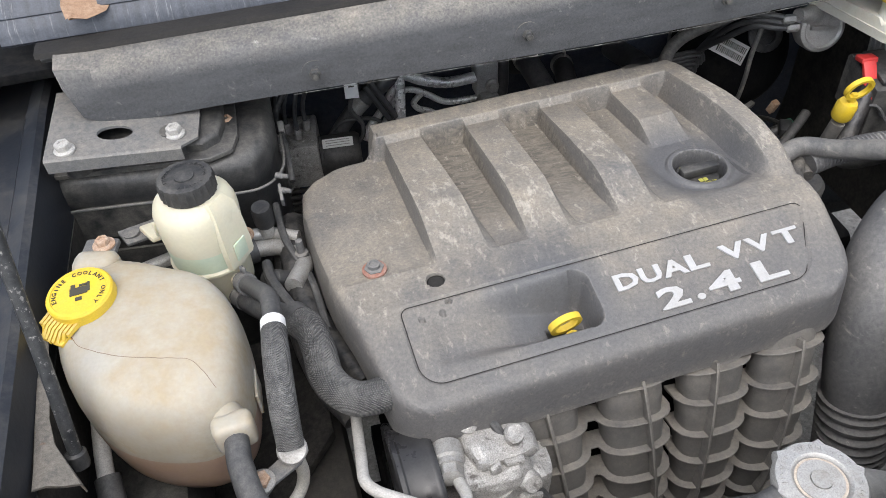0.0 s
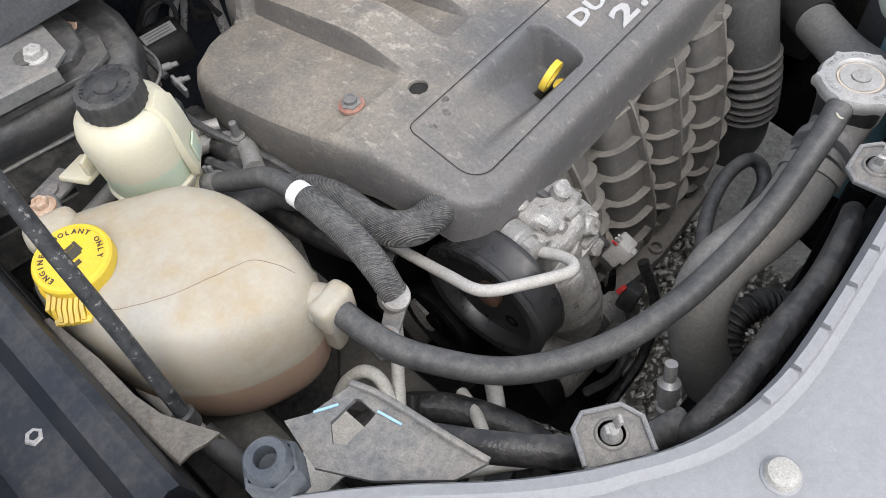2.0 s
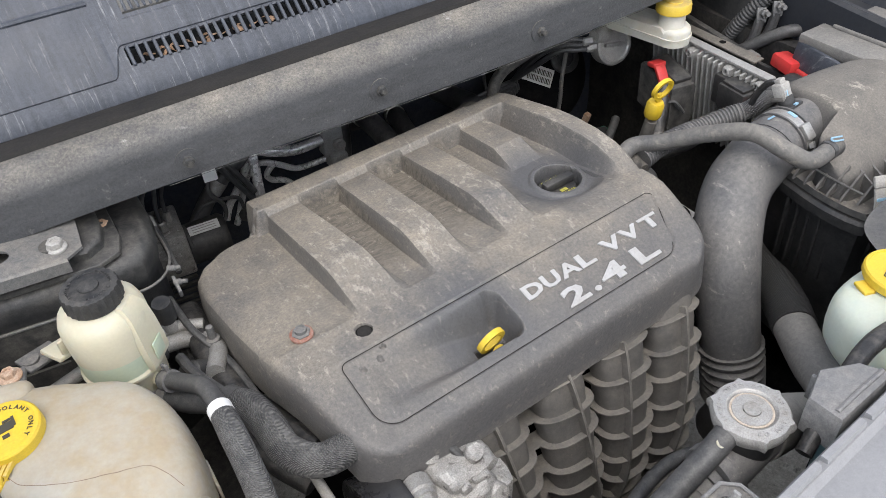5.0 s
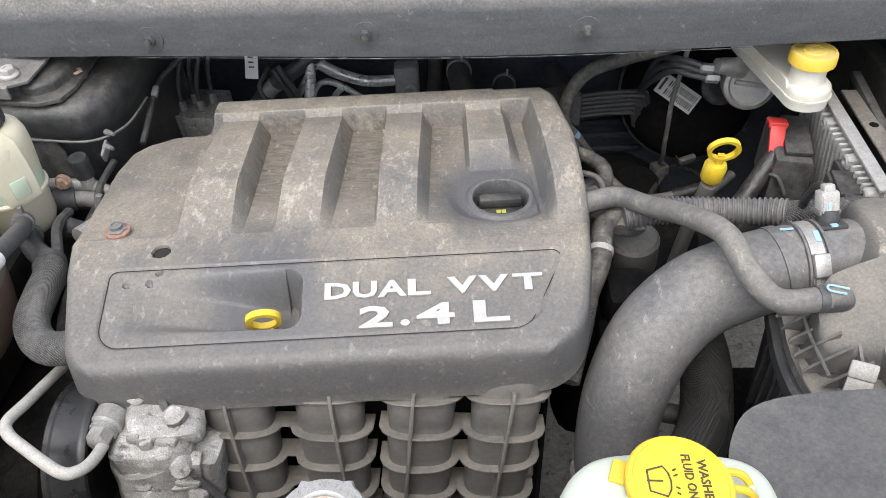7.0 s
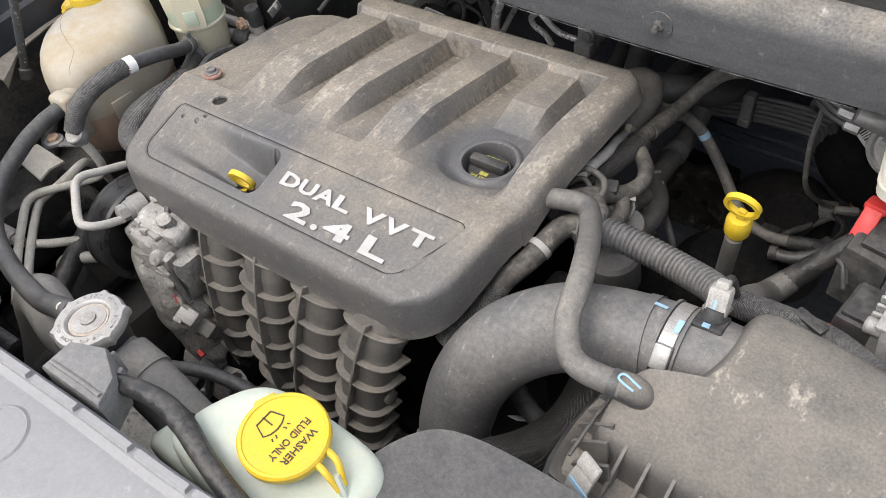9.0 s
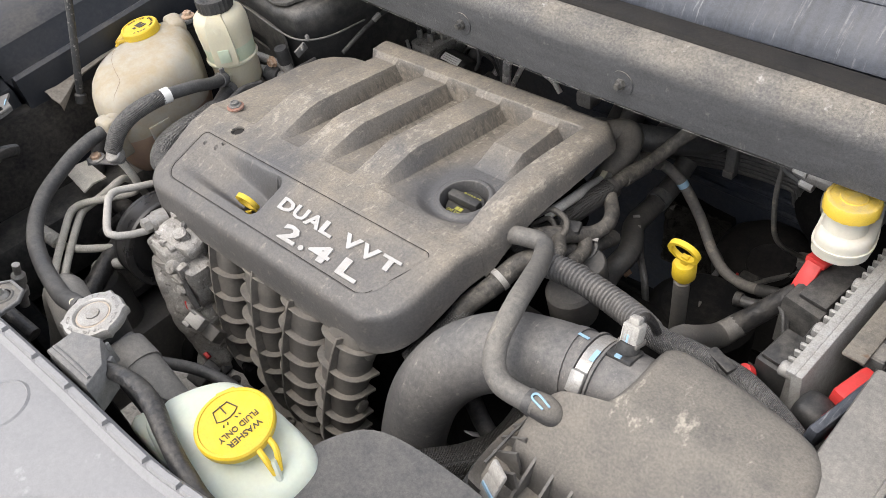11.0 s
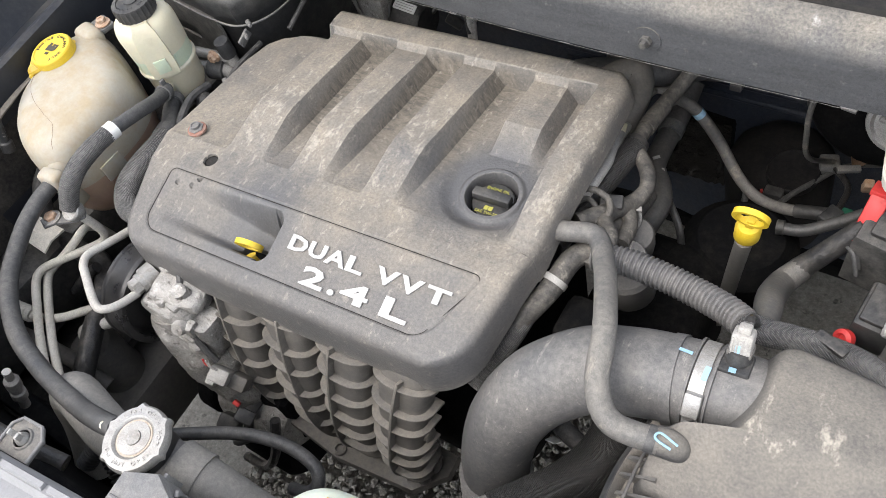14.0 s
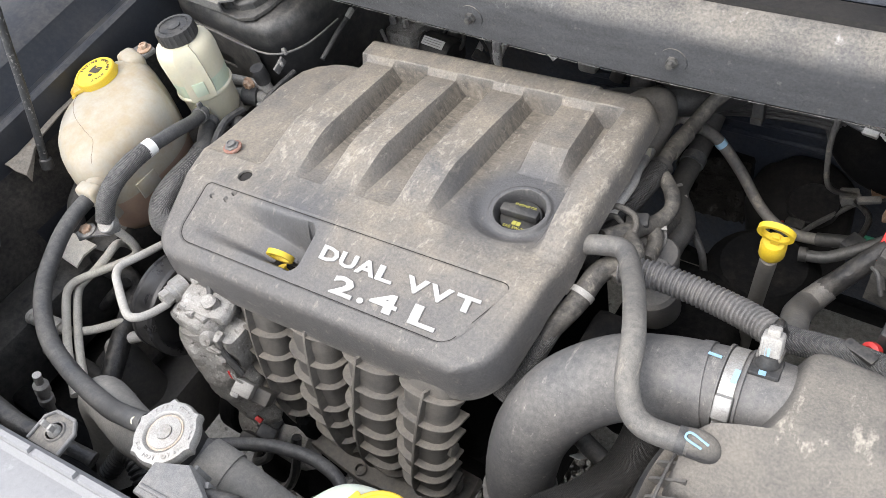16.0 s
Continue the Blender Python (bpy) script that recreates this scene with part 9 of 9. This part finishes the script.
    clamp_at("spring_clamp", (0.1625, 0.625, 0.746), (-0.15, -1, 0.15), 0.0180, M_clip)
    hex_bolt("firewall_stud", (0.16, 0.638, 0.81), (0, -1, 0), 0.008, M_black, 1.4, "", "black stud on the firewall")
    t = thing("rear_hose", (0.15, 0.42, 0.80), "thick black hose behind the engine cover", "hose")
    part("hose", tube([(0.06, 0.40, 0.80), (0.12, 0.405, 0.825), (0.17, 0.41, 0.835), (0.22, 0.45, 0.82), (0.25, 0.52, 0.79), (0.24, 0.60, 0.78)], 0.019, 16), M_rubber, t)
    part("cover_stub", tube([(0.140, 0.372, 0.835), (0.165, 0.392, 0.846), (0.183, 0.398, 0.847), (0.192, 0.382, 0.838), (0.194, 0.345, 0.826), (0.192, 0.30, 0.806)], [0.019, 0.020, 0.020, 0.019, 0.017, 0.015], 18), M_mani, t)
    t = thing("firewall_lines", (0.32, 0.55, 0.72), "bundle of thin dark lines along the firewall", "pipe")
    for k in range(6):
        z = 0.727 + 0.0078 * k
        b = 0.0035 * k
        part("line", tube([(0.10, 0.552, z - 0.020), (0.176, 0.550, z - 0.022), (0.275, 0.550, z), (0.355 + b, 0.550, z + 0.007), (0.369 + b, 0.550, z - 0.002), (0.374 + b, 0.551, z - 0.018), (0.40, 0.553, z - 0.030), (0.48, 0.556, z - 0.030), (0.56, 0.56, z - 0.036)], 0.0034 if k % 2 else 0.0042, 8), M_rubber, t)
    part("line_clip", block((0.272, 0.542, 0.748), (0.017, 0.016, 0.055), 0.003, (0, 0, 0)), M_bracket, t)
    part("line_clip", block((0.272, 0.534, 0.728), (0.017, 0.006, 0.012), 0.002, (0, 0, 0)), M_bracket, t)
    t = thing("gearbox_vent", (0.43, 0.36, 0.66), "black round cap on the gearbox housing", "cap")
    part("disc", lathe([(0.034, 0), (0.036, 0.004), (0.036, 0.016), (0.034, 0.018), (0.030, 0.016), (0, 0.016)], (0.379, 0.500, 0.618), (-0.05, -0.15, 1), 36), M_gear, t)
    part("red_tab", block((0.350, 0.452, 0.622), (0.004, 0.003, 0.016), 0.001), M_red, t)
    part("plug", block((0.366, 0.456, 0.618), (0.026, 0.018, 0.026), 0.003), M_black, t)
    part("red_tab", block((0.382, 0.450, 0.618), (0.004, 0.003, 0.016), 0.001), M_red, t)
    part("base_ring", rough(lathe([(0.078, -0.16), (0.078, -0.03), (0.072, -0.006), (0.060, 0.008), (0.040, 0.014), (0, 0.014)], (0.352, 0.532, 0.612), (-0.05, -0.15, 1), 40), 0.004, 30, 0), M_gear, t)
    g = thing("breather_pipe", (0.30, 0.38, 0.57), "black bent metal pipe with a printed band", "pipe")
    part("pipe", tube([(0.255, 0.345, 0.47), (0.262, 0.36, 0.50), (0.272, 0.385, 0.547), (0.280, 0.393, 0.572), (0.295, 0.397, 0.586), (0.322, 0.39, 0.592), (0.348, 0.37, 0.600), (0.36, 0.35, 0.57)], 0.0060, 10), M_duct, g)
    part("band", block((0.332, 0.330, 0.655), (0.078, 0.020, 0.0015), 0.0, (35, -38, -20)), M_black, g)
    for k in range(4):
        u = (-0.022, -0.012, 0.008, 0.017)[k]
        part("print", block((0.332 + u * 0.78, 0.3290 - u * 0.27, 0.6560 + u * 0.60), (0.006, 0.010, 0.001), 0.0, (35, -38, -20)), M_label, g)
    tagged(part("dead_leaf", leaf((0.450, 0.542, 0.660), 0.056, 77), M_leaf), "dry tan leaf caught between the lines", "leaf", "leaves in the bay")
    t = thing("side_loom", (0.44, 0.32, 0.70), "thin black cable with a small plug near the gearbox", "wiring")
    part("cable", tube([(0.365, 0.39, 0.640), (0.375, 0.41, 0.645), (0.390, 0.45, 0.640), (0.410, 0.49, 0.632), (0.440, 0.53, 0.635), (0.49, 0.55, 0.64)], 0.0042, 8), M_rubber, t)
    part("plug", block((0.419, 0.522, 0.640), (0.026, 0.024, 0.018), 0.003, (0, 0, 20)), M_bracket, t)
    t = thing("beam_bracket", (0.46, 0.36, 0.99), "black steel bracket under the end of the cowl beam", "bracket")
    part("bracket", block((0.50, 0.335, 1.012), (0.16, 0.05, 0.025), 0.004, (0, 4, 0)), M_tower, t)

    t = thing("gearbox_wiring", (0.40, 0.36, 0.62), "dark hoses, wires and clips round the gearbox top", "wiring")
    part("black_hose", tube([(0.397, 0.347, 0.7), (0.427, 0.35, 0.705), (0.462, 0.368, 0.72), (0.485, 0.383, 0.73)], 0.0078, 12), M_rubber, t)
    part("thin_pipe", tube([(0.225, 0.378, 0.7), (0.258, 0.33, 0.71), (0.286, 0.3, 0.7), (0.295, 0.294, 0.66)], 0.0052, 10), M_rubber, t)
    part("cable", tube([(0.305, 0.465, 0.64), (0.334, 0.426, 0.66), (0.345, 0.37, 0.67), (0.344, 0.336, 0.66)], 0.0045, 8), M_rubber, t)
    part("cable", tube([(0.431, 0.499, 0.66), (0.454, 0.459, 0.68), (0.456, 0.413, 0.7), (0.451, 0.379, 0.71)], 0.0042, 8), M_tape, t)
    part("hose_coupling", tube([(0.397, 0.347, 0.7), (0.406, 0.3479, 0.7015)], 0.0098, 12), M_black, t)
    part("metal_clip", block((0.447, 0.479, 0.69), (0.030, 0.010, 0.008), 0.002, (10, 0, 25)), M_bracket, t)
    part("metal_clip", block((0.476, 0.452, 0.7), (0.012, 0.012, 0.024), 0.002, (20, 0, 15)), M_rust, t)
    part("connector", block((0.451, 0.379, 0.71), (0.020, 0.026, 0.018), 0.003, (10, 0, -25)), M_black, t)


back_things()
for bx in (-0.272, -0.018, 0.238):
    t = thing("beam_bolt", (bx, 0.2965, 1.007), "dark stud with a round washer in the cowl beam", "bolt", "cowl beam bolts")
    part("washer", lathe([(0.0155, -0.0005), (0.0155, 0.0012), (0.009, 0.0016)], (bx, 0.2970, 1.007), (0, -1, 0.02), 28), M_beam, t)
    part("stud", lathe([(0.0068, 0.001), (0.0068, 0.006), (0.0045, 0.007), (0.004, 0.012), (0, 0.0125)], (bx, 0.2970, 1.007), (0, -1, 0.02), 6), M_tower, t)
